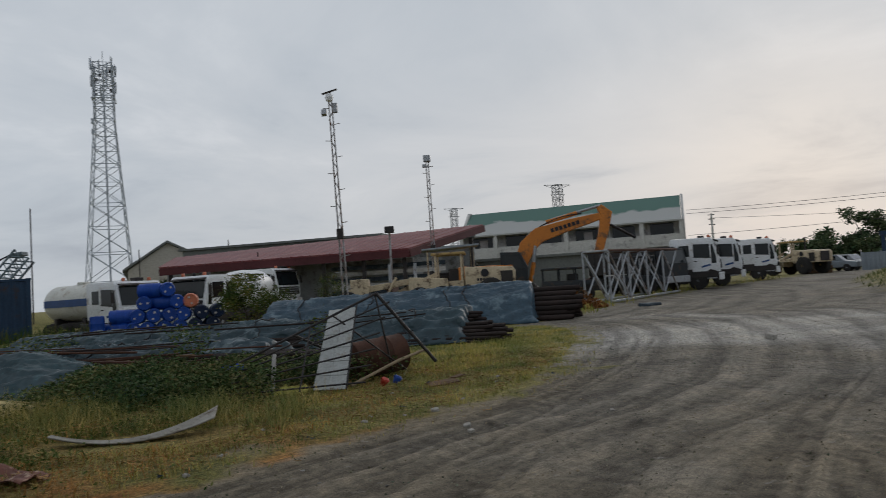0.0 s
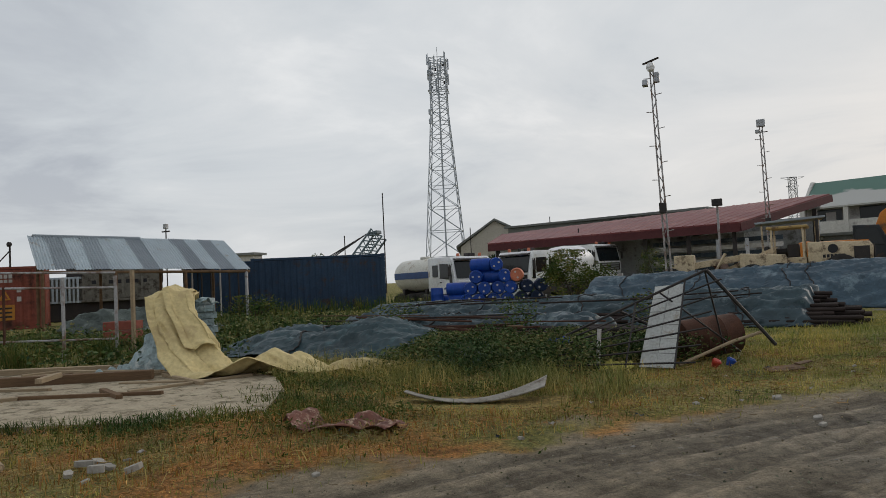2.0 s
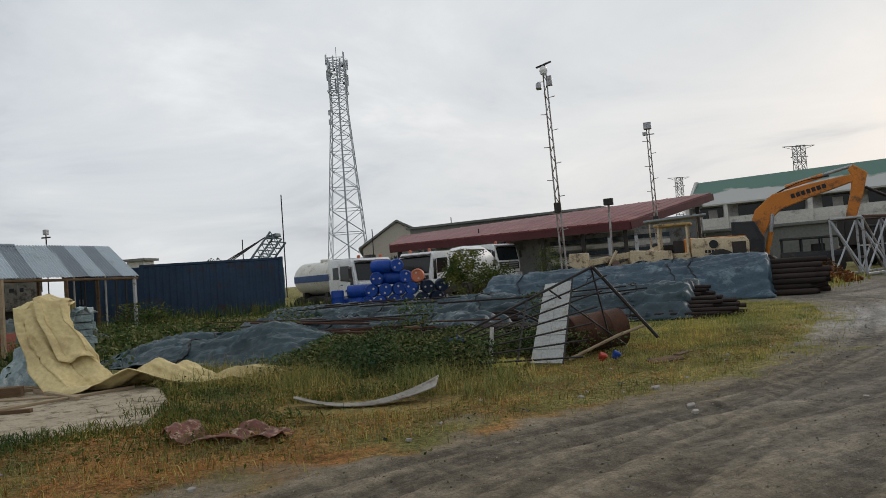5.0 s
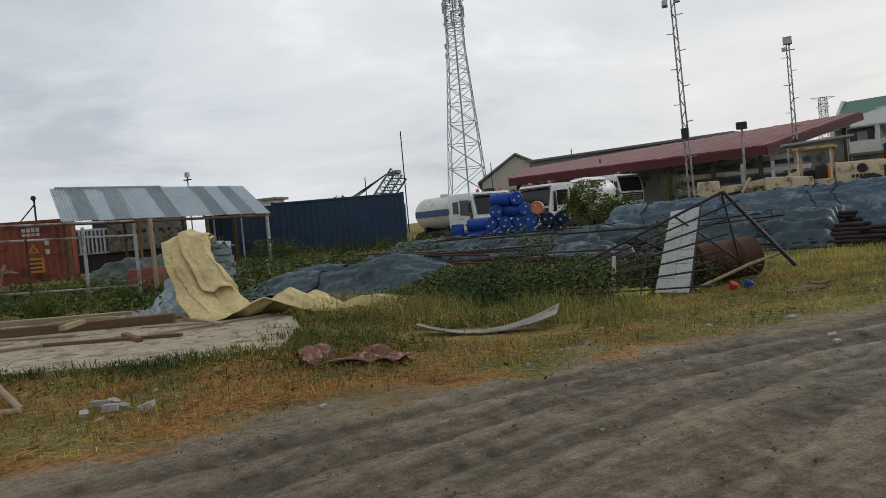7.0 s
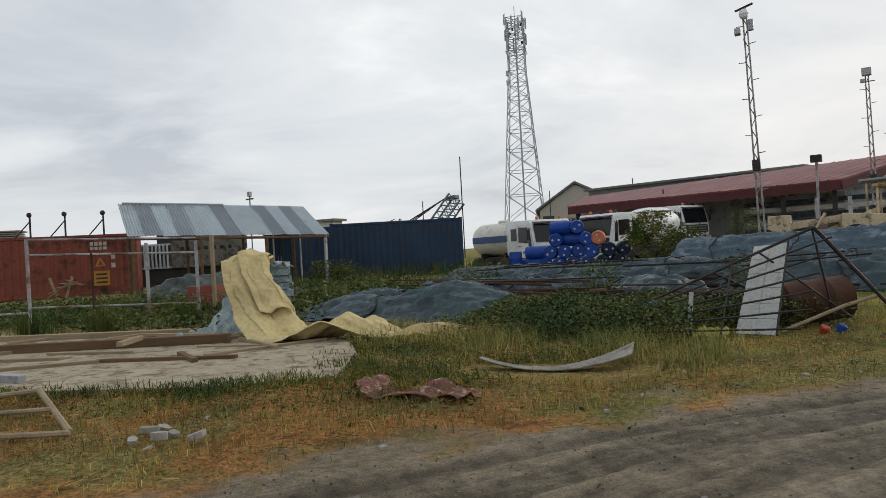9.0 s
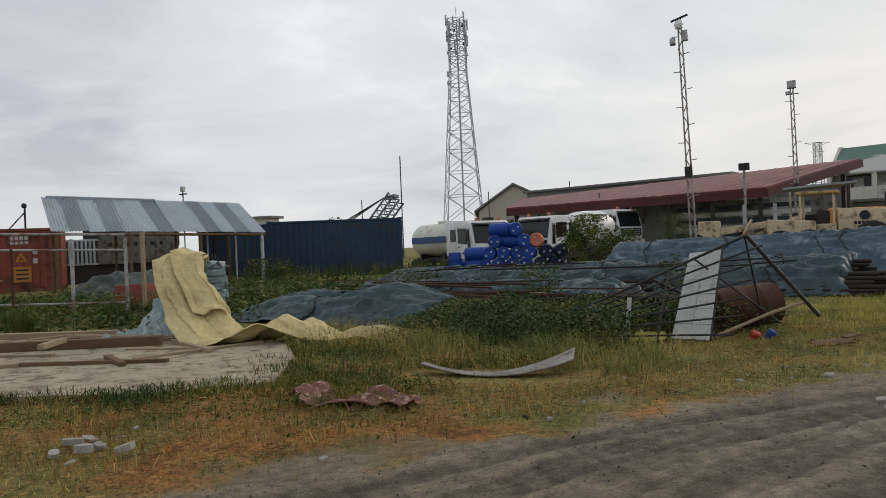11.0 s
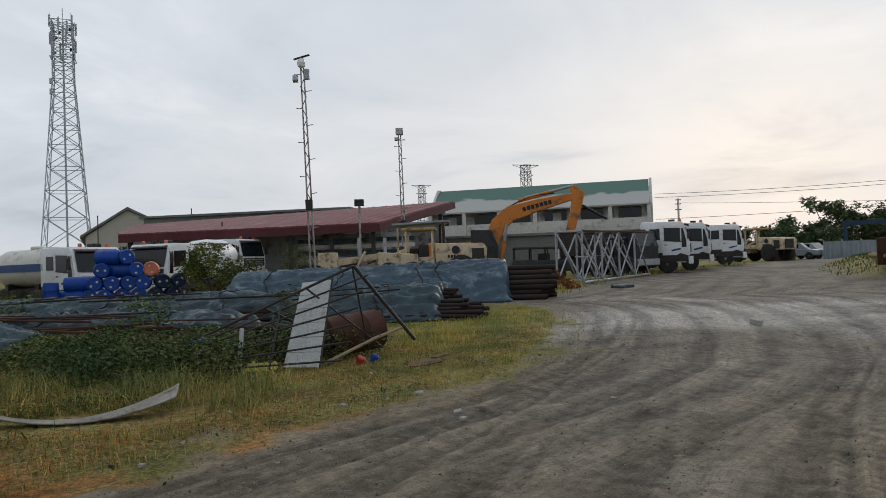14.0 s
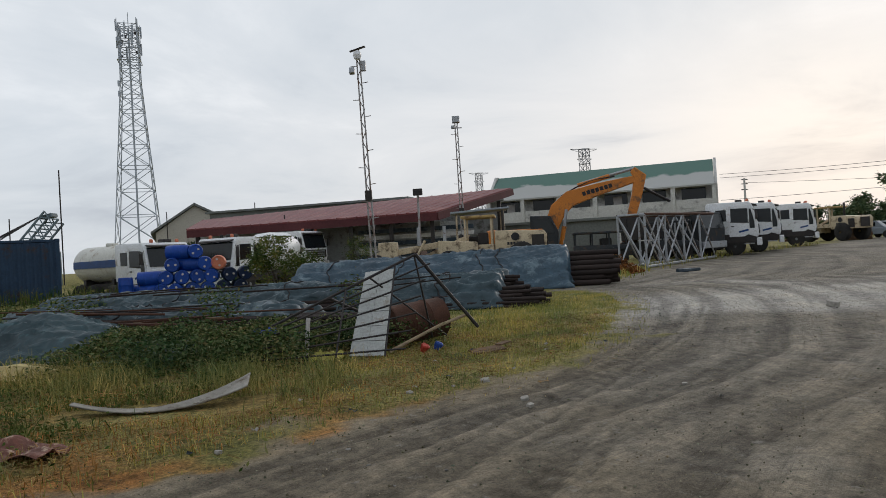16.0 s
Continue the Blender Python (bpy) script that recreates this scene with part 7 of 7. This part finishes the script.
# ---- plants and loose grit ----
rng = np.random.default_rng(4)


def pebbles(name, n, material, label, rows=False):
    """Loose grit: little six-cornered stones over the dirt, joined; rows: thrown up along the wheel tracks."""
    y = rng.uniform(0, 1, n) ** 1.4 * 22 + 3.0
    x = edge_x(y) + rng.uniform(-0.4, 10, n)
    s = np.minimum(rng.lognormal(-5.2, 0.4, n), 0.013)
    if rows:
        track = rng.choice([0.5, 1.0, 1.55, 2.4, 3.1, 3.9, 4.9, 6.0, 6.8, 7.8], n)
        x = edge_x(y) + track * (1 + 0.035 * np.clip(y - 6, 0, 20)) + rng.normal(0, 0.10, n)
        s = np.minimum(rng.lognormal(-5.2, 0.4, n), 0.012)
    z = np.array([gz(a, b) for a, b in zip(x, y)]) + 0.01
    o = np.array([(1, 0, 0), (0, 1, 0), (-1, 0, 0), (0, -1, 0), (0, 0, 0.8), (0, 0, -0.6)])
    P = np.stack([x, y, z], -1)[:, None, :] + o[None] * s[:, None, None] * rng.uniform(0.6, 1.4, (n, 6, 1))
    f = np.array([(0, 1, 4), (1, 2, 4), (2, 3, 4), (3, 0, 4), (1, 0, 5), (2, 1, 5), (3, 2, 5), (0, 3, 5)])
    me = bpy.data.meshes.new(name)
    me.from_pydata(P.reshape(-1, 3).tolist(), [], (np.arange(n)[:, None, None] * 6 + f[None]).reshape(-1, 3).tolist())
    me.materials.append(material)
    return tagged(new(name, me), label, "grit", kind="stuff")


pebbles("loose_grit", 9000, leafmat("grit_stones", [(0.09, 0.083, 0.07), (0.18, 0.165, 0.14), (0.24, 0.22, 0.185), (0.13, 0.12, 0.10), (0.34, 0.32, 0.28)], 0.95), "loose grey grit and small stones on the dirt")
pebbles("soil_clods", 3000, leafmat("dark_soil", [(0.07, 0.063, 0.052), (0.11, 0.10, 0.083), (0.09, 0.08, 0.066)], 0.95), "dark crumbled soil along the wheel tracks", True)


def blades(name, x, y, h, w, material, label, lean=0.35, z=None):
    """Many bent blades of grass: five points each."""
    n = len(x)
    z = np.array([gz(a, b) for a, b in zip(x, y)]) if z is None else z
    a = rng.uniform(0, 2 * np.pi, n)
    la = rng.uniform(0, 2 * np.pi, n)
    ln = h * np.abs(rng.normal(0, lean, n))
    dx, dy = np.cos(a) * w / 2, np.sin(a) * w / 2
    lx, ly = np.cos(la) * ln, np.sin(la) * ln
    P = np.stack([np.stack([x - dx, y - dy, z - 0.01], -1), np.stack([x + dx, y + dy, z - 0.01], -1), np.stack([x + dx * 0.8 + lx * 0.35, y + dy * 0.8 + ly * 0.35, z + h * 0.6], -1), np.stack([x - dx * 0.8 + lx * 0.35, y - dy * 0.8 + ly * 0.35, z + h * 0.6], -1), np.stack([x + lx, y + ly, z + h * np.sqrt(np.clip(1 - (ln / h) ** 2 * 0.5, 0.2, 1))], -1)], 1)
    k = np.arange(n)[:, None] * 5
    me = bpy.data.meshes.new(name)
    q = (k + np.array([0, 1, 2, 3])).tolist()
    t = (k + np.array([3, 2, 4])).tolist()
    me.from_pydata(P.reshape(-1, 3).tolist(), [], q + t)
    me.materials.append(material)
    return tagged(new(name, me), label, "grass", kind="stuff")


def leaves(name, x, y, z, s, material, label, category="weeds", parent=None):
    """Small folded leaves at random tilts."""
    n = len(x)
    a = rng.normal(size=(n, 3))
    a[:, 2] *= 0.5
    a /= np.linalg.norm(a, axis=1)[:, None]
    b = np.cross(a, rng.normal(size=(n, 3)))
    b /= np.linalg.norm(b, axis=1)[:, None]
    c = np.stack([x, y, z], -1)
    s = s[:, None]
    P = np.stack([c - a * s, c + b * s * 0.45, c + a * s, c - b * s * 0.45], 1)
    me = bpy.data.meshes.new(name)
    me.from_pydata(P.reshape(-1, 3).tolist(), [], (np.arange(n)[:, None] * 4 + np.arange(4)).tolist())
    me.materials.append(material)
    ob = new(name, me)
    if parent:
        ob.parent = parent
        return ob
    return tagged(ob, label, category, kind="stuff")


def clumped(n, x0, x1, y0, y1, keep):
    """Random places in a rectangle, kept with the chance keep(x, y)."""
    x, y = rng.uniform(x0, x1, n), rng.uniform(y0, y1, n)
    k = np.array([rng.random() < keep(a, b) for a, b in zip(x, y)])
    return x[k], y[k]


def patch(x, y, s=0.8, seed=2.0):
    return 0.5 + 0.9 * noise.noise((x * s + seed, y * s, seed))


def verge(x, y):
    return edge_x(y) - x


def near_sheet(x, y):
    return -3.95 < x < -2.0 and abs(y - (7.06 + 0.24 * (x + 3.0))) < 0.42


def on_slab(x, y):
    return near_sheet(x, y) or x < np.interp(y, [3.4, 4.1, 4.75, 5.3, 6.1, 7.4, 8.4, 9.0], [-12, -8.4, -6.9, -5.8, -4.9, -5.7, -6.7, -8.2]) and y < 8.9


x, y = clumped(170000, -9, 4, 2.5, 21, lambda a, b: 0 if on_slab(a, b) else (1.0 if 0.1 < verge(a, b) < 3.2 else 0.12 if -0.5 < verge(a, b) <= 0.1 else 0.35 if verge(a, b) > 0 else 0) * (0.4 if b < 6.4 else 1) * (0.35 + patch(a, b, 1.6)))
blades("short_grass", x, y, rng.uniform(0.02, 0.07, len(x)), rng.uniform(0.004, 0.009, len(x)), LAWN, "short yellowing grass along the road verge", 0.9)
x, y = clumped(60000, -9, 0.2, 3.0, 11.5, lambda a, b: 0 if on_slab(a, b) else max(0, patch(a, b, 0.9, 8.0)) * (1.0 if b < 6.6 else 0.45 if b < 8 else 0.15) * (0.75 if 0.5 < verge(a, b) < 4.5 else 0.25 if 0.1 < verge(a, b) else 0))
blades("dry_grass", x, y, rng.uniform(0.03, 0.12, len(x)), rng.uniform(0.005, 0.010, len(x)), DRYGRASS, "dry golden grass and stubble", 1.1)
x, y = clumped(60000, -7.0, -1.4, 6.6, 10.2, lambda a, b: 0 if on_slab(a, b) else np.exp(-((b - 8.35 + 0.25 * (a + 3)) / 0.65) ** 2) * max(0, patch(a, b, 1.3, 5.0) - 0.15))
blades("tall_dry_grass", x, y, rng.uniform(0.06, 0.42, len(x)) * rng.uniform(0.5, 1.0, len(x)), rng.uniform(0.005, 0.010, len(x)), STRAW, "tall dry grass in front of the covered heaps", 0.75)
x, y = clumped(60000, -9, -1.5, 4.2, 8.2, lambda a, b: 0 if on_slab(a, b) else max(0, patch(a, b, 0.7, 15.0) - 0.35) * (0.5 if verge(a, b) > 1.9 else 0))
blades("green_grass", x, y, rng.uniform(0.05, 0.18, len(x)), rng.uniform(0.006, 0.013, len(x)), WEEDS, "green weeds among the dry grass", 1.0)
x, y = clumped(60000, -9.5, -1.5, 4.0, 9.0, lambda a, b: 0 if on_slab(a, b) else max(0, patch(a, b, 0.7, 15.0) - 0.2) * (0.9 if verge(a, b) > 1.7 else 0.05))
leaves("low_weeds", x, y, np.abs(rng.normal(0.03, 0.045, len(x))) + 0.01, rng.uniform(0.010, 0.026, len(x)), WEEDS, "low leafy green weeds among dry grass")
x, y = clumped(22000, -23, -9.5, 8.8, 24, lambda a, b: 0.8 if (b > 0.62 * (a + 23) + 6.2 and b < 0.62 * (a + 23) + 11.5) else 0.2)
x2, y2 = clumped(40000, -23, -9.5, 8.6, 24, lambda a, b: 0.9 if (b > 0.62 * (a + 23) + 6.0 and b < 0.62 * (a + 23) + 11.5) else 0.35)
x, y = np.concatenate([x, x2]), np.concatenate([y, y2])
leaves("fence_weeds", x, y, np.abs(rng.normal(0.12, 0.16, len(x))) + 0.01, rng.uniform(0.03, 0.08, len(x)), VINES, "leafy green weeds behind the fence")
x, y = clumped(26000, -23, -9.5, 8.8, 24, lambda a, b: 0.9 if (b > 0.62 * (a + 23) + 6.2 and b < 0.62 * (a + 23) + 11.5) or patch(a, b, 0.5, 21) > 0.75 else 0.15)
z = np.array([gz(a, b) for a, b in zip(x, y)])
blades("rank_weeds", x, y, 0.12 + 0.6 * rng.uniform(0, 1, len(x)) * np.array([max(0.05, patch(a, b, 0.9, 61)) for a, b in zip(x, y)]), rng.uniform(0.010, 0.024, len(x)), WEEDS, "rank green weeds along the fence and containers", 0.4, z)
x = np.concatenate([rng.normal(a, 0.16, 260) for a in (-14.0, -13.3, -12.5, -15.2, -11.9)])
y = np.concatenate([rng.normal(b, 0.16, 260) for b in (7.9, 8.95, 10.2, 7.4, 10.9)])
blades("grass_clumps", x, y, rng.uniform(0.25, 0.75, len(x)), rng.uniform(0.010, 0.018, len(x)), WEEDS, "arching clumps of green grass along the fence", 0.8)
x, y = clumped(12000, -22, -13, 18, 30, lambda a, b: np.exp(-((b - (28.4 + 0.72 * (a + 16.85))) / 0.8) ** 2))
blades("container_weeds", x, y, rng.uniform(0.15, 0.8, len(x)), rng.uniform(0.015, 0.035, len(x)), WEEDS, "weeds growing along the blue container", 0.4)
x, y = clumped(70000, -12.5, -4.2, 3.2, 7.4, lambda a, b: np.exp(-((a - np.interp(b, [3.4, 4.1, 4.75, 5.3, 6.1, 7.4], [-12, -8.4, -6.9, -5.8, -4.9, -5.7]) - 0.15) / 0.5) ** 2) * max(0, patch(a, b, 1.3, 44.0)))
blades("slab_edge_weeds", x, y, rng.uniform(0.03, 0.15, len(x)), rng.uniform(0.006, 0.014, len(x)), WEEDS, "green weeds creeping over the slab's edge", 0.7)
# dead straw lying flat between the tufts
def straws(name, x, y, ln, w, material, label):
    n = len(x)
    a = rng.uniform(0, 2 * np.pi, n)
    dx, dy = np.cos(a) * ln / 2, np.sin(a) * ln / 2
    nx, ny = -np.sin(a) * w / 2, np.cos(a) * w / 2
    z = np.array([gz(p, q) for p, q in zip(x, y)]) + rng.uniform(0.015, 0.05, n)
    t = rng.normal(0, 0.18, n) * ln
    P = np.stack([np.stack([x - dx - nx, y - dy - ny, z - t / 2], -1), np.stack([x + dx - nx, y + dy - ny, z + t / 2], -1), np.stack([x + dx + nx, y + dy + ny, z + t / 2 + 0.003], -1), np.stack([x - dx + nx, y - dy + ny, z - t / 2 + 0.003], -1)], 1)
    me = bpy.data.meshes.new(name)
    me.from_pydata(P.reshape(-1, 3).tolist(), [], (np.arange(n)[:, None] * 4 + np.arange(4)).tolist())
    me.materials.append(material)
    return tagged(new(name, me), label, "grass", kind="stuff")


x, y = clumped(90000, -9, 2.2, 2.8, 14, lambda a, b: (0.05 if on_slab(a, b) else 1) * (1.0 if verge(a, b) > 0.25 else 0.10 if verge(a, b) > -0.6 else 0) * max(0.0, patch(a, b, 1.7, 71.0)))
straws("straw_litter", x, y, rng.uniform(0.02, 0.11, len(x)), rng.uniform(0.003, 0.007, len(x)), LITTER, "flattened dead straw among the verge grass")
x, y = clumped(50000, -6.5, 3.2, 3.2, 18, lambda a, b: 0 if on_slab(a, b) else (1 if verge(a, b) > 0.1 else 0.05 if verge(a, b) > -0.5 else 0) * (1 if patch(a, b, 2.6, 81.0) > 0.72 else 0.02))
blades("grass_tufts", x, y, rng.uniform(0.04, 0.13, len(x)), rng.uniform(0.005, 0.010, len(x)), STRAW, "tufts of green and straw-coloured grass", 0.7)
# vines over the low bar stack
x, y = clumped(90000, -5.6, -0.4, 8.5, 12.8, lambda a, b: 0 if a > -2.15 and b < 10.25 else np.exp(-((b - 10.35 + 0.10 * (a + 3)) / 1.35) ** 4) * (0.35 + max(0, patch(a, b, 1.1, 30.0))) * (0.10 if a > -1.0 else 0.55 if a > -1.6 else 1))
z = rng.uniform(0, 1, len(x)) ** 0.8 * (0.42 + 0.26 * np.array([noise.noise((a * 1.2, b * 1.2, 3)) for a, b in zip(x, y)]))
leaves("vine_thicket", x, y, np.maximum(z, 0.02), rng.uniform(0.015, 0.038, len(x)), VINES, "dark green creeping vines over the bars", "vines")
x, y = clumped(9000, -1.0, 3.6, 11.2, 17.5, lambda a, b: np.exp(-((verge(a, b) - 1.9) / 0.7) ** 2))
blades("verge_weeds", x, y, rng.uniform(0.04, 0.17, len(x)), rng.uniform(0.006, 0.013, len(x)), LAWN, "yellow-green weeds at the foot of the pipes", 0.5)
x, y = clumped(9000, 4.0, 24, 24, 54, lambda a, b: np.exp(-(verge(a, b) / 0.6) ** 2))
blades("truck_row_weeds", x, y, rng.uniform(0.08, 0.4, len(x)), rng.uniform(0.02, 0.04, len(x)), LAWN, "weeds along the row of trucks", 0.5)
x, y = clumped(9000, 17, 40, 26, 60, lambda a, b: 0.9 if 0.4 < a - far_edge(b) < 6 else 0)
blades("bank_grass", x, y, rng.uniform(0.05, 0.22, len(x)), rng.uniform(0.02, 0.04, len(x)), WEEDS, "rough grass on the far bank", 0.5)
for k in range(18):
    yy = float(rng.uniform(4.2, 12.0))
    xx = float(edge_x(yy) - rng.uniform(-0.3, 2.2))
    if on_slab(xx, yy):
        continue
    bm = bmesh.new()
    w, h = float(rng.uniform(0.03, 0.08)), float(rng.uniform(0.02, 0.05))
    c = [bm.verts.new(((i / 3 - 0.5) * w, (j - 0.5) * h, 0.012 * math.sin(i * 2.1 + j + k))) for j in range(2) for i in range(4)]
    for i in range(3):
        bm.faces.new((c[i], c[i + 1], c[i + 5], c[i + 4]))
    bmesh.ops.solidify(bm, geom=bm.faces[:], thickness=0.004)
    solo("paper_scrap", bm, SIGNWHITE if k % 3 else TARPGREY, pose(xx, yy, gz(xx, yy) + 0.045, 8, 5, 50 * k), "small pale scrap of litter on the verge", "litter", "litter on the verge")
x = np.concatenate([rng.normal(a, 0.25, 420) for a in (-6.2, -9.2, -4.4, -2.6, -8.0)])
y = np.concatenate([rng.normal(b, 0.2, 420) for b in (17.2, 16.9, 12.7, 16.2, 13.9)])
leaves("sprig_weeds", x, y, np.abs(rng.normal(0.45, 0.22, len(x))), rng.uniform(0.02, 0.05, len(x)), WEEDS, "light green sprigs growing through the stacks", "weeds")
n = 2600
a, r = rng.uniform(0, 2 * np.pi, n), rng.uniform(0, 1, n) ** 0.5
x, y = 5.3 + 1.1 * r * np.cos(a), 29.0 + 0.9 * r * np.sin(a)
leaves("dry_scrub", x, y, 0.1 + rng.uniform(0, 1, n) * 0.85 * (1.1 - r), rng.uniform(0.03, 0.09, n), BROWNSCRUB, "reddish-brown dry scrub by the lattice section", "scrub")


def bush(x, y, h, s, n, label):
    t = thing("bush", pose(x, y, gz(x, y)), label, "bush", "bushes among the vehicles")
    bm = bmesh.new()
    for k in range(7):
        a = k * 2.4
        tube(bm, (0, 0, 0), (math.cos(a) * s * 0.6, math.sin(a) * s * 0.6, h * (0.6 + 0.3 * math.sin(k * 1.9))), 0.03, 5, 0.012)
    part("stem", bm, BARK, t)
    c = rng.normal(size=(24, 3)) * np.array([s * 0.55, s * 0.45, h * 0.22]) + np.array([0, 0, h * 0.58])
    p = c[rng.integers(0, 24, n)] + rng.normal(size=(n, 3)) * 0.17
    leaves("foliage", p[:, 0], p[:, 1], np.clip(p[:, 2], 0.05, h * 1.1), rng.uniform(0.03, 0.075, n), WEEDS, "", parent=t)


bush(-8.1, 29.4, 2.0, 1.4, 6500, "leafy green bush growing beside the drums")
bush(-6.6, 41.5, 2.2, 1.3, 1500, "dark bush below the shed roof")
bush(-19.0, 22.5, 0.9, 0.9, 1200, "green bush at the container's foot")
